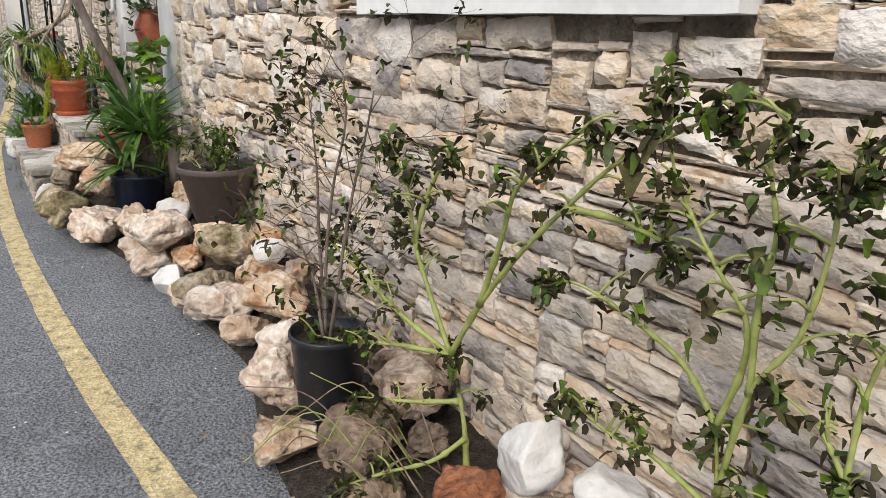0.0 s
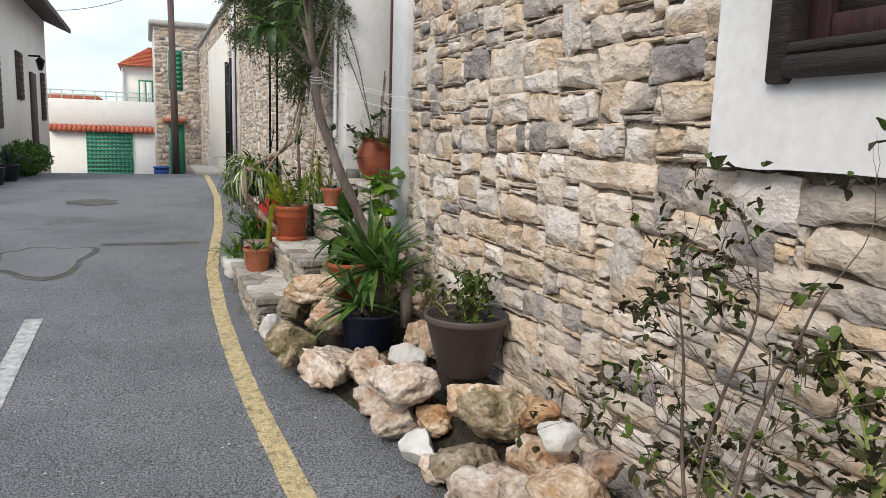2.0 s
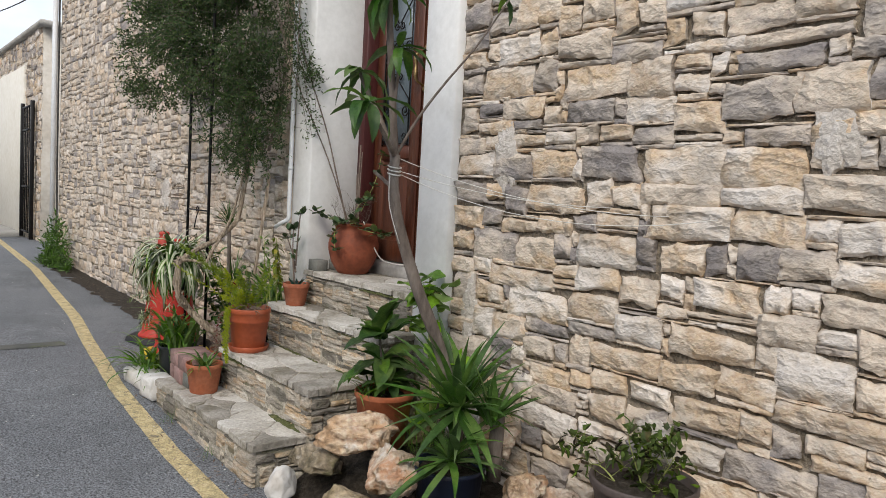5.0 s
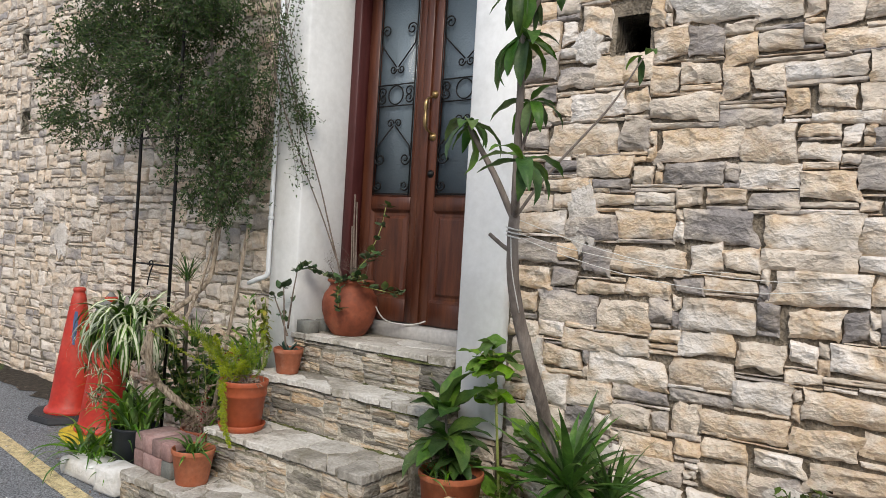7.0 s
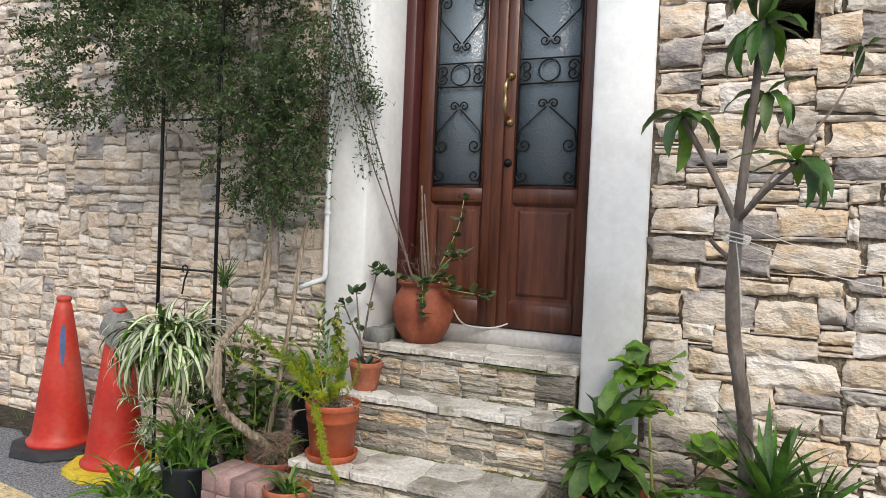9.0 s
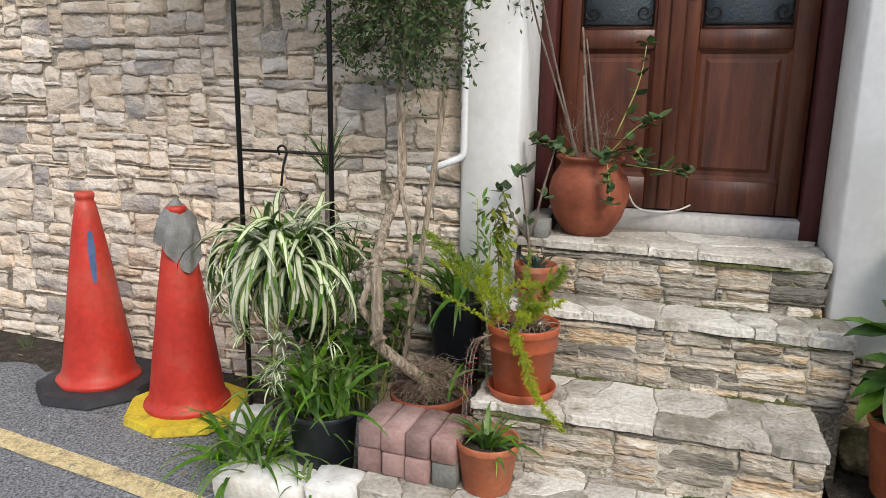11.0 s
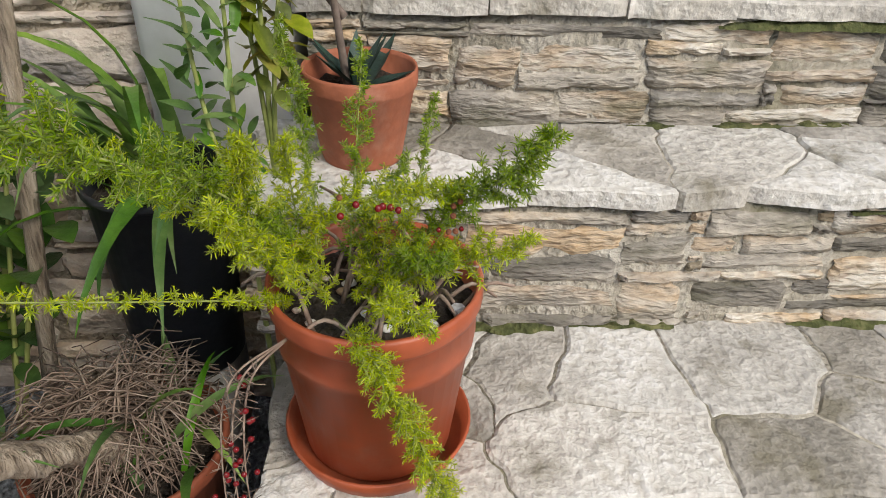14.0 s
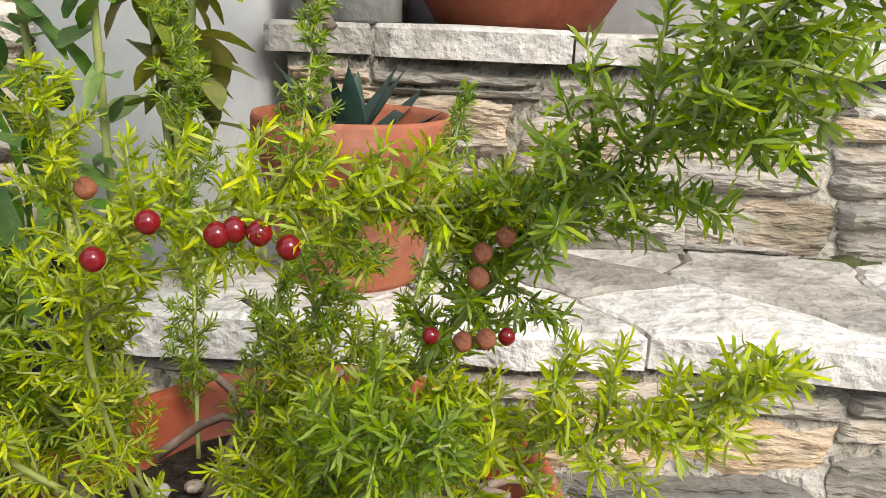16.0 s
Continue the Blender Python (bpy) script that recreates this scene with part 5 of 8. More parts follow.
stalk_plant("frosted_plant", "tall fleshy green-stalked plant with frost-blackened leaves against the wall", [
    [(0.98, 1.31, 0.10), (0.97, 1.32, 0.25), (0.95, 1.36, 0.42)],
    [(0.95, 1.36, 0.42), (0.94, 1.45, 0.56), (0.93, 1.51, 0.68), (0.93, 1.55, 0.81), (0.93, 1.64, 0.92)],
    [(0.93, 1.51, 0.68), (0.93, 1.45, 0.82), (0.92, 1.35, 0.93)],
    [(0.95, 1.36, 0.42), (0.95, 1.25, 0.59), (0.95, 1.12, 0.75), (0.95, 0.99, 0.88), (0.95, 0.88, 0.98), (0.95, 0.76, 1.05), (0.95, 0.66, 1.10)],
    [(0.95, 1.25, 0.59), (0.93, 1.16, 0.77), (0.92, 1.11, 0.89), (0.92, 1.03, 0.96), (0.92, 0.92, 1.05)],
    [(0.95, 1.36, 0.42), (0.90, 1.52, 0.48), (0.88, 1.70, 0.54), (0.86, 1.90, 0.60)],
    [(0.95, 1.36, 0.42), (0.88, 1.52, 0.40), (0.82, 1.68, 0.36), (0.78, 1.80, 0.34)],
    [(0.97, 1.31, 0.20), (0.88, 1.32, 0.16), (0.78, 1.36, 0.14), (0.68, 1.42, 0.10)],
    [(0.96, 1.33, 0.30), (0.88, 1.44, 0.27), (0.80, 1.58, 0.24)],
    [(0.95, 0.99, 0.88), (1.00, 0.91, 0.87), (1.00, 0.82, 0.86), (1.00, 0.76, 0.85)],
], 5)
stalk_plant("frosted_plant", "tall fleshy green-stalked plant with half-burnt curled leaves beside the wall", [
    [(0.97, 0.60, 0.02), (0.97, 0.60, 0.30), (0.97, 0.60, 0.47), (0.97, 0.62, 0.59)],
    [(0.97, 0.62, 0.59), (0.97, 0.70, 0.67), (0.97, 0.83, 0.71), (0.97, 0.95, 0.73), (0.97, 1.06, 0.71)],
    [(0.97, 0.62, 0.59), (0.97, 0.59, 0.71), (0.97, 0.60, 0.79), (0.97, 0.66, 0.85), (0.97, 0.71, 0.91), (0.97, 0.77, 1.00), (0.97, 0.79, 1.13)],
    [(0.97, 0.60, 0.47), (0.95, 0.56, 0.68), (0.95, 0.50, 0.80), (0.95, 0.48, 0.94), (0.95, 0.48, 1.01), (0.95, 0.45, 1.05)],
    [(0.95, 0.56, 0.68), (0.95, 0.57, 0.84), (0.95, 0.56, 0.93), (0.95, 0.59, 1.05), (0.95, 0.57, 1.10)],
    [(0.97, 0.61, 0.44), (0.97, 0.74, 0.47), (0.97, 0.84, 0.46), (0.97, 0.95, 0.48)],
], 6, r0=0.0075, green=0.45, tuft=11, size=0.022)
stalk_plant("frosted_plant", "fleshy green-stalked plant with wilting dark leaves near the wall", [
    [(0.95, 0.40, 0.0), (0.95, 0.40, 0.40), (0.95, 0.40, 0.62)],
    [(0.95, 0.40, 0.62), (0.95, 0.40, 0.74), (0.95, 0.38, 0.86), (0.96, 0.36, 0.97)],
    [(0.95, 0.40, 0.62), (0.95, 0.45, 0.68), (0.95, 0.52, 0.71)],
], 7, r0=0.006, green=0.4, tuft=10, size=0.022)

straw = thing("dry_straws", (0.80, 1.45, 0.10), "thin pale green and straw-coloured trailing stalks on the rocks", "dry grass")
rs_ = random.Random(41)
for k in range(16):
    x0, y0 = rs_.uniform(-0.05, 0.18), rs_.uniform(-0.25, 0.15)
    a_ = rs_.uniform(1.9, 3.6)
    L_ = rs_.uniform(0.18, 0.42)
    mb = MB()
    tube(mb, spline([(x0, y0, -0.02), (x0 + 0.4 * L_ * math.cos(a_), y0 + 0.4 * L_ * math.sin(a_), rs_.uniform(0.10, 0.2)), (x0 + 0.8 * L_ * math.cos(a_ + 0.3), y0 + 0.8 * L_ * math.sin(a_ + 0.3), rs_.uniform(0.05, 0.22))], 12), 0.0026, 0.0013, 5, 0.1)
    part("straw", mb, M_GREENSTEM if k % 2 else M_DRYGRASS, straw)

# black pot with a dead, twiggy shrub
bp = pot("black_plant_pot", (0.81, 1.78, 0.10), 0.115, 0.26, M_BLACKPOT, "black plastic pot of soil holding a withered shrub", 0.02, 0.78)


def twiggy(name, at, label, trunks, seed, spread=0.2, levels=3, material=None, leaves=None, tuft=6, rr=0.009, leafsize=0.03, green=0.1):
    material = material or M_TWIG
    ob = thing(name, at, label, "shrub")
    base = Vector(at)
    r = random.Random(seed)
    dead, grn = MB(), MB()

    def grow(p, d, L, rad, lev, mb):
        pts = [p]
        q, dd = p.copy(), d.copy()
        for _ in range(4):
            dd = (dd + rand_dir(r) * 0.22).normalized()
            q = q + dd * (L / 4)
            pts.append(q.copy())
        tube(mb, pts, rad, rad * 0.55, 5)
        if lev > 0:
            for _ in range(r.choice((2, 3, 3))):
                k = r.choice((2, 3, 4))
                nd = (dd + rand_dir(r) * 0.75 + Vector((0, 0, 0.25))).normalized()
                grow(pts[k], nd, L * r.uniform(0.5, 0.75), rad * 0.55, lev - 1, mb)
        elif leaves and r.random() < leaves:
            ragged(dead, grn, q, r, tuft, leafsize, green)
    for pts in trunks:
        mb = MB()
        pp = [p - base for p in spline(pts, 5 * len(pts))]
        tube(mb, pp, rr, rr * 0.35, 6, 0.1)
        for k in range(2, len(pp), 2):
            d = (rand_dir(r) + Vector((0, 0, 0.6))).normalized()
            grow(pp[k], d, r.uniform(0.5, 1.0) * spread, rr * 0.3, levels - 1, mb)
        part("branch", mb, material, ob, "thin grey-brown bare twigs")
    if dead.n:
        tagged(part("withered_leaves", dead, M_DEAD, ob, "dark withered leaves"), kind="stuff")
    if grn.n:
        tagged(part("green_leaves", grn, M_WILT, ob, "small green leaves"), kind="stuff")
    return ob


twiggy("withered_shrub", (0.80, 1.78, 0.34), "withered twiggy shrub with dark dead leaves in a black pot", [
    [(0.80, 1.78, 0.34), (0.83, 1.83, 0.56), (0.84, 1.80, 0.77), (0.85, 1.74, 0.95), (0.85, 1.75, 1.08)],
    [(0.81, 1.80, 0.34), (0.84, 1.90, 0.60), (0.85, 1.93, 0.80), (0.85, 1.98, 1.02)],
    [(0.80, 1.75, 0.34), (0.85, 1.72, 0.72), (0.86, 1.65, 0.92), (0.86, 1.60, 1.05)],
    [(0.79, 1.77, 0.34), (0.80, 1.86, 0.50), (0.80, 1.98, 0.60)],
], 12, 0.22, 3, leaves=0.62, tuft=5, rr=0.006, leafsize=0.022, green=0.35)

# taupe pot with a small shrub
gp = pot("taupe_plant_pot", (1.01, 3.48, 0.275), 0.185, 0.265, M_GREYPOT, "large round taupe plastic pot with a rolled rim", 0.032, 0.62)
twiggy("rose_shrub", (1.01, 3.48, 0.50), "small drooping green shrub growing in a taupe pot", [
    [(1.01, 3.48, 0.50), (1.01, 3.52, 0.58), (0.99, 3.54, 0.66)],
    [(1.03, 3.46, 0.485), (1.04, 3.42, 0.57), (1.03, 3.38, 0.64)],
    [(0.97, 3.54, 0.485), (0.94, 3.60, 0.55), (0.91, 3.64, 0.56)],
    [(1.05, 3.52, 0.485), (1.08, 3.48, 0.60), (1.07, 3.42, 0.68)],
], 21, 0.09, 2, M_GREENSTEM, leaves=0.8, tuft=5, rr=0.004, leafsize=0.03, green=0.85)

# ---------------------------------------------------------------- sword-leaved yucca in a navy pot
yp = pot("navy_plant_pot", (0.80, 4.26, 0.14), 0.15, 0.24, M_BLUEPOT, "dark navy plastic pot among the rocks", 0.02, 0.8)
yucca = thing("yucca", (0.82, 4.26, 0.34), "sword-leaved yucca with spiky green rosettes in a navy pot", "plant")
stem(yucca, [(0, 0, 0), (0.01, 0, 0.1), (0.0, -0.01, 0.27)], 0.03, 0.025, M_BARK, "stem", bumps=0.2)
stem(yucca, [(-0.04, -0.05, 0), (-0.07, -0.08, 0.05), (-0.10, -0.10, 0.09)], 0.022, 0.02, M_BARK, "stem", bumps=0.2)
SWORDS = [dressed(blade(l, w, d, 0.35, 6, 1.3, lift=0.12), M_YUCCA) for l, w, d in ((0.40, 0.046, 0.5), (0.37, 0.050, 0.8), (0.42, 0.043, 0.35), (0.33, 0.048, 1.0))]
rosette(yucca, (0.0, -0.01, 0.27), SWORDS, 60, 3, (-0.45, 1.2), (0.75, 1.1), "leaf", spread=0.022)
rosette(yucca, (-0.10, -0.10, 0.10), SWORDS, 34, 4, (-0.55, 1.0), (0.6, 0.9), "leaf", spread=0.018)
rosette(yucca, (0.05, -0.16, 0.24), SWORDS, 26, 8, (0.2, 1.4), (0.5, 0.8), "leaf", spread=0.018)
stump = thing("cut_stump", (0.98, 4.18, 0.3), "sawn-off grey trunk stump beside the yucca", "stump")
part("stump_body", lathe([(0.030, 0), (0.032, 0.1), (0.030, 0.2), (0.033, 0.35), (0.031, 0.36), (0.002, 0.358)], 16, 0.2), M_BARK, stump)

# ---------------------------------------------------------------- loquat tree
BROAD = [dressed(oval_leaf(l, w, d, 0.2, 0.3), M_LEAFOBJ) for l, w, d in ((0.15, 0.041, 0.9), (0.17, 0.046, 1.3), (0.13, 0.038, 0.6), (0.16, 0.042, 1.7))]
tree = thing("loquat_tree", (0.92, 4.36, 0.22), "young loquat tree with a forked grey trunk and long leaves", "tree")
TB = Vector((0.92, 4.36, 0.22))


def limb(pts, r0, r1):
    return stem(tree, [Vector(p) - TB for p in pts], r0, r1, M_BARK, "limb" if r0 < 0.02 else "trunk", 9, 20, 0.12)


limb([(0.92, 4.36, 0.22), (0.86, 4.33, 0.60), (0.762, 4.337, 0.875), (0.685, 4.358, 1.05), (0.625, 4.384, 1.214), (0.57, 4.394, 1.374), (0.541, 4.391, 1.51), (0.543, 4.39, 1.62)], 0.029, 0.020)
limb([(0.543, 4.39, 1.60), (0.515, 4.46, 1.75), (0.487, 4.54, 1.89), (0.478, 4.565, 1.94)], 0.013, 0.008)
limb([(0.543, 4.39, 1.60), (0.50, 4.37, 1.85), (0.462, 4.35, 2.08), (0.44, 4.345, 2.35), (0.42, 4.36, 2.65)], 0.016, 0.009)
limb([(0.543, 4.39, 1.61), (0.57, 4.30, 1.75), (0.61, 4.20, 1.88), (0.68, 4.11, 2.02), (0.77, 4.04, 2.20)], 0.006, 0.003)
limb([(0.543, 4.39, 1.61), (0.42, 4.31, 1.70), (0.30, 4.23, 1.775)], 0.010, 0.006)
limb([(0.51, 4.375, 1.78), (0.50, 4.34, 1.90), (0.49, 4.32, 2.00)], 0.007, 0.005)
limb([(0.45, 4.345, 2.25), (0.45, 4.27, 2.38), (0.44, 4.22, 2.50)], 0.008, 0.005)
limb([(0.56, 4.393, 1.48), (0.53, 4.44, 1.52), (0.50, 4.465, 1.55)], 0.008, 0.007)


def leaf_cluster(p, n, seed, pitch=(-0.9, 0.7), scale=(0.85, 1.3)):
    rosette(tree, Vector(p) - TB, BROAD, n, seed, pitch, scale, "leaf", spread=0.012)


leaf_cluster((0.478, 4.565, 1.945), 11, 1, (-1.1, 0.2))
leaf_cluster((0.30, 4.23, 1.78), 10, 2, (-1.1, 0.3))
leaf_cluster((0.49, 4.32, 2.01), 9, 3, (-1.2, 0.3))
leaf_cluster((0.45, 4.35, 2.22), 12, 4, (-1.3, 0.2))
leaf_cluster((0.44, 4.22, 2.50), 12, 5, (-1.3, 0.3))
leaf_cluster((0.42, 4.36, 2.64), 14, 6, (-1.2, 0.5))
leaf_cluster((0.435, 4.35, 2.40), 14, 7, (-1.3, 0.2))
leaf_cluster((0.77, 4.04, 2.21), 3, 8, (-1.4, 0.2), (0.5, 0.9))

# cords tied from the fork to the wall
for k, (a, b, sag) in enumerate((((0.55, 4.39, 1.61), (1.145, 3.55, 1.44), 0.05), ((0.555, 4.39, 1.55), (1.145, 3.36, 1.44), 0.09), ((0.555, 4.39, 1.56), (1.145, 3.80, 1.46), 0.03))):
    cord = thing("tie_cord", a, "thin white cord tied from the tree to the wall", "cord", "cords tying the tree")
    mb = MB()
    A, B = Vector(a), Vector(b)
    tube(mb, [(A + (B - A) * t - Vector((0, 0, sag * 4 * t * (1 - t)))) - A for t in np.linspace(0, 1, 14)], 0.0016, 0.0016, 5)
    part("cord_run", mb, M_CORD, cord)
knot = thing("cord_knot", (0.543, 4.391, 1.575), "white cord wound round the tree fork", "cord")
mb = MB()
for k in range(3):
    tube(mb, [(0.026 * math.cos(a), 0.026 * math.sin(a), -0.03 + k * 0.014 + 0.006 * math.sin(a)) for a in np.linspace(0, 6.28, 14)], 0.003, 0.003, 5)
tube(mb, spline([(-0.02, 0.0, -0.01), (-0.03, -0.02, -0.15), (0.02, -0.03, -0.3)], 10), 0.002, 0.002, 5)
part("winding", mb, M_CORD, knot)

# seedling loquat and geranium in a terracotta pot
sp = pot("terracotta_pot", (0.84, 4.80, 0.29), 0.14, 0.26, M_TERRA, "terracotta pot holding a young loquat beside the steps", 0.03, 0.75)
seedling = thing("loquat_seedling", (0.84, 4.81, 0.53), "young loquat seedling with broad ribbed dark leaves", "plant")
stem(seedling, [(0, 0, 0), (0, 0.02, 0.12), (-0.01, 0.03, 0.26)], 0.008, 0.005, M_BARK)
BROAD2 = [dressed(oval_leaf(l, w, d, 0.22, 0.25), M_LEAFOBJ) for l, w, d in ((0.21, 0.085, 0.8), (0.23, 0.09, 1.1), (0.19, 0.08, 0.5))]
rosette(seedling, (-0.01, 0.03, 0.26), BROAD2, 12, 31, (-0.25, 1.2), (0.9, 1.15))
rosette(seedling, (0, 0.02, 0.15), BROAD2, 18, 32, (-0.5, 0.5), (0.8, 1.15))
rosette(seedling, (0.02, -0.03, 0.06), BROAD2, 14, 33, (-0.6, 0.3), (0.6, 0.95))
STRAPS_S = [dressed(blade(l, 0.013, d, 0.3, 6, 1.4, lift=0.5), M_STRAP) for l, d in ((0.2, 1.5), (0.24, 1.9), (0.17, 1.1))]
rosette(seedling, (-0.06, 0.0, 0.0), STRAPS_S, 34, 34, (-0.1, 0.9), (0.6, 1.0), spread=0.05)
geran = thing("geranium", (1.03, 4.66, 0.30), "leggy geranium with bright round scalloped leaves", "plant")
LOBES = [dressed(lobed_leaf(s), M_GERAN) for s in (0.058, 0.066, 0.050)]
stem(geran, [(0, 0, 0), (-0.01, 0.03, 0.35), (-0.02, 0.06, 0.72)], 0.008, 0.005, M_GREENSTEM)
stem(geran, [(0, 0, 0.05), (-0.05, -0.10, 0.25), (-0.10, -0.22, 0.42)], 0.007, 0.004, M_TWIG)
rg = random.Random(77)
for c, n, s in (((-0.02, 0.06, 0.72), 24, 0.10), ((-0.02, 0.04, 0.56), 7, 0.07), ((-0.10, -0.22, 0.44), 14, 0.10), ((-0.08, -0.14, 0.30), 6, 0.08), ((-0.02, 0.0, 0.18), 6, 0.09)):
    for _ in range(n):
        p = Vector(c) + Vector((rg.uniform(-1, 0.6) * s, rg.uniform(-1, 1) * s, rg.uniform(-0.6, 0.6) * s))
        mb = MB()
        tube(mb, [Vector(c) - Vector((0, 0, 0.04)), (Vector(c) + p) / 2, p], 0.0018, 0.0014, 4)
        part("leaf_stalk", mb, M_GREENSTEM, geran)
        me = rg.choice(LOBES)
        part("leaf", me, M_GERAN, geran, m=aim(p, rg.uniform(0, 6.28), rg.uniform(-0.3, 0.6), rg.uniform(-0.5, 0.5), rg.uniform(0.7, 1.1)))
grass = thing("bed_grass", (0.98, 4.50, 0.30), "fine yellow-green grass tuft growing under the tree", "grass")
FINE = [dressed(blade(l, 0.006, d, 0.2, 5, 1.2, lift=0.9), M_STRAP) for l, d in ((0.22, 1.3), (0.28, 1.7), (0.18, 0.8))]
rosette(grass, (0, 0, 0), FINE, 60, 35, (-0.2, 0.7), (0.6, 1.1), "grass_blade", spread=0.07)
rosette(grass, (-0.06, 0.1, 0), FINE, 40, 36, (-0.2, 0.7), (0.5, 0.9), "grass_blade", spread=0.06)

# ---------------------------------------------------------------- pots on the steps
# asparagus fern
fp = pot("fern_pot", (0.715, 6.018, 0.507), 0.122, 0.255, M_PLASTIC, "terracotta-coloured plastic pot on a saucer on the step", 0.03, 0.76, 0.118, True)
FB = Vector((0.715, 6.018, 0.73))
fern = thing("asparagus_fern", FB, "bushy yellow-green asparagus fern with red berries", "plant")


def frond(pts, seed, material, width=0.035, density=230, start=0.08, rad=0.0014, needle=0.0078):
    """A foxtail frond: a wiry stem with short side sprigs, each set with tufts of fine needles."""
    r = random.Random(seed)
    P = spline([Vector(p) - FB for p in pts], 34)
    L = sum((b - a).length for a, b in zip(P, P[1:]))
    st, nd = MB(), MB()
    tube(st, P, rad, rad * 0.4, 5)
    n = int(L * density * 1.0)
    for i in range(n):
        t = start + (1 - start) * (i + r.random()) / n
        k = min(int(t * 33), 32)
        p = P[k].lerp(P[k + 1], t * 33 - k)
        ax = (P[k + 1] - P[k]).normalized()
        d = rand_dir(r)
        d = (d - ax * d.dot(ax)).normalized()
        d = (d + ax * 0.75).normalized()
        w = width * min(1, 2.2 * (1 - t) + 0.3) * r.uniform(0.55, 1.15)
        q = p + d * w
        mid = (p + q) / 2 + Vector((0, 0, 0.002))
        tube(st, [p, mid, q], 0.0007, 0.0004, 3)
        m_ = max(4, int(w / 0.0030))
        for j in range(m_):
            c = p.lerp(q, (j + 0.6) / m_)
            for _ in range(8):
                dd = (d * 0.55 + rand_dir(r)).normalized()
                needle_leaf(nd, c, dd, rand_dir(r), needle * r.uniform(0.6, 1.2), 0.00105)
    f = part("frond", st, M_GREENSTEM, fern, "arching wiry stem")
    tagged(part("needles", nd, material, f), kind="stuff")


frond([(0.72, 6.08, 0.74), (0.62, 6.14, 0.91), (0.49, 6.20, 1.02), (0.38, 6.25, 1.11)], 1, M_FERNDARK, 0.036, 270)
frond([(0.69, 6.11, 0.74), (0.65, 6.13, 0.775), (0.50, 6.23, 0.89), (0.36, 6.32, 1.00)], 2, M_FERN, 0.011, 170)
frond([(0.70, 6.02, 0.74), (0.655, 5.95, 0.865), (0.60, 5.905, 0.94), (0.565, 5.868, 1.0)], 3, M_FERNDARK, 0.030, 290)
frond([(0.68, 6.03, 0.74), (0.64, 5.97, 0.815), (0.605, 5.92, 0.855), (0.59, 5.87, 0.885)], 4, M_FERN, 0.028, 260)
frond([(0.65, 6.06, 0.75), (0.585, 6.02, 0.755), (0.56, 5.98, 0.68), (0.535, 5.925, 0.57), (0.51, 5.84, 0.49)], 5, M_FERN, 0.026, 560, 0.1)
frond([(0.70, 6.08, 0.74), (0.65, 6.07, 0.86), (0.63, 6.03, 0.905), (0.625, 5.97, 0.912), (0.63, 5.93, 0.915)], 6, M_FERN, 0.026, 250)
frond([(0.72, 6.10, 0.74), (0.66, 6.12, 0.86), (0.62, 6.13, 0.93), (0.60, 6.12, 0.98)], 7, M_FERN, 0.03, 250)
frond([(0.75, 6.05, 0.74), (0.80, 6.04, 0.86), (0.84, 6.03, 0.98)], 8, M_FERNDARK, 0.022, 230)
frond([(0.76, 6.08, 0.74), (0.82, 6.10, 0.88), (0.85, 6.12, 1.00)], 9, M_FERNDARK, 0.022, 230)
frond([(0.74, 6.00, 0.74), (0.79, 5.97, 0.83), (0.82, 5.95, 0.93)], 10, M_FERNDARK, 0.015, 200)
frond([(0.70, 6.10, 0.74), (0.67, 6.16, 0.84), (0.63, 6.22, 0.93), (0.58, 6.27, 0.98)], 11, M_FERN, 0.026, 230)
frond([(0.70, 6.05, 0.74), (0.66, 6.01, 0.80), (0.64, 5.97, 0.84), (0.63, 5.93, 0.85)], 12, M_FERN, 0.028, 240)
frond([(0.73, 6.04, 0.74), (0.73, 6.01, 0.84), (0.72, 5.98, 0.90)], 14, M_FERNDARK, 0.028, 230)
frond([(0.72, 6.09, 0.74), (0.71, 6.10, 0.86), (0.69, 6.10, 0.94)], 15, M_FERN, 0.028, 230)
frond([(0.68, 6.02, 0.74), (0.60, 6.00, 0.81), (0.555, 5.99, 0.83), (0.53, 5.965, 0.835)], 19, M_FERN, 0.026, 250)
frond([(0.69, 6.06, 0.74), (0.62, 6.10, 0.84), (0.58, 6.13, 0.90), (0.55, 6.14, 0.94)], 20, M_FERN, 0.028, 240)
frond([(0.70, 6.03, 0.74), (0.64, 5.99, 0.82), (0.61, 5.97, 0.852), (0.59, 5.95, 0.862)], 23, M_FERNDARK, 0.022, 230)
frond([(0.73, 6.03, 0.74), (0.72, 6.02, 0.80), (0.70, 5.98, 0.84)], 25, M_FERN, 0.028, 240)
rb = random.Random(9)
for i in range(44):
    mb = MB()
    a, b = rb.uniform(0, 6.28), rb.uniform(0.02, 0.10)
    p0 = Vector((b * math.cos(a), b * math.sin(a), rb.uniform(-0.005, 0.01)))
    p1 = p0 + Vector((rb.uniform(-0.07, 0.07), rb.uniform(-0.07, 0.07), rb.uniform(0.0, 0.06)))
    tube(mb, spline([p0, (p0 + p1) / 2 + Vector((0, 0, 0.02)), p1], 7), 0.003, 0.0018, 5, 0.1)
    part("dry_stem", mb, M_DRYGRASS, fern)


def berry(p, r, material=None):
    mb = lathe([(0.0008, -r), (r * 0.55, -r * 0.84), (r * 0.9, -r * 0.42), (r, 0), (r * 0.9, r * 0.42), (r * 0.55, r * 0.84), (0.0008, r)], 14)
    part("berry", mb, material or M_BERRY, fern, "round red berry" if material is None else "dried brown berry", m=Matrix.Translation(Vector(p) - FB))


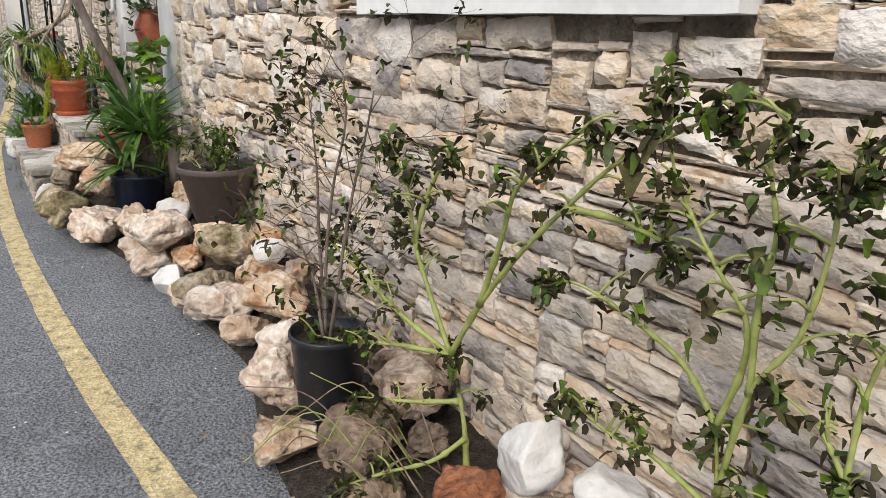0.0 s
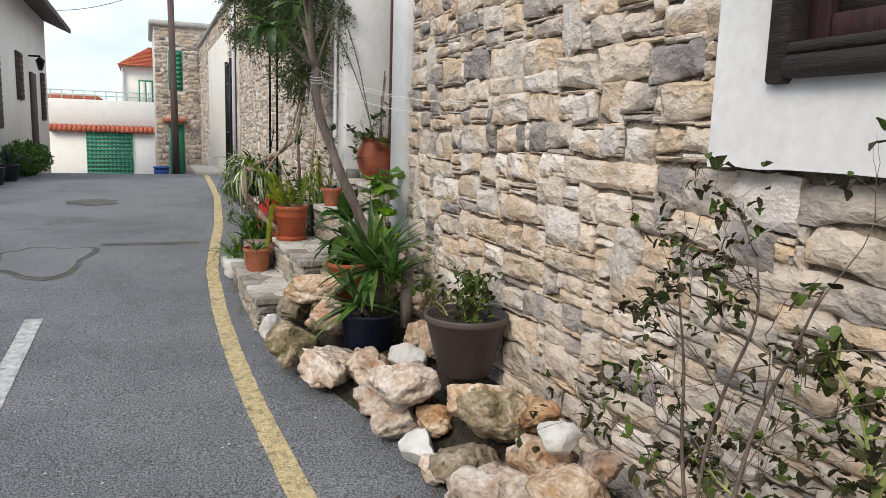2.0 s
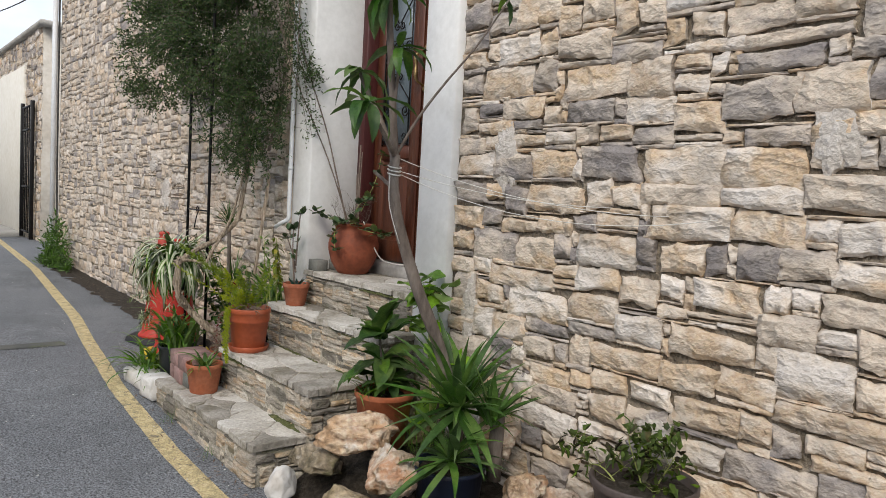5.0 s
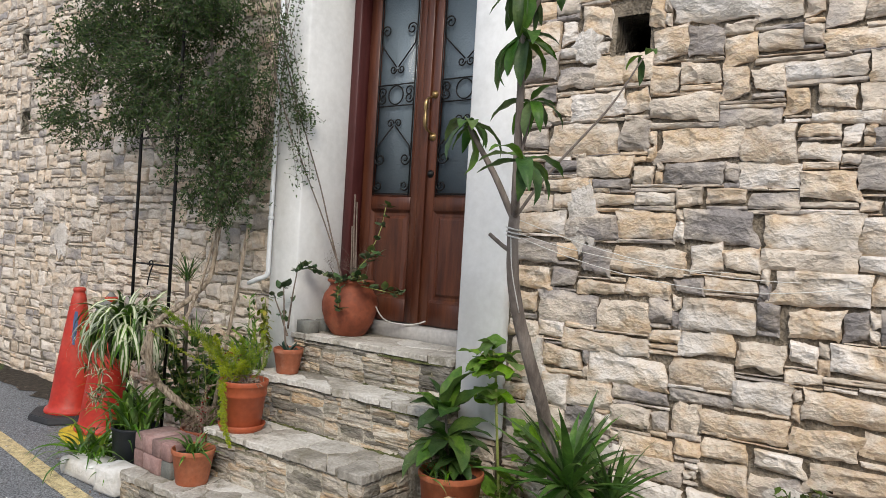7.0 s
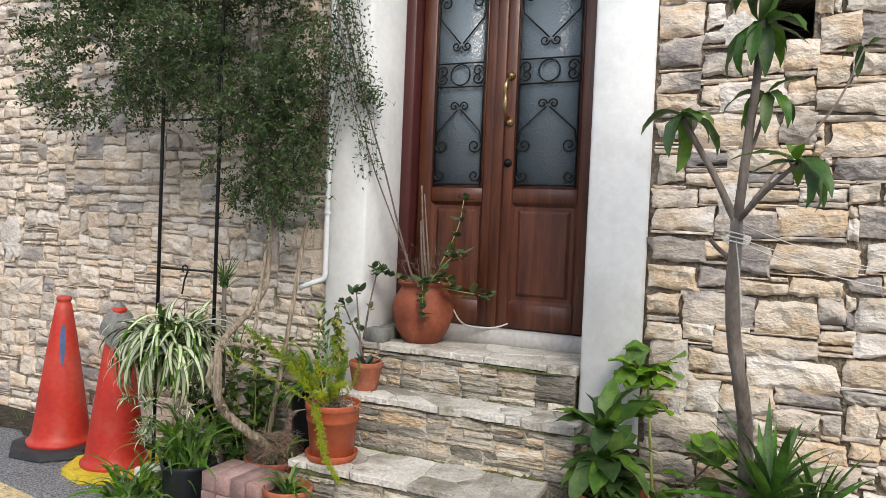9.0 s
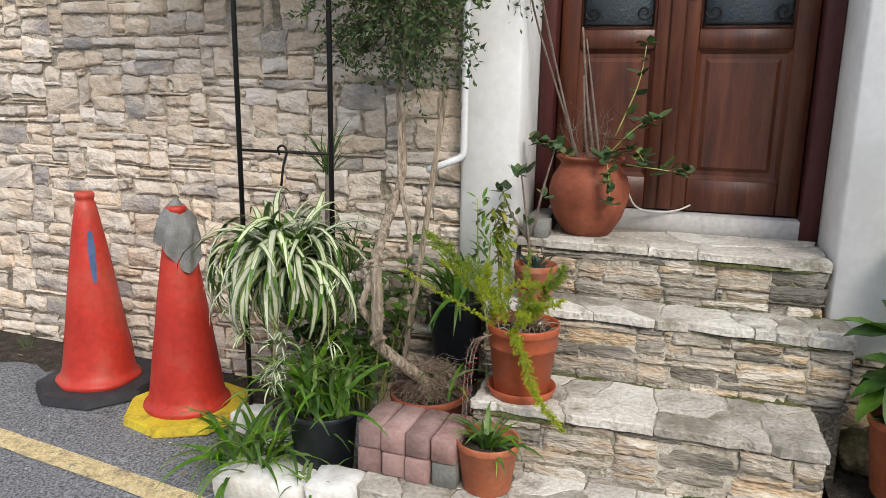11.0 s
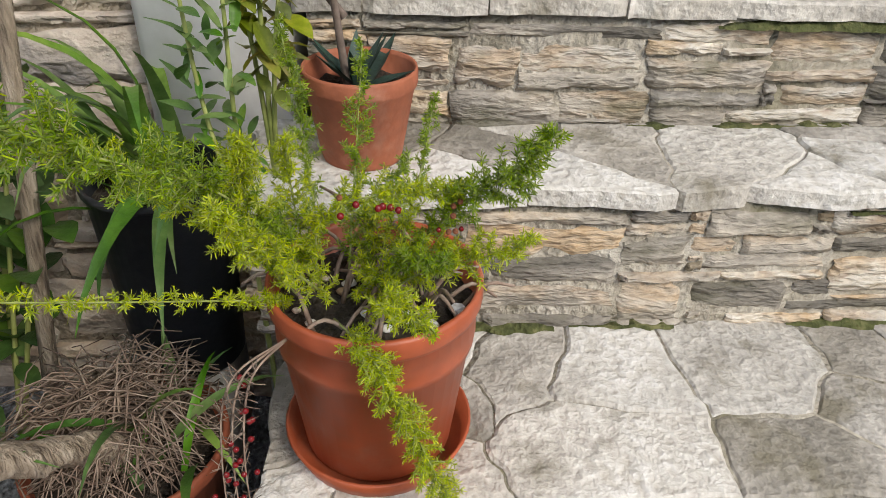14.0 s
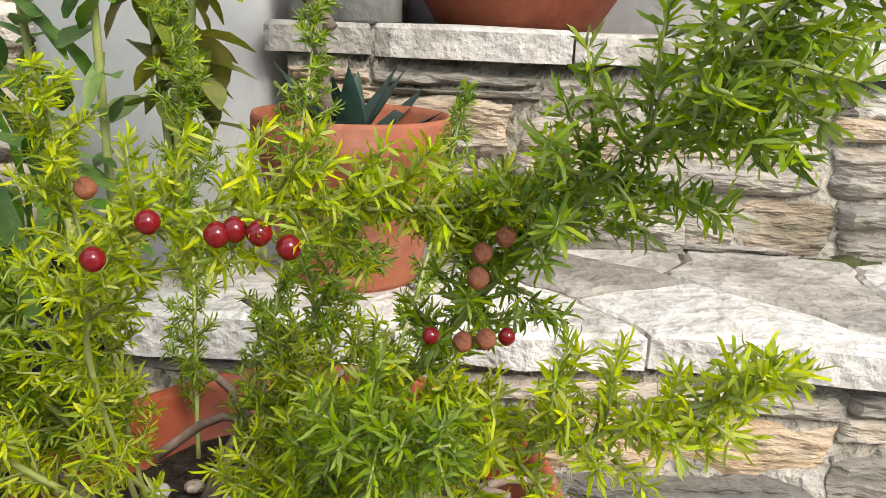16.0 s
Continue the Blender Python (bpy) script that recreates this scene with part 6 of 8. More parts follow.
for p in ((0.61, 6.010, 0.907), (0.612, 6.006, 0.908), (0.61, 5.999, 0.908), (0.612, 5.992, 0.904), (0.612, 6.044, 0.898), (0.615, 6.030, 0.908), (0.62, 5.934, 0.879), (0.62, 5.955, 0.878)):
    berry(p, 0.0034 if p[1] > 5.96 else 0.0025)
for p in ((0.622, 5.936, 0.907), (0.622, 5.942, 0.902), (0.61, 5.943, 0.899), (0.615, 5.946, 0.879), (0.613, 5.940, 0.881), (0.612, 6.044, 0.917)):
    berry(p, 0.0029, M_BERRYDRY)
# withered strands set with red berries hang down beside the pot
hb = random.Random(23)
for k in range(3):
    S = spline([(-0.07, 0.09, 0.0), (-0.115, 0.125 + 0.01 * k, -0.02), (-0.13, 0.14 + 0.012 * k, -0.12), (-0.135, 0.14 + 0.015 * k, -0.26 - 0.03 * k)], 30)
    mb = MB()
    tube(mb, S, 0.0016, 0.0009, 4)
    for p in S[8:]:
        for _ in range(3):
            q = p + rand_dir(hb) * 0.016
            tube(mb, [p, q], 0.0007, 0.0004, 3)
    part("withered_strand", mb, M_DRYGRASS, fern, "dry brown hanging stem")
    for p in S[10 + 3 * k:]:
        if hb.random() < 0.55:
            berry(FB + p + rand_dir(hb) * 0.012, 0.0034)
gr = random.Random(4)
for i in range(26):
    a, b = gr.uniform(0, 6.28), gr.uniform(0.03, 0.105)
    s = gr.uniform(0.005, 0.010)
    peb = lathe([(0.001, -s * 0.5), (s * 0.8, -s * 0.3), (s, 0), (s * 0.7, s * 0.4), (0.001, s * 0.5)], 9, 0.3)
    part("pebble", peb, M_WHITEROCK if i % 3 else M_ROCK, fp, m=Matrix.Translation((b * math.cos(a), b * math.sin(a), 0.228)))

# small terracotta pot with a strap-leaved plant, on the lowest step
sp2 = pot("terracotta_pot", (0.475, 6.07, 0.278), 0.103, 0.17, M_TERRA, "small terracotta pot on the lowest stone step", 0.026, 0.74)
spid2 = thing("strap_leaf_plant", (0.475, 6.07, 0.40), "small green strap-leaved plant in a terracotta pot", "plant")
STRAPS = [dressed(blade(l, w, d, 0.3, 7, 1.4, lift=0.75), M_STRAP) for l, w, d in ((0.21, 0.021, 1.7), (0.24, 0.019, 2.1), (0.17, 0.022, 1.2))]
rosette(spid2, (0, 0, 0), STRAPS, 34, 51, (-0.3, 0.6), (0.6, 1.0))
# pot with succulent and jade on the upper step
sp3 = pot("terracotta_pot", (1.025, 6.043, 0.756), 0.081, 0.137, M_TERRA, "terracotta pot with a small agave on the step", 0.028, 0.72)
agv = thing("small_agave", (1.025, 6.043, 0.857), "dark blue-green pointed agave in a terracotta pot", "plant")
AGV = [dressed(blade(l, 0.028, -0.3, 0.5, 5, 1.5, lift=0.5), M_AGAVE) for l in (0.10, 0.12, 0.09)]
rosette(agv, (0, 0, 0), AGV, 12, 53, (-0.2, 0.6), (0.8, 1.1), spread=0.01)
jade = thing("jade_plant", (1.025, 6.06, 0.857), "leggy jade plant with round dark leaves", "plant")
ROUND = [dressed(oval_leaf(l, w, -0.2, 0.05, 0.2, 5), M_SUCC) for l, w in ((0.055, 0.036), (0.045, 0.032))]
for pts, n in (([(0, 0, 0), (-0.01, 0.02, 0.18), (0.0, 0.05, 0.36)], 9), ([(0, 0, 0.14), (-0.01, -0.03, 0.3), (-0.02, -0.07, 0.46)], 10), ([(0, 0, 0.1), (0.02, 0.08, 0.2), (0.0, 0.12, 0.30)], 6)):
    stem(jade, pts, 0.006, 0.003, M_TWIG)
    rosette(jade, pts[-1], ROUND, n, int(n * 7 + pts[-1][1] * 100), (-0.4, 1.0), (0.7, 1.1), spread=0.02)
    rosette(jade, pts[1], ROUND, 3, n * 3, (-0.3, 0.8), (0.6, 1.0), spread=0.02)
euph = thing("leafy_cutting", (0.93, 6.19, 0.72), "bushy green leafy herb beside the step", "plant")
stem(euph, [(0, 0, -0.4), (0, 0.01, 0.05), (-0.02, 0.0, 0.30)], 0.0045, 0.0025, M_GREENSTEM)
stem(euph, [(0, 0, -0.1), (-0.02, 0.04, 0.15), (-0.03, 0.05, 0.42)], 0.004, 0.002, M_GREENSTEM)
HERB = [dressed(oval_leaf(l, w, 0.3, 0.1, 0.25, 4), M_STRAP) for l, w in ((0.05, 0.013), (0.06, 0.015), (0.045, 0.018))]
for k in range(12):
    t = k / 11
    rosette(euph, (-0.02 * t, 0.01, 0.05 + 0.25 * t), HERB, 3, 60 + k, (-0.3, 0.8), (0.7, 1.1), spread=0.02)
    rosette(euph, (-0.02 - 0.01 * t, 0.04, 0.12 + 0.30 * t), HERB, 3, 80 + k, (-0.3, 0.8), (0.7, 1.1), spread=0.02)

# clay jar on the landing
jar = thing("clay_jar", (1.335, 5.90, 0.962), "bulging red clay jar with sticks and a trailing plant", "jar")
part("jar_body", lathe([(0.085, 0), (0.095, 0.008), (0.135, 0.07), (0.155, 0.14), (0.158, 0.18), (0.148, 0.225), (0.122, 0.265), (0.114, 0.28), (0.122, 0.292), (0.134, 0.302), (0.132, 0.312), (0.112, 0.31), (0.104, 0.285), (0.01, 0.27)], 44, 0.012), M_JAR, jar)
part("soil", lathe([(0.104, 0.276), (0.07, 0.284), (0.01, 0.287)], 24, 0.05), M_SOIL, jar, "dry soil")
JB = Vector((1.335, 5.90, 0.962))
for pts, r_ in (([(1.32, 5.94, 1.22), (1.27, 6.03, 1.56), (1.222, 6.10, 1.85), (1.10, 6.20, 2.30), (1.00, 6.27, 2.75)], 0.0055),
                ([(1.33, 5.93, 1.22), (1.25, 6.06, 1.60), (1.16, 6.13, 1.86), (0.98, 6.17, 2.25), (0.90, 6.20, 2.60)], 0.0045),
                ([(1.35, 5.88, 1.22), (1.37, 5.93, 1.48), (1.398, 5.967, 1.765)], 0.0075), ([(1.33, 5.86, 1.22), (1.36, 5.90, 1.45), (1.40, 5.95, 1.72)], 0.006),
                ([(1.36, 5.91, 1.22), (1.365, 5.935, 1.40), (1.37, 5.95, 1.58)], 0.007)):
    mb = MB()
    tube(mb, [p - JB for p in spline(pts, 14)], r_, r_ * 0.6, 6, 0.08)
    part("stick", mb, M_TWIG, jar, "thin bare wooden stick")
twiggy("dry_heather", (1.335, 5.90, 1.24), "dry grey-purple twiggy tuft in a clay jar", [[(1.335 + dx, 5.90 + dy, 1.24), (1.33 + 2 * dx, 5.90 + 2 * dy, 1.31), (1.32 + 2.6 * dx, 5.90 + 2.5 * dy, 1.38)] for dx, dy in ((0, 0), (0.03, 0.03), (-0.04, 0.03), (-0.03, -0.03), (0.04, -0.02))], 33, 0.08, 3, rr=0.003)
bract = thing("bract_cutting", (0.955, 6.16, 0.76), "cutting with drooping oval yellow-green leaves beside the step", "plant")
BRACT = [dressed(oval_leaf(l, w, 0.4, 0.06, 0.2, 4), M_BRACT) for l, w in ((0.045, 0.024), (0.052, 0.027), (0.038, 0.022))]
for k, tp in enumerate(((-0.02, -0.01, 0.40), (0.0, 0.03, 0.34), (-0.03, -0.04, 0.30))):
    S = [(0, 0, 0), (tp[0] * 0.4, tp[1] * 0.4, tp[2] * 0.55), tp]
    stem(bract, S, 0.004, 0.002, M_GREENSTEM)
    for i, p in enumerate(spline(S, 11)[4:]):
        rosette(bract, p, BRACT, 4, 500 + 20 * k + i, (-1.3, -0.3), (0.7, 1.05), spread=0.014)
trail = thing("trailing_plant", (1.27, 5.86, 1.25), "trailing plant with rounded green leaves in a clay jar", "plant")
for k, (pts, n) in enumerate((([(0, 0, 0), (-0.09, -0.03, 0.03), (-0.13, -0.05, -0.03), (-0.13, -0.06, -0.13)], 9), ([(0, 0, 0), (-0.05, -0.12, 0.06), (-0.06, -0.17, 0.02)], 8), ([(0, 0, 0), (-0.02, -0.13, 0.14), (-0.01, -0.20, 0.17)], 7), ([(0.02, 0.1, 0), (-0.07, 0.16, 0.06), (-0.11, 0.22, 0.08)], 9), ([(0.05, -0.05, 0.1), (0.10, -0.12, 0.3), (0.12, -0.14, 0.45)], 6), ([(0, -0.1, 0), (0.03, -0.26, -0.02), (0.05, -0.32, -0.03)], 6))):
    stem(trail, pts, 0.0028, 0.0018, M_GREENSTEM, seg=5)
    S = spline(pts, n)
    for i, p in enumerate(S[1:]):
        rosette(trail, p, ROUND, 3 if i < n - 2 else 6, 200 + 10 * k + i, (-0.6, 0.5), (0.75, 1.25), spread=0.022)
gb = thing("grey_paver", (1.19, 6.075, 0.962), "grey concrete paver standing beside the clay jar", "brick")
part("paver_body", box(0.085, 0.10, 0.07, 0.004), M_PAVERGREY, gb)
gb2 = thing("grey_paver", (1.40, 6.09, 0.962), "grey concrete paver standing beside the clay jar", "brick")
part("paver_body", box(0.2, 0.09, 0.065, 0.004), M_PAVERGREY, gb2)
hose = thing("white_tube", (1.42, 5.78, 0.97), "thin white plastic tube looped across the threshold", "tube")
mb = MB()
tube(mb, spline([(-0.06, 0.06, 0.32), (-0.04, -0.01, 0.2), (0.0, -0.06, 0.10), (0.05, -0.14, 0.075), (0.09, -0.22, 0.08), (0.12, -0.27, 0.10)], 24), 0.004, 0.004, 6)
part("tube_run", mb, M_CORD, hose)

# ---------------------------------------------------------------- beside the steps: pavers, pots, gnarled vine
pav = random.Random(2)
for layer in range(2):
    for i in range(4):
        y = 6.195 + 0.087 * i
        ob = thing("concrete_paver", (0.505 + pav.uniform(-0.006, 0.006) + (0.006 * i), y, 0.279 + 0.086 * layer), "pinkish concrete paving brick in a small stack" if not (layer == 0 and i == 0) else "grey concrete paving brick in a small stack", "brick", "stacked paving bricks")
        ob.rotation_euler = (0, 0, pav.uniform(-0.03, 0.03) - 0.03)
        part("paver_body", box(0.20, 0.082, 0.084, 0.006), M_PAVERGREY if layer == 0 and i == 0 else M_PAVER, ob)
dg = pot("wide_terracotta_pot", (0.775, 6.375, 0.19), 0.14, 0.25, M_JAR, "wide terracotta pot with a heap of dry stalks", 0.03, 0.75)
hay = thing("dry_grass_heap", (0.775, 6.375, 0.42), "tangled heap of thin dry brown stalks", "dry grass")
hr = random.Random(8)
mb = MB()
for _ in range(900):
    a = hr.uniform(0, 6.28)
    p = Vector((hr.gauss(0, 0.045), hr.gauss(0, 0.045), hr.uniform(0.0, 0.10)))
    d = Vector((math.cos(a), math.sin(a), hr.uniform(-0.25, 0.25)))
    L = hr.uniform(0.06, 0.135)
    q = p + d * L
    inside = min(1.0, 0.14 / max(1e-6, math.hypot(q.x, q.y)))
    q.x, q.y = q.x * inside, q.y * inside
    over = max(0, math.hypot(q.x, q.y) - 0.13)
    mid = (p + q) / 2 + Vector((0, 0, 0.02))
    q.z -= over * hr.uniform(-0.1, 0.55)
    tube(mb, [p, mid, q], 0.0014, 0.0009, 3)
tagged(part("dry_tangle", mb, M_DRYGRASS, hay, "thin tangled brown stalks"), kind="stuff")
rosette(hay, (-0.02, -0.06, 0.02), STRAPS, 12, 91, (-0.2, 0.5), (0.6, 1.0), spread=0.06)

vine = thing("trained_vine", (0.76, 6.44, 0.44), "gnarled pale vine trunk carrying a large dark feathery canopy", "vine")
VB = Vector((0.76, 6.44, 0.44))


def vlimb(pts, r0, r1, name="limb", mat_=None, bumps=0.35, seg=10, n=40):
    stem(vine, [Vector(p) - VB for p in pts], r0, r1, mat_ or M_GNARL, name, seg, n, bumps)


vlimb([(0.74, 6.37, 0.44), (0.70, 6.37, 0.51), (0.60, 6.41, 0.60), (0.52, 6.46, 0.69), (0.455, 6.44, 0.76), (0.435, 6.43, 0.855), (0.44, 6.436, 0.954), (0.45, 6.439, 0.995), (0.56, 6.462, 1.06), (0.68, 6.482, 1.12), (0.76, 6.486, 1.18), (0.83, 6.50, 1.26), (0.88, 6.53, 1.45), (0.92, 6.56, 1.66), (0.90, 6.68, 1.95)], 0.0215, 0.013, "trunk", bumps=0.38, seg=14, n=90)
vlimb([(0.45, 6.43, 1.00), (0.52, 6.413, 1.0), (0.58, 6.38, 0.987), (0.62, 6.393, 1.043), (0.66, 6.416, 1.093), (0.7, 6.446, 1.136), (0.80, 6.50, 1.30), (0.92, 6.52, 1.75)], 0.010, 0.008, bumps=0.3)
vlimb([(0.44, 6.456, 0.936), (0.43, 6.472, 0.877), (0.44, 6.485, 0.836), (0.48, 6.458, 0.765), (0.52, 6.45, 0.70)], 0.011, 0.012, bumps=0.3)
vk = random.Random(31)
for p, rad in (((0.445, 6.437, 0.995), 0.030), ((0.44, 6.45, 0.94), 0.022), ((0.475, 6.45, 0.735), 0.026), ((0.455, 6.44, 0.80), 0.022)):
    for _ in range(9):
        d = rand_dir(vk)
        a_ = Vector(p)
        vlimb([a_, a_ + d * rad * 0.7, a_ + d * rad * vk.uniform(1.0, 1.5)], 0.011, 0.004, "knot", bumps=0.8, seg=6, n=6)
vlimb([(0.92, 6.56, 1.62), (0.88, 6.62, 1.9), (0.82, 6.8, 2.15), (0.75, 7.2, 2.35), (0.7, 7.7, 2.5)], 0.012, 0.006, mat_=M_BARK)
vlimb([(0.90, 6.68, 1.95), (0.85, 6.6, 2.3), (0.8, 6.6, 2.8)], 0.012, 0.006, mat_=M_BARK)
vlimb([(0.75, 7.2, 2.35), (0.72, 7.0, 2.05), (0.74, 6.85, 1.85)], 0.008, 0.005, mat_=M_BARK)


def cloud(blobs, sprigs, seed, size=0.022, reach=0.11):
    """Feathery growth: many fine sprigs of small leaves spread unevenly through rounded clumps."""
    r = random.Random(seed)
    lv, tw = MB(), MB()
    vols = [b[3] * b[4] * b[5] for b in blobs]
    for _ in range(sprigs):
        b = r.choices(blobs, vols)[0]
        d = rand_dir(r)
        k = r.random() ** 0.45
        p = Vector((b[0] + d.x * b[3] * k, b[1] + d.y * b[4] * k, b[2] + d.z * b[5] * k))
        if noise.noise(p * 4.2) + 0.5 * noise.noise(p * 11) < -0.02 or p.x > 1.10:
            continue
        out = (d + Vector((-0.35, 0, -0.1)) + rand_dir(r) * 0.7).normalized()
        L = reach * r.uniform(0.5, 1.3)
        q = p + out * L + Vector((0, 0, -0.25 * L))
        p, q = p - VB, q - VB
        tube(tw, [p, q], 0.0011, 0.0006, 3)
        n = r.randint(9, 15)
        for j in range(n):
            c = p.lerp(q, (j + 0.3) / n)
            dd = (out * 0.6 + rand_dir(r)).normalized()
            leaflet(lv, c, dd, rand_dir(r), size * r.uniform(0.6, 1.25), size * 0.42)
    return lv, tw


lv, tw = cloud([(0.72, 7.35, 2.45, 0.34, 0.72, 0.38), (0.78, 6.72, 2.42, 0.32, 0.46, 0.46), (0.70, 7.75, 2.62, 0.22, 0.36, 0.24), (0.85, 6.55, 1.92, 0.22, 0.30, 0.34), (0.88, 6.48, 1.70, 0.15, 0.20, 0.18), (0.72, 7.1, 2.95, 0.34, 0.75, 0.4), (0.78, 6.6, 3.0, 0.28, 0.42, 0.4), (0.66, 7.6, 2.15, 0.20, 0.42, 0.12), (0.86, 6.35, 2.55, 0.16, 0.28, 0.34), (0.88, 6.42, 2.1, 0.12, 0.16, 0.3)], 8000, 3, 0.026)
tagged(part("canopy_leaves", lv, M_VINE, vine, "dense dark green feathery leaves"), kind="stuff")
tagged(part("canopy_twig_tangle", tw, M_TWIG, vine, "fine twigs in the canopy"), kind="stuff")
jasmine = thing("climbing_jasmine", (0.92, 6.36, 0.5), "thin jasmine shoots climbing beside the white jamb", "climber")
jr = random.Random(6)
jl, js = MB(), MB()
for k in range(10):
    z1, y1 = jr.uniform(2.1, 3.3), 6.36 - jr.uniform(0.0, 0.28)
    S = spline([(0.04 + jr.uniform(-0.04, 0.04), 0.06, 1.2), (0.12, 0.02 + jr.uniform(-0.03, 0.05), 1.5), (0.12, y1 - 6.36 + 0.1, z1 - 0.8), (0.10, y1 - 6.36, z1 - 0.5)], 26)
    tube(js, S, 0.0026, 0.0014, 4)
    for p in S[4:]:
        for _ in range(7):
            c = p + rand_dir(jr) * 0.03
            leaflet(jl, c, rand_dir(jr), rand_dir(jr), jr.uniform(0.014, 0.026), 0.010)
# more shoots that follow the canes leaning from the jar
for k in range(9):
    y0, x0 = jr.uniform(-0.06, 0.10), jr.uniform(-0.05, 0.05)
    low = jr.uniform(1.25, 1.75)
    S = spline([(0.02 + x0, -0.12 + y0, 2.3), (0.08 + x0, -0.16 + y0, 2.0), (0.16 + x0, -0.20 + y0 * 0.6, 1.72), (0.22 + x0 * 0.5, -0.24 + y0 * 0.4, low)], 30)
    tube(js, S, 0.0020, 0.0010, 4)
    for p in S[2:]:
        for _ in range(5):
            c = p + rand_dir(jr) * 0.045
            leaflet(jl, c, rand_dir(jr), rand_dir(jr), jr.uniform(0.016, 0.032), 0.010)
        if jr.random() < 0.35:
            q = p + rand_dir(jr) * 0.09
            tube(js, [p, (p + q) / 2 + Vector((0, 0, 0.012)), q], 0.0010, 0.0006, 3)
            for _ in range(3):
                leaflet(jl, q, rand_dir(jr), rand_dir(jr), jr.uniform(0.010, 0.018), 0.006)
part("shoot_tangle", js, M_TWIG, jasmine)
tagged(part("leaves", jl, M_VINE, jasmine), kind="stuff")
stake = thing("wooden_stake", (0.91, 6.57, 0.2), "tall brown wooden stake leaning on the wall", "stake")
mb = MB()
tube(mb, [(0, 0, 0), (0.03, -0.09, 0.6), (0.08, -0.18, 1.35)], 0.013, 0.011, 8, 0.1)
part("stake_rod", mb, M_GNARL, stake)

# trellis with hook
trel = thing("iron_trellis", (0.73, 6.9, 0.19), "narrow black iron trellis frame carrying the vine", "trellis")
for y in (6.73, 7.10):
    mb = MB()
    tube(mb, [(0, y - 6.9, 0), (0.0, y - 6.9, 1.9), (0, y - 6.9, 2.6)], 0.0095, 0.0095, 8)
    part("upright", mb, M_IRON, trel)
for z in (1.10, 1.84):
    mb = MB()
    tube(mb, [(0, -0.17, z), (0, 0.20, z)], 0.006, 0.006, 6)
    part("crossbar", mb, M_IRON, trel)
hook = thing("iron_hook", (0.73, 6.92, 1.29), "black iron S-hook hanging on the trellis", "hook")
mb = MB()
tube(mb, spline([(0, 0.015, -0.012), (0, 0.02, 0.012), (0, 0, 0.022), (0, -0.015, 0.0), (-0.01, -0.005, -0.05), (-0.02, 0, -0.12)], 20), 0.0045, 0.0045, 6)
part("hook_rod", mb, M_IRON, hook)

# hanging spider plant
spider = thing("spider_plant", (0.56, 6.82, 0.94), "large spider plant with cream-striped arching leaves in a hanging pot", "plant")
part("hanging_pot", lathe([(0.065, -0.17), (0.07, -0.165), (0.088, -0.02), (0.092, 0.0), (0.084, 0.0), (0.01, -0.03)], 26), M_BLACKPOT, spider, "black hanging pot")
for a in (0.3, 2.4, 4.5):
    mb = MB()
    tube(mb, [(0.105 * math.cos(a), 0.105 * math.sin(a), 0), (0.17, 0.10, 0.19)], 0.0015, 0.0015, 4)
    part("hanger_wire", mb, M_WIRE, spider)


def striped(length, width, droop, lift):
    """A green strap leaf with a cream stripe along its middle."""
    b_ = blade(length, width, droop, 0.10, 9, 1.5, lift=lift)
    me = b_.mesh("leaf")
    vs = np.concatenate(b_.v)
    mb = MB()
    vv, ff = [], []
    for k in range(10):
        l_, c_, r_ = vs[3 * k], vs[3 * k + 1], vs[3 * k + 2]
        f = 0.62
        up = np.array((0, 0, 0.0009))
        vv += [l_ * f + c_ * (1 - f) + up, c_ + up, r_ * f + c_ * (1 - f) + up]
    for k in range(9):
        for q in (0, 1):
            i = 3 * k + q
            ff.append((i, i + 3, i + 4, i + 1))
    bm = bmesh.new()
    bm.from_mesh(me)
    n0 = len(bm.faces)
    nv = [bm.verts.new(tuple(v)) for v in vv]
    for f in ff:
        fc = bm.faces.new([nv[i] for i in f])
        fc.material_index = 1
        fc.smooth = True
    bm.to_mesh(me)
    bm.free()
    me.materials.append(M_STRAP)
    me.materials.append(M_WHITESTRIPE)
    return me


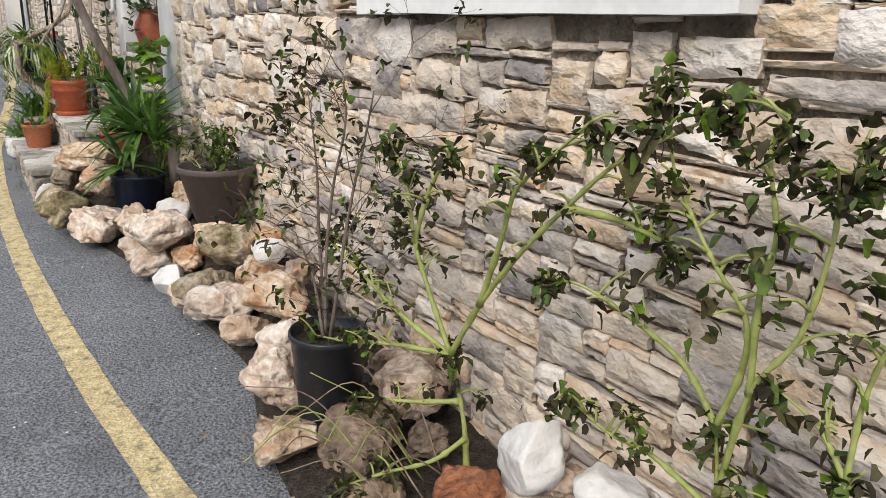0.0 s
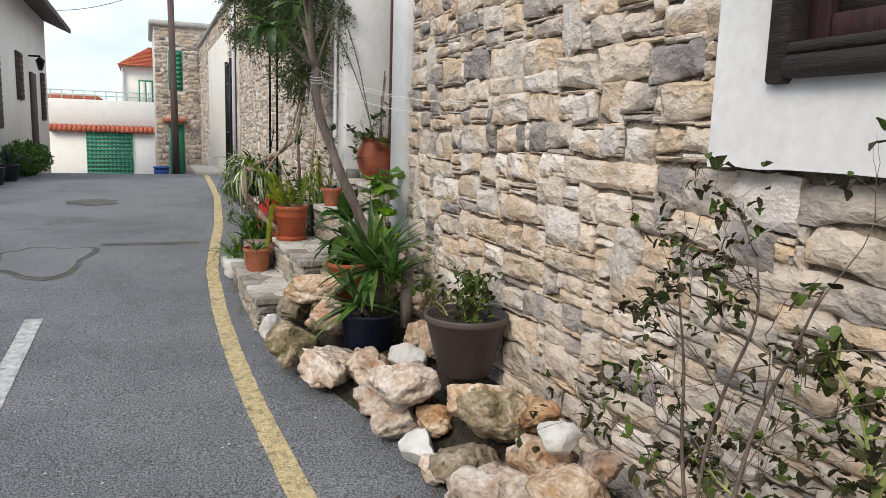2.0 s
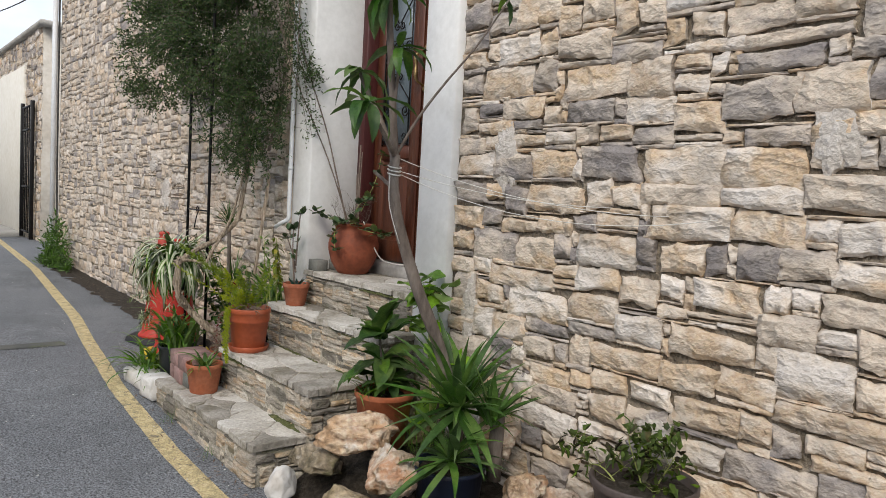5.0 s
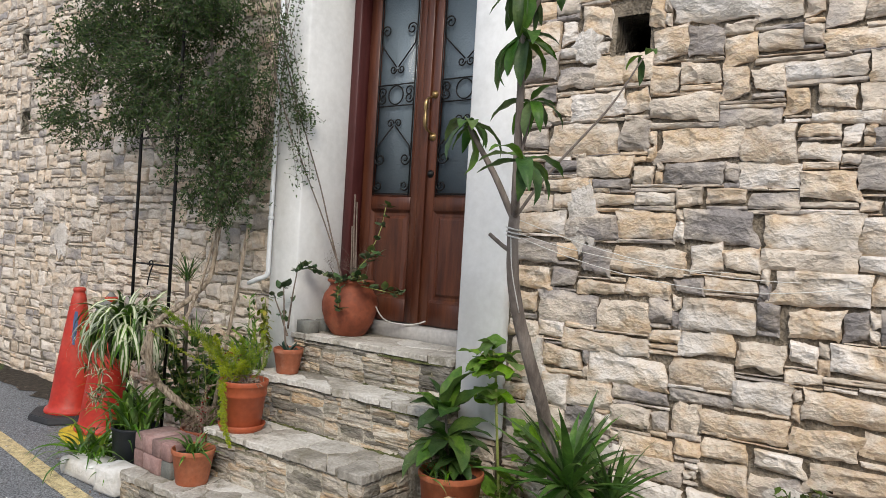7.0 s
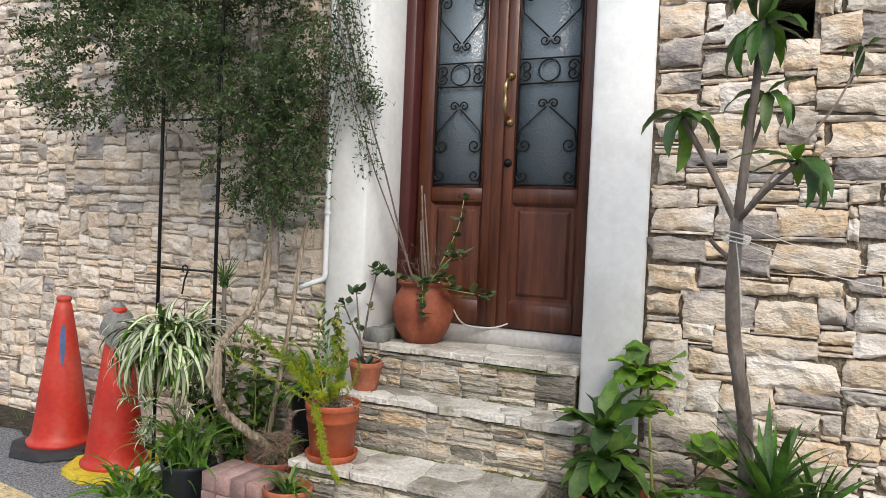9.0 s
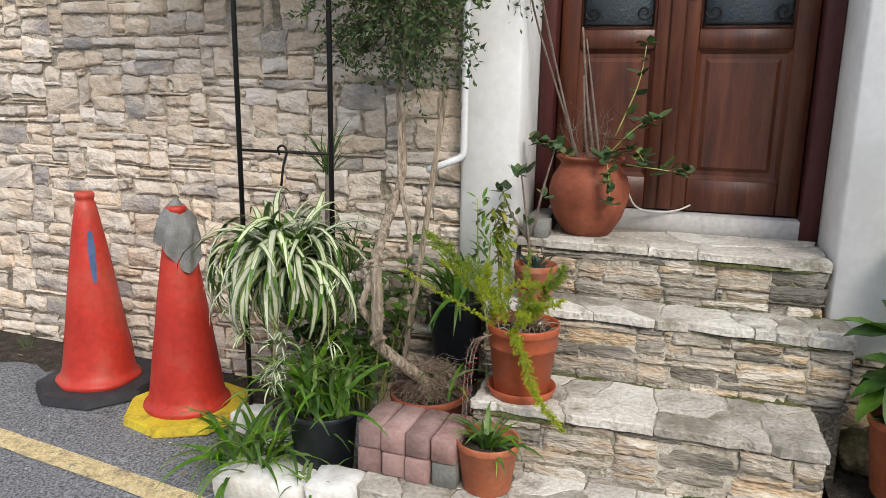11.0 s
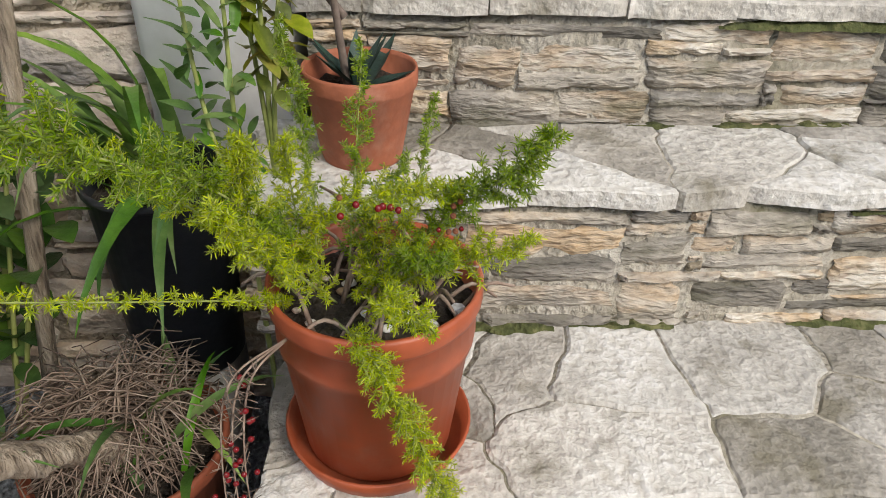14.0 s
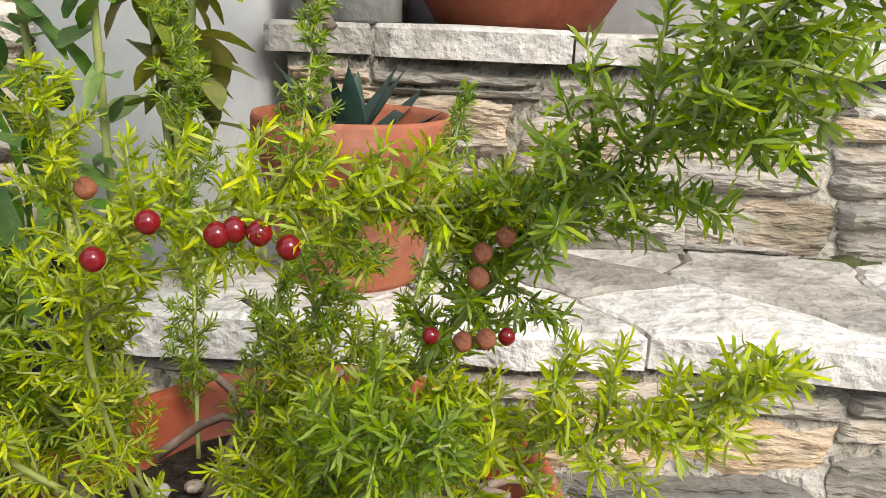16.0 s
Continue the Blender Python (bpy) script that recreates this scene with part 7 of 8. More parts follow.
STRIPES = [striped(l, w, d, f) for l, w, d, f in ((0.42, 0.029, 3.3, 1.2), (0.48, 0.031, 3.2, 1.35), (0.37, 0.027, 3.0, 1.0), (0.45, 0.030, 3.5, 1.45), (0.38, 0.027, 2.5, 1.2), (0.36, 0.025, 3.2, 0.8))]
rosette(spider, (0, 0, -0.02), STRIPES, 290, 61, (-0.9, 0.45), (0.66, 1.12), spread=0.08)
BABY = [striped(l, 0.009, 1.6, 0.6) for l in (0.06, 0.075)]
SO = Vector((0.56, 6.82, 0.94))
for k, (p, q, n) in enumerate((((0.40, 6.88, 0.93), (0.36, 6.873, 0.735), 26), ((0.42, 6.76, 0.92), (0.36, 6.745, 0.72), 24), ((0.41, 6.77, 0.90), (0.36, 6.758, 0.62), 44), ((0.40, 6.77, 0.88), (0.355, 6.762, 0.575), 36), ((0.46, 6.66, 0.99), (0.42, 6.571, 0.905), 14), ((0.40, 6.93, 0.97), (0.36, 6.954, 0.90), 14), ((0.45, 6.62, 0.8), (0.43, 6.60, 0.70), 10), ((0.38, 6.90, 0.90), (0.35, 6.90, 0.82), 12))):
    q = Vector(q) - SO
    mb = MB()
    tube(mb, spline([(0, 0, 0), Vector(p) - SO + Vector((0, 0, 0.05)), q], 14), 0.0018, 0.0014, 4)
    part("runner", mb, M_GREENSTEM, spider, "thin drooping runner")
    rosette(spider, q, BABY, n, 300 + k, (-1.2, 0.7), (0.7, 1.15), "plantlet_leaf", spread=0.022)

# black pots with strap-leaved plants
LONGSTRAP = [dressed(blade(l, w, d, 0.3, 8, 1.5, lift=1.15), M_STRAP) for l, w, d in ((0.34, 0.024, 1.9), (0.40, 0.026, 2.3), (0.28, 0.022, 1.4), (0.36, 0.028, 2.6))]
bp2 = pot("black_plant_pot", (0.54, 6.68, 0.18), 0.125, 0.25, M_BLACKPOT, "black plastic pot of green strap leaves beside the pavers", 0.02, 0.8)
st2 = thing("strap_leaf_plant", (0.54, 6.68, 0.40), "green strap-leaved clump spilling from a black pot", "plant")
rosette(st2, (0, 0, 0), LONGSTRAP, 95, 71, (-0.3, 0.6), (0.6, 1.1), spread=0.085)
st3 = thing("strap_leaf_plant", (0.46, 6.93, 0.19), "low clump of arching green leaves at the road edge", "plant")
rosette(st3, (0, 0, 0), LONGSTRAP, 80, 72, (-0.55, 0.3), (0.6, 1.1), spread=0.08)
st5 = thing("strap_leaf_plant", (0.37, 6.64, 0.17), "low clump of green leaves in front of a black pot", "plant")
rosette(st5, (0, 0, 0), LONGSTRAP, 16, 76, (-0.35, 0.4), (0.4, 0.7), spread=0.04)
bk = thing("concrete_block", (1.03, 6.36, 0.18), "rough concrete block under a black pot", "block")
part("block_body", box(0.16, 0.17, 0.21, 0.01), M_CONC, bk)
bp3 = pot("black_plant_pot", (1.02, 6.345, 0.392), 0.108, 0.34, M_BLACKPOT, "black plastic pot beside the step against the wall", 0.016, 0.82)
st4 = thing("strap_leaf_plant", (1.02, 6.345, 0.695), "tall green strap leaves in a black pot", "plant")
rosette(st4, (0, 0, 0), LONGSTRAP, 38, 73, (-0.6, 0.5), (0.6, 1.1), spread=0.06, yaw=(0.6, 3.6))
under = thing("wall_foliage", (1.02, 6.75, 0.2), "dark leafy undergrowth at the foot of the wall", "shrub")
ur = random.Random(14)
DARKLEAF = [dressed(oval_leaf(l, w, 0.6, 0.15, 0.2, 4), M_LEAFOBJ) for l, w in ((0.08, 0.048), (0.09, 0.045))]
for k in range(30):
    top = (ur.uniform(-0.22, 0.06), ur.uniform(-0.32, 0.32), ur.uniform(0.25, 0.85))
    S = [(top[0] * 0.2, top[1] * 0.3, 0), (top[0] * 0.5, top[1] * 0.7, top[2] * 0.6), top]
    stem(under, S, 0.005, 0.003, M_GREENSTEM)
    for p in spline(S, 8)[2:]:
        rosette(under, p, DARKLEAF, 3, int(ur.random() * 9999), (-0.5, 0.6), (0.6, 1.0), spread=0.03)
PALM = [dressed(blade(l, 0.009, d, 0.2, 5, 1.3, lift=0.7), M_YUCCA) for l, d in ((0.2, 0.9), (0.24, 1.1))]
palm = thing("small_palm", (0.97, 6.86, 0.2), "small dark palm with fine pointed fronds", "palm")
stem(palm, [(0, 0, 0), (-0.02, 0, 0.5), (-0.05, -0.02, 1.0)], 0.016, 0.012, M_BARK)
rosette(palm, (-0.05, -0.02, 1.0), PALM, 44, 74, (-0.4, 1.1), (0.7, 1.1), spread=0.02)
rosette(palm, (-0.03, -0.1, 0.62), PALM, 34, 75, (-0.4, 0.9), (0.7, 1.1), spread=0.02)
for x, y, z, sx, sy, sz, a in ((0.70, 7.08, 0.18, 0.10, 0.14, 0.11, 12), (0.39, 6.82, 0.145, 0.17, 0.33, 0.10, 4), (0.37, 6.55, 0.14, 0.15, 0.17, 0.135, 6), (0.60, 6.90, 0.17, 0.12, 0.12, 0.08, 33)):
    ob = thing("white_stone_block", (x, y, z), "rough whitewashed stone block beside the plant pots", "stone block")
    ob.rotation_euler = (0, 0, radians(a))
    bm = box(sx, sy, sz, 0.012)
    bmesh.ops.subdivide_edges(bm, edges=bm.edges[:], cuts=2, use_grid_fill=True)
    for v in bm.verts:
        v.co += 0.010 * Vector((noise.noise(v.co * 14 + Vector((x, y, 0)) * 7), noise.noise(v.co * 14 + Vector((y, x, 3)) * 7), noise.noise(v.co * 14)))
    part("block_body", bm, M_WHITEROCK, ob)

# ---------------------------------------------------------------- traffic cones


def cone(at, label, base_mat, half, turn, blue, dent):
    ob = thing("traffic_cone", at, label, "traffic cone", "traffic cones")
    bm = bmesh.new()
    bmesh.ops.create_cone(bm, cap_ends=True, segments=8, radius1=half * 1.10, radius2=half * 1.06, depth=0.042, matrix=Matrix.Translation((0, 0, 0.021)) @ Matrix.Rotation(radians(22.5 + turn), 4, "Z"))
    bmesh.ops.bevel(bm, geom=bm.edges[:], offset=0.006, segments=2, affect="EDGES")
    part("cone_base", bm, base_mat, ob, "heavy octagonal rubber base", smooth=False)
    prof = [(0.172, 0.042), (0.175, 0.050), (0.172, 0.062), (0.158, 0.070), (0.150, 0.10), (0.139, 0.18), (0.120, 0.32), (0.095, 0.50), (0.068, 0.68), (0.047, 0.80), (0.040, 0.835), (0.036, 0.838), (0.036, 0.852), (0.040, 0.856), (0.040, 0.872), (0.030, 0.88), (0.022, 0.872), (0.02, 0.80)]
    mb = lathe(prof, 40, 0, False)
    vs = mb.v[0]
    for v in vs:
        a = math.atan2(v[1], v[0])
        k = 1 + dent * noise.noise((math.cos(a) * 1.5, math.sin(a) * 1.5, v[2] * 9)) * max(0, 1 - v[2] / 0.35)
        v[0] *= k
        v[1] *= k
    part("cone_body", mb, M_CONE, ob)
    if blue:
        m2 = MB()
        vv, ff = [], []
        for i, z in enumerate((0.50, 0.58, 0.66, 0.72)):
            rr = 0.095 - (z - 0.5) * 0.155 + 0.002
            for s, a in enumerate((-2.45, -2.25, -2.05)):
                w = (0.35, 0.8, 1.0, 0.7)[i]
                aa = -2.25 + (a + 2.25) * w
                vv.append((rr * math.cos(aa), rr * math.sin(aa), z))
        for i in range(3):
            for s in range(2):
                q = 3 * i + s
                ff.append((q, q + 1, q + 4, q + 3))
        part("paint_smear", m2.add(vv, ff), M_BLUEPAINT, ob, "smear of blue paint")
    return ob


cone((0.86, 7.96, ground_z(7.96) - 0.004), "faded red traffic cone with a blue smear on a black base", M_CONEBASE, 0.25, 8, True, 0.09)
cone((0.80, 7.45, ground_z(7.45) - 0.004), "red traffic cone on a yellow base with a rag", M_YELLOWBASE, 0.24, 30, False, 0.02)
rag = thing("grey_rag", (0.80, 7.45, 0.88), "crumpled grey cloth draped over the cone tip", "cloth")
vs, fs = [], []
NU, NV = 30, 12
for j in range(NV + 1):
    for i in range(NU):
        a = 2 * math.pi * i / NU
        t = j / NV
        drop = 0.17 + 0.12 * max(0, math.cos(a + 2.0)) ** 2
        z = 0.20 - drop * t
        rr = 0.008 + 0.055 * min(1, t * 2.2) + 0.022 * t + (0.012 * math.sin(a * 7 + 4 * t) + 0.012 * noise.noise((math.cos(a) * 3, math.sin(a) * 3, t * 4))) * t
        vs.append((rr * math.cos(a), rr * math.sin(a), z + 0.01 * noise.noise((a * 2, t * 5, 1))))
for j in range(NV):
    for i in range(NU):
        k = (i + 1) % NU
        fs.append((j * NU + i, (j + 1) * NU + i, (j + 1) * NU + k, j * NU + k))
part("cloth", MB().add(vs, fs), M_CLOTH, rag)

# ---------------------------------------------------------------- pipes on the walls
dp = thing("drainpipe", (1.12, 6.36, 1.24), "white plastic drainpipe with a kicked-out foot beside the door", "drainpipe")
mb = MB()
tube(mb, spline([(-0.02, 0.14, -0.03), (-0.02, 0.06, 0.0), (0, 0.005, 0.03), (0, 0, 0.10)], 14) + [Vector((0, 0, 0.3)), Vector((0, 0, 2.9))], 0.014, 0.014, 10)
part("pipe_run", mb, M_PIPE, dp)
for z in (0.35, 1.3, 2.2):
    part("pipe_clip", lathe([(0.014, 0), (0.018, 0.002), (0.018, 0.018), (0.014, 0.02)], 14), M_PIPE, dp, m=Matrix.Translation((0, 0, z)))
dp2 = thing("drainpipe", (1.10, 13.3, 0.35), "pale blue-white drainpipe at the end of the stone wall", "drainpipe")
mb = MB()
tube(mb, [(0, 0, 0), (0, 0, 4.2)], 0.035, 0.035, 10)
part("pipe_run", mb, M_PIPE, dp2)
cab = thing("black_cable", (1.10, 12.9, 0.5), "black cable hanging down the stone wall", "cable")
mb = MB()
tube(mb, spline([(0, 0, -0.1), (-0.02, 0.05, 0.3), (0, 0.12, 0.5), (0, 0.15, 1.2), (0, 0.15, 3.6)], 24), 0.012, 0.012, 6)
part("cable_run", mb, M_WIRE, cab)


# leaf litter and grit along the road edge
litter = thing("leaf_litter", (0.5, 4.0, 0.0), "scattered dry leaves and grit along the road edge", "litter")
lr = random.Random(44)
mb = MB()
for _ in range(520):
    y = lr.uniform(0.8, 11.5)
    edge = float(np.interp(y, [0.8, 2.0, 3.4, 4.9, 5.1, 6.6, 7.2, 8.4, 11.5], [0.55, 0.68, 0.66, 0.36, 0.30, 0.30, 0.45, 0.95, 1.08]))
    x = edge - abs(lr.gauss(0, 0.10)) + 0.02
    c = Vector((x - 0.5, y - 4.0, ground_z(y) + 0.012))
    d = rand_dir(lr)
    d.z *= 0.25
    d.normalize()
    leaflet(mb, c, d, Vector((0.1, 0.1, 1)) + rand_dir(lr) * 0.3, lr.uniform(0.008, 0.035), lr.uniform(0.004, 0.014))
tagged(part("dry_leaf_scatter", mb, M_DRYGRASS, litter), kind="stuff")
grit = thing("loose_grit", (0.2, 4.0, 0.0), "pale specks of loose grit on the asphalt", "grit")
mb = MB()
for _ in range(300):
    y = lr.uniform(0.5, 12)
    x = lr.uniform(-2.2, 0.7)
    s_ = lr.uniform(0.002, 0.007)
    c = Vector((x - 0.2, y - 4.0, ground_z(y) + 0.004))
    vs = [c + Vector((s_ * math.cos(a), s_ * math.sin(a), 0)) for a in (0.2, 1.7, 3.3, 4.9)] + [c + Vector((0, 0, s_ * 0.7))]
    mb.add([tuple(v) for v in vs], [(0, 1, 4), (1, 2, 4), (2, 3, 4), (3, 0, 4)])
tagged(part("grit_scatter", mb, M_WHITEROCK, grit), kind="stuff")
# ---------------------------------------------------------------- farther up the road


def facade_stones(owner, rects, place, seed, depth=(0.02, 0.05)):
    build_stones(owner, rects, lambda u, v: False, place, M_STONE, M_STONE_J, seed, depth)


# old stone house with a white plaster strip
stone_house = thing("stone_house", (1.45, 24, 0), "old two-storey rubble stone house with a white plaster strip", "house")
part("house_wall", span(0.0, 4.0, -8.0, 2.9, -0.6, 3.95), M_OLDPLASTER, stone_house, "worn plaster and stone wall")
part("plaster_strip", span(-0.06, -0.002, -6.6, -1.6, -0.3, 3.45, 0.01), M_WALLWHITE, stone_house, "white plaster strip")
part("cornice", span(-0.10, 4.1, -8.2, 2.9, 3.95, 4.05, 0.03), M_CONC, stone_house, "crumbling stone cornice")
facade_stones(stone_house, cut(lay_rubble(-8.0, 2.85, -0.3, 3.9, 17, (0.09, 0.2), (0.15, 0.42)), [(-6.65, -1.55, -9, 3.5), (2.88, 99, -9, 9), (-99, -8.0, -9, 9)]), lambda u, v: Matrix.Translation((0.004, u, v)), 18)
end_house = thing("corner_house", (0.03, 27, 0), "stone corner house with green shutters facing down the road", "house")
part("house_wall", span(0.0, 3.4, 0.0, 5.0, -1.2, 4.62), M_OLDPLASTER, end_house)
part("cornice", span(-0.14, 3.4, -0.15, 5.0, 4.62, 4.80, 0.05), M_CONC, end_house, "moulded stone cornice")
facade_stones(end_house, cut(lay_rubble(0.02, 1.70, -0.6, 4.55, 19, (0.10, 0.2), (0.15, 0.42)), [(0.40, 0.90, 2.50, 3.93), (0.38, 0.92, -1, 1.5), (1.7, 9, -9, 9), (-9, 0.01, -9, 9)]), lambda u, v: Matrix.Translation((u, 0.004, v)) @ Matrix.Rotation(radians(90), 4, "Z"), 20)
win = part("window", span(0.43, 0.87, -0.03, -0.002, 2.56, 3.87, 0.01), M_GREENPAINT, end_house, "tall window with closed green shutters")
for i in range(8):
    part("slat", span(0.46, 0.635, -0.045, -0.03, 2.62 + 0.152 * i, 2.74 + 0.152 * i), M_GREENPAINT, win)
    part("slat", span(0.665, 0.84, -0.045, -0.03, 2.62 + 0.152 * i, 2.74 + 0.152 * i), M_GREENPAINT, win)
part("door", span(0.42, 0.87, -0.04, -0.002, -0.6, 1.44, 0.01), M_GREENPAINT, end_house, "green painted door")
part("door_hood", span(0.20, 0.95, -0.30, 0.0, 1.50, 1.62, 0.03), M_TILE, end_house, "small orange tiled hood")

# white house with a garage
white_house = thing("white_house", (-1.7, 38, -0.95), "white house with a green lattice garage gate and orange tiles", "house")
part("garage_wall", span(-2.7, 2.6, 0, 5, -1.5, 2.08), M_WALLWHITE, white_house)
part("parapet", span(-2.7, 2.6, 0.3, 5, 2.09, 3.45, 0.02), M_WALLWHITE, white_house)
for i in range(26):
    part("roof_tile", lathe([(0.1, 0), (0.1, 0.55), (0.085, 0.56)], 10), M_TILE, white_house, m=Matrix.Translation((-2.6 + i * 0.2, -0.25, 2.06)) @ Matrix.Rotation(radians(-72), 4, "X"))
gate = part("garage_gate", span(-1.15, 0.78, -0.05, -0.01, 0.0, 1.98), M_CONC, white_house, "green lattice gate before pale wall")
for i in range(12):
    part("gate_bar", span(-1.15 + i * 0.172, -1.075 + i * 0.172, -0.09, -0.05, 0.0, 1.98), M_GREENPAINT, gate)
for j in range(11):
    part("gate_bar", span(-1.15, 0.78, -0.10, -0.092, 0.05 + 0.18 * j, 0.145 + 0.18 * j), M_GREENPAINT, gate)
for i in range(12):
    part("rail_post", span(-2.6 + i * 0.46, -2.56 + i * 0.46, 0.45, 0.48, 3.45, 3.84), M_GREENPALE, white_house)
for z in (3.62, 3.83):
    part("balcony_rail", span(-2.7, 2.6, 0.44, 0.49, z, z + 0.04), M_GREENPALE, white_house, "thin pale green balcony rail")
upper = part("upper_storey", span(0.45, 2.6, 3.0, 8.0, 3.4, 5.3), M_WALLWHITE, white_house)
w2 = part("upper_window", span(1.12, 1.80, 2.94, 2.995, 3.45, 4.62), M_GREENPAINT, white_house, "green framed window")
part("pane", span(1.19, 1.43, 2.925, 2.938, 3.52, 4.54), M_WALLWHITE, w2)
part("pane", span(1.49, 1.73, 2.925, 2.938, 3.52, 4.54), M_WALLWHITE, w2)
bm = bmesh.new()
a = [bm.verts.new(p) for p in ((0.2, 2.6, 5.3), (3.2, 2.6, 5.3), (3.2, 8.4, 5.3), (0.2, 8.4, 5.3), (1.7, 4.6, 6.4), (1.7, 6.4, 6.4))]
for f in ((0, 1, 4), (1, 2, 5, 4), (2, 3, 5), (3, 0, 4, 5), (3, 2, 1, 0)):
    bm.faces.new([a[i] for i in f])
part("hip_roof", bm, M_TILE, white_house, "orange tiled hip roof", smooth=False)
for i in range(14):
    t = i / 14
    part("ridge_tile", span(0.2 + 1.5 * t, 3.2 - 1.5 * t, 2.57 + 2.0 * t, 2.63 + 2.0 * t, 5.3 + 1.1 * t, 5.36 + 1.1 * t), M_TILE, white_house)
part("gutter_pipe", span(0.36, 0.44, 2.85, 2.95, 3.46, 5.2), M_PIPE, white_house)
red_house = thing("red_roof_house", (-7.5, 55, -1.6), "distant house with a dark red tin roof", "house")
part("house_wall", span(-3, 4, 0, 6, 0, 4.4), M_WALLWHITE, red_house)
part("roof", span(-3.3, 4.3, -0.4, 6, 4.4, 4.95, 0.1), M_TILE, red_house, "dark red roof")

# plastered houses across the road
left_house = thing("plastered_house", (-2.75, 18.5, 0), "grey-white plastered village house with dark eaves", "house")
part("house_wall", span(-5.0, 0.0, -4.2, 5.0, -0.6, 4.05), M_WALLWHITE, left_house)
bm = bmesh.new()
for y in (-4.5, 5.3):
    for p in ((0.62, 3.80), (0.62, 3.92), (-2.5, 5.3), (-5.6, 3.92), (-5.6, 3.80), (-2.5, 5.18)):
        bm.verts.new((p[0], y, p[1]))
bm.verts.ensure_lookup_table()
V = bm.verts
for i in range(6):
    j = (i + 1) % 6
    bm.faces.new((V[i], V[j], V[6 + j], V[6 + i]))
for o in (0, 6):
    bm.faces.new((V[o], V[o + 1], V[o + 2], V[o + 5]))
    bm.faces.new((V[o + 2], V[o + 3], V[o + 4], V[o + 5]))
bmesh.ops.recalc_face_normals(bm, faces=bm.faces[:])
part("eaves_roof", bm, M_EAVE, left_house, "dark overhanging eaves", smooth=False)
for y0, y1, z0, z1 in ((-3.2, -2.2, 1.2, 3.0), (-0.2, 0.5, 1.8, 2.8), (3.6, 4.2, 1.4, 2.6)):
    w = part("window", span(0.002, 0.05, y0, y1, z0, z1, 0.01), M_EAVE, left_house, "brown louvred shutter")
    for k in range(int((z1 - z0) / 0.12)):
        part("slat", span(0.05, 0.065, y0 + 0.06, y1 - 0.06, z0 + 0.05 + 0.12 * k, z0 + 0.13 + 0.12 * k), M_EAVE, w)
part("door", span(0.002, 0.05, 1.7, 2.5, 0.25, 2.5, 0.01), M_EAVE, left_house, "dark wooden door")
lamp = thing("wall_lantern", (-2.72, 20.0, 2.6), "black wall lantern on the plastered house", "lantern")
part("bracket", span(0.0, 0.25, -0.02, 0.02, 0.22, 0.26), M_IRON, lamp)
part("lantern_body", lathe([(0.03, -0.08), (0.05, -0.06), (0.09, 0.12), (0.11, 0.14), (0.03, 0.22)], 6), M_IRON, lamp, m=Matrix.Translation((0.24, 0, 0)))
near_left = thing("plastered_house", (-6.5, 6.0, 0), "grey-white plastered house with a small tiled ledge", "house")
part("house_wall", span(-5.0, 0.0, -16.0, 4.6, -1.2, 3.2), M_OLDPLASTER, near_left)
part("roof", span(-5.3, 0.4, -16.3, 4.8, 3.2, 3.4, 0.03), M_CONC, near_left)
part("tile_ledge", span(0.0, 0.25, 2.9, 4.5, 2.7, 2.85, 0.03), M_TILE, near_left, "small orange tiled ledge")
bush = thing("green_bush", (-2.35, 16.2, ground_z(16.2)), "rounded green bush at the foot of the house", "bush")
br = random.Random(3)
lv = MB()
for _ in range(2600):
    d = rand_dir(br)
    k = br.random() ** 0.4
    p = Vector((d.x * 0.42 * k, d.y * 0.9 * k, 0.33 + d.z * 0.33 * k))
    leaflet(lv, p, rand_dir(br), rand_dir(br), br.uniform(0.05, 0.09), 0.04)
tagged(part("bush_leaves", lv, M_LEAF, bush), kind="stuff")
stem(bush, [(0, 0, 0), (0, 0.05, 0.2), (0.05, 0.1, 0.5)], 0.03, 0.01, M_BARK)
ag = thing("agave", (-2.45, 14.9, ground_z(14.9) + 0.02), "grey-green agave in a dark pot beside the house", "plant")
part("pot_body", lathe([(0.13, 0), (0.17, 0.25), (0.18, 0.26), (0.16, 0.27), (0.01, 0.24)], 20), M_BLACKPOT, ag)
BIGAG = [dressed(blade(l, 0.07, 0.1, 0.4, 5, 1.4, lift=0.6), M_AGAVE) for l in (0.35, 0.42)]
rosette(ag, (0, 0, 0.24), BIGAG, 16, 5, (-0.1, 0.8), (0.8, 1.1))
for k, yy in enumerate((13.6, 14.2)):
    ob = pot("dark_plant_pot", (-2.55, yy, ground_z(yy)), 0.17, 0.28, M_BLACKPOT if k else M_GREYPOT, "dark plant pot at the foot of the plastered house")

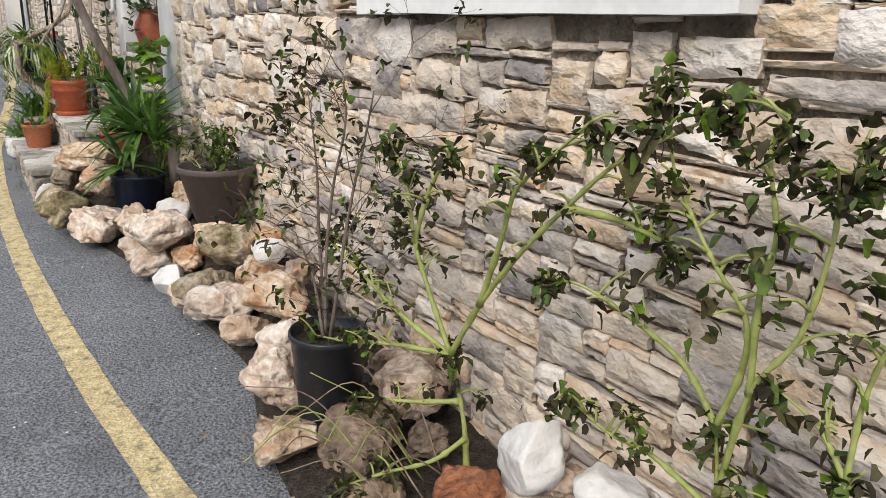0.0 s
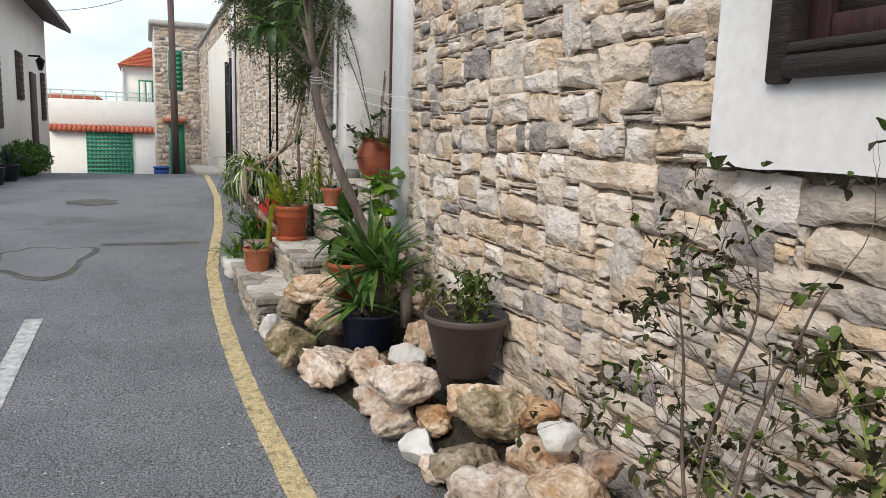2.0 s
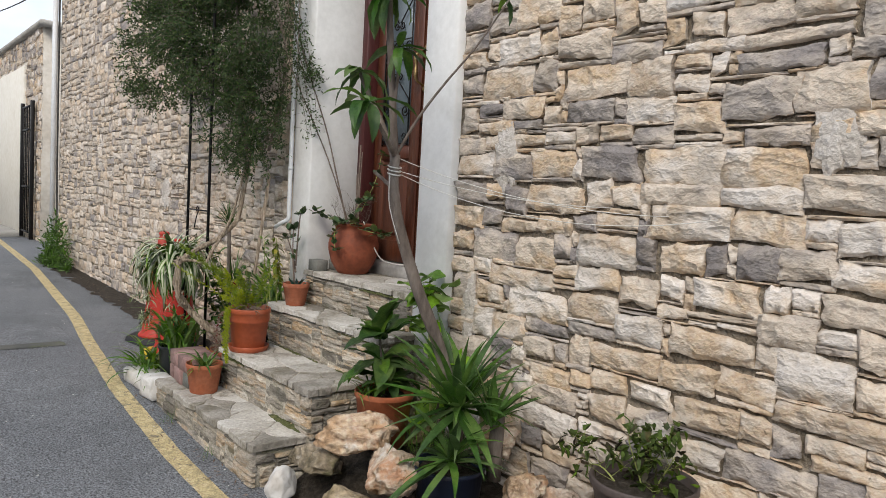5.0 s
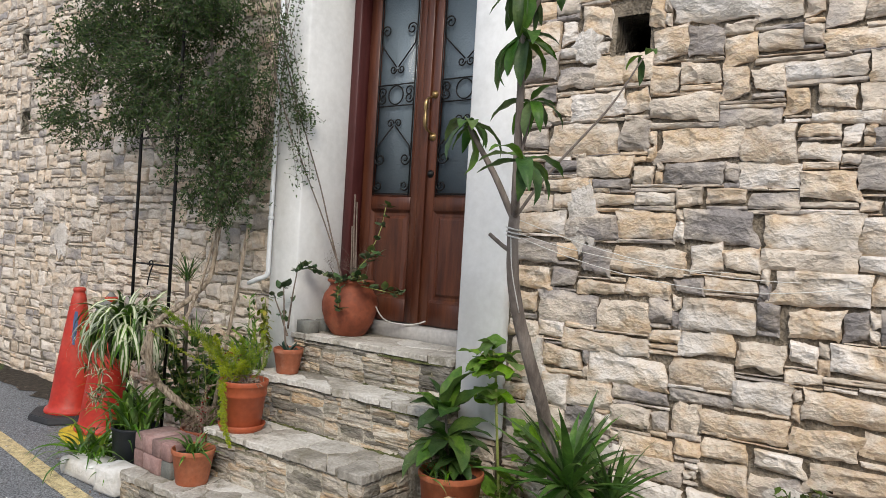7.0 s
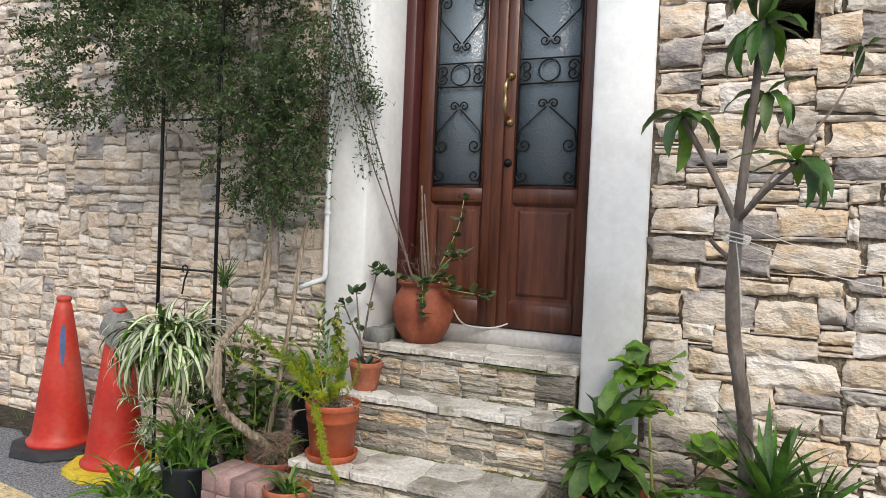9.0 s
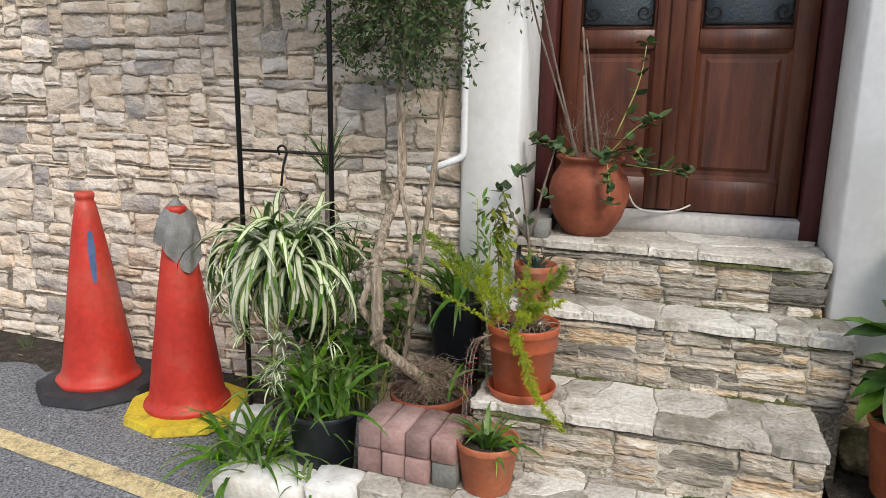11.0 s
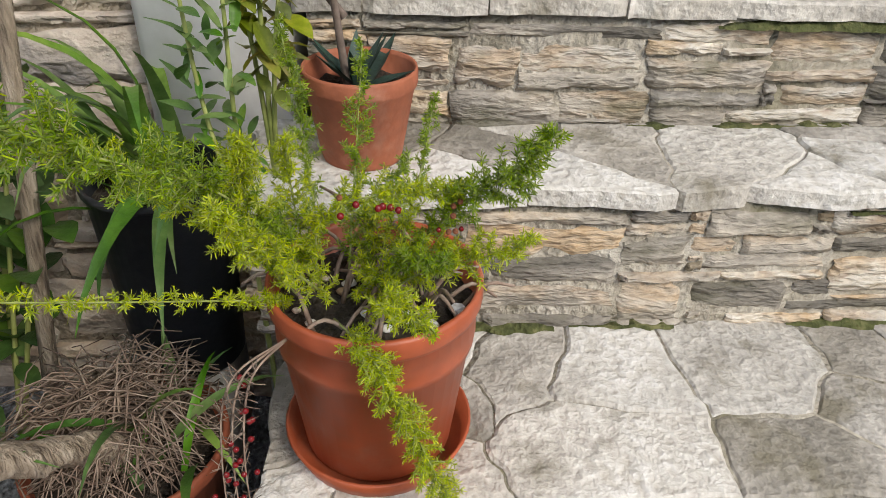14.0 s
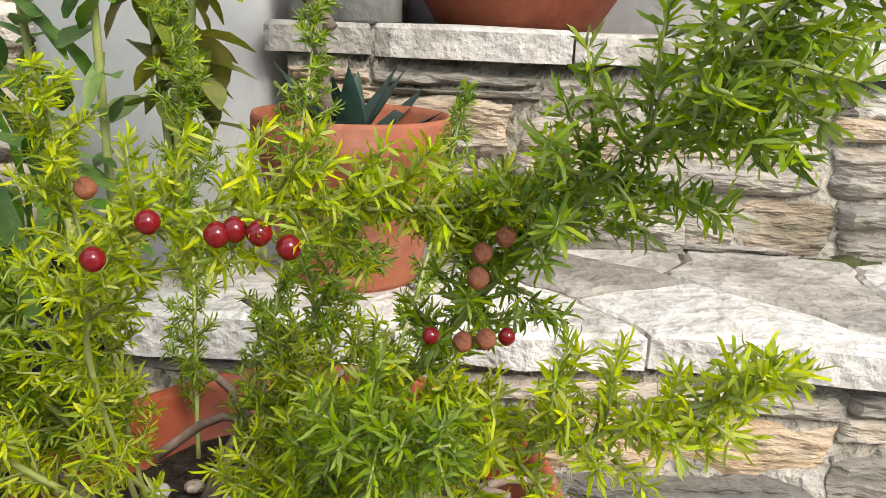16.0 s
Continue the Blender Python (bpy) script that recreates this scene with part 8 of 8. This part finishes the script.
# pole and wires
pole = thing("utility_pole", (0.60, 26.0, -0.35), "tall brown wooden utility pole with wires", "utility pole")
mb = MB()
tube(mb, [(0, 0, 0), (-0.02, 0, 3), (-0.08, 0, 9)], 0.125, 0.085, 14)
part("pole_shaft", mb, M_POLE, pole)
mb = MB()
tube(mb, [(0, 0, 5.72), (-0.35, 0, 5.86), (-0.8, 0, 6.02)], 0.022, 0.018, 6)
part("lamp_arm", mb, M_PIPE, pole)
part("street_lamp_head", box(0.42, 0.14, 0.08, 0.03, (-0.85, 0, 6.02)), M_PIPE, pole, "grey street lamp head")
for k, (x, y, z, sag) in enumerate(((-9, 22, 6.2, 0.9), (-6, 40, 6.8, 0.6), (1.3, 13.4, 4.3, 0.5))):
    w = thing("overhead_wire", (0.45, 26.5, 5.9), "thin black overhead wire", "wire")
    A, B = Vector((0, 0, 0)), Vector((x - 0.45, y - 26.5, z - 5.9))
    mb = MB()
    tube(mb, [A.lerp(B, t) - Vector((0, 0, sag * 4 * t * (1 - t))) for t in np.linspace(0, 1, 20)], 0.013, 0.013, 4)
    part("wire_run", mb, M_WIRE, w)
binn = thing("blue_bin", (0.14, 25.7, ground_z(25.7)), "blue plastic wheeled bin by the corner house", "bin")
part("bin_body", box(0.46, 0.45, 0.34, 0.04), M_BLUEBIN, binn)
part("lid", box(0.50, 0.5, 0.07, 0.03, (0, 0, 0.341)), M_BLUEBIN, binn)
gatep = thing("iron_gate", (1.36, 16.3, ground_z(16.3)), "narrow dark iron gate standing open past the wall", "gate")
for y in (0, 0.9):
    part("gate_post", span(-0.03, 0.03, y - 0.035, y + 0.035, 0, 2.4, 0.004), M_IRON, gatep)
for k in range(5):
    part("gate_bar", span(-0.01, 0.01, 0.12 + 0.16 * k, 0.135 + 0.16 * k, 0.1, 2.3), M_IRON, gatep)
for z in (0.1, 0.9, 1.9, 2.3):
    part("gate_rail", span(-0.015, 0.015, 0.04, 0.86, z, z + 0.03), M_IRON, gatep)
ramp = struct("concrete_ramp", box(0.9, 2.6, 0.12, 0.03, (1.15, 18.6, ground_z(18.0))), M_CONC, "pale concrete ramp in front of the stone house", "ramp")
weeds = thing("wall_weeds", (1.0, 12.6, ground_z(12.6)), "tangled green weeds at the foot of the wall", "weeds")
lv = MB()
for _ in range(1500):
    d = rand_dir(br)
    p = Vector((d.x * 0.16 * br.random(), d.y * 0.8 * br.random(), abs(d.z) * 0.75 * br.random() ** 1.5))
    leaflet(lv, p, (rand_dir(br) + Vector((0, 0, 0.6))).normalized(), rand_dir(br), br.uniform(0.05, 0.12), 0.02)
tagged(part("weed_leaves", lv, M_LEAF, weeds), kind="stuff")
for k, (x, y) in enumerate(((0.30, 5.55), (0.28, 6.1), (1.06, 8.6), (1.08, 9.6), (0.62, 6.98))):
    wd = thing("road_weed", (x, y, ground_z(y)), "small green weed tuft at the road edge", "weed", "weeds at the road edge")
    rosette(wd, (0, 0, 0), FINE, 16, 500 + k, (0.0, 0.7), (0.25, 0.5), "grass_blade", spread=0.03)
# ---------------------------------------------------------------- the stones of the walls
main_rects = cut(lay_rubble(-4.2, 4.77, -0.25, 4.5, 3, thin=(2.3, 0.95)), [(PANEL[0], PANEL[1], PANEL[2], 3.3), (4.765, 9, -9, 9), HOLE])
build_stones(wall_main, main_rects, lambda u, v: 2.1 < u < 4.8 and 0.25 < v < 2.5, on_wall, M_STONE, M_STONE_J, 5)
far_rects = cut(lay_rubble(6.385, 13.35, 0.0, 4.5, 8, (0.05, 0.135), (0.08, 0.24), 0.30, 0.04), [(-9, 6.385, -9, 9), (13.38, 99, -9, 9), (9.58, 9.74, 2.24, 2.44), (9.66, 9.80, 2.95, 3.12)])
build_stones(wall_far, far_rects, lambda u, v: u < 8.4 and 0.3 < v < 2.4, on_wall, M_STONEPALE, M_STONEPALE_J, 6, (0.016, 0.030), 0.008)
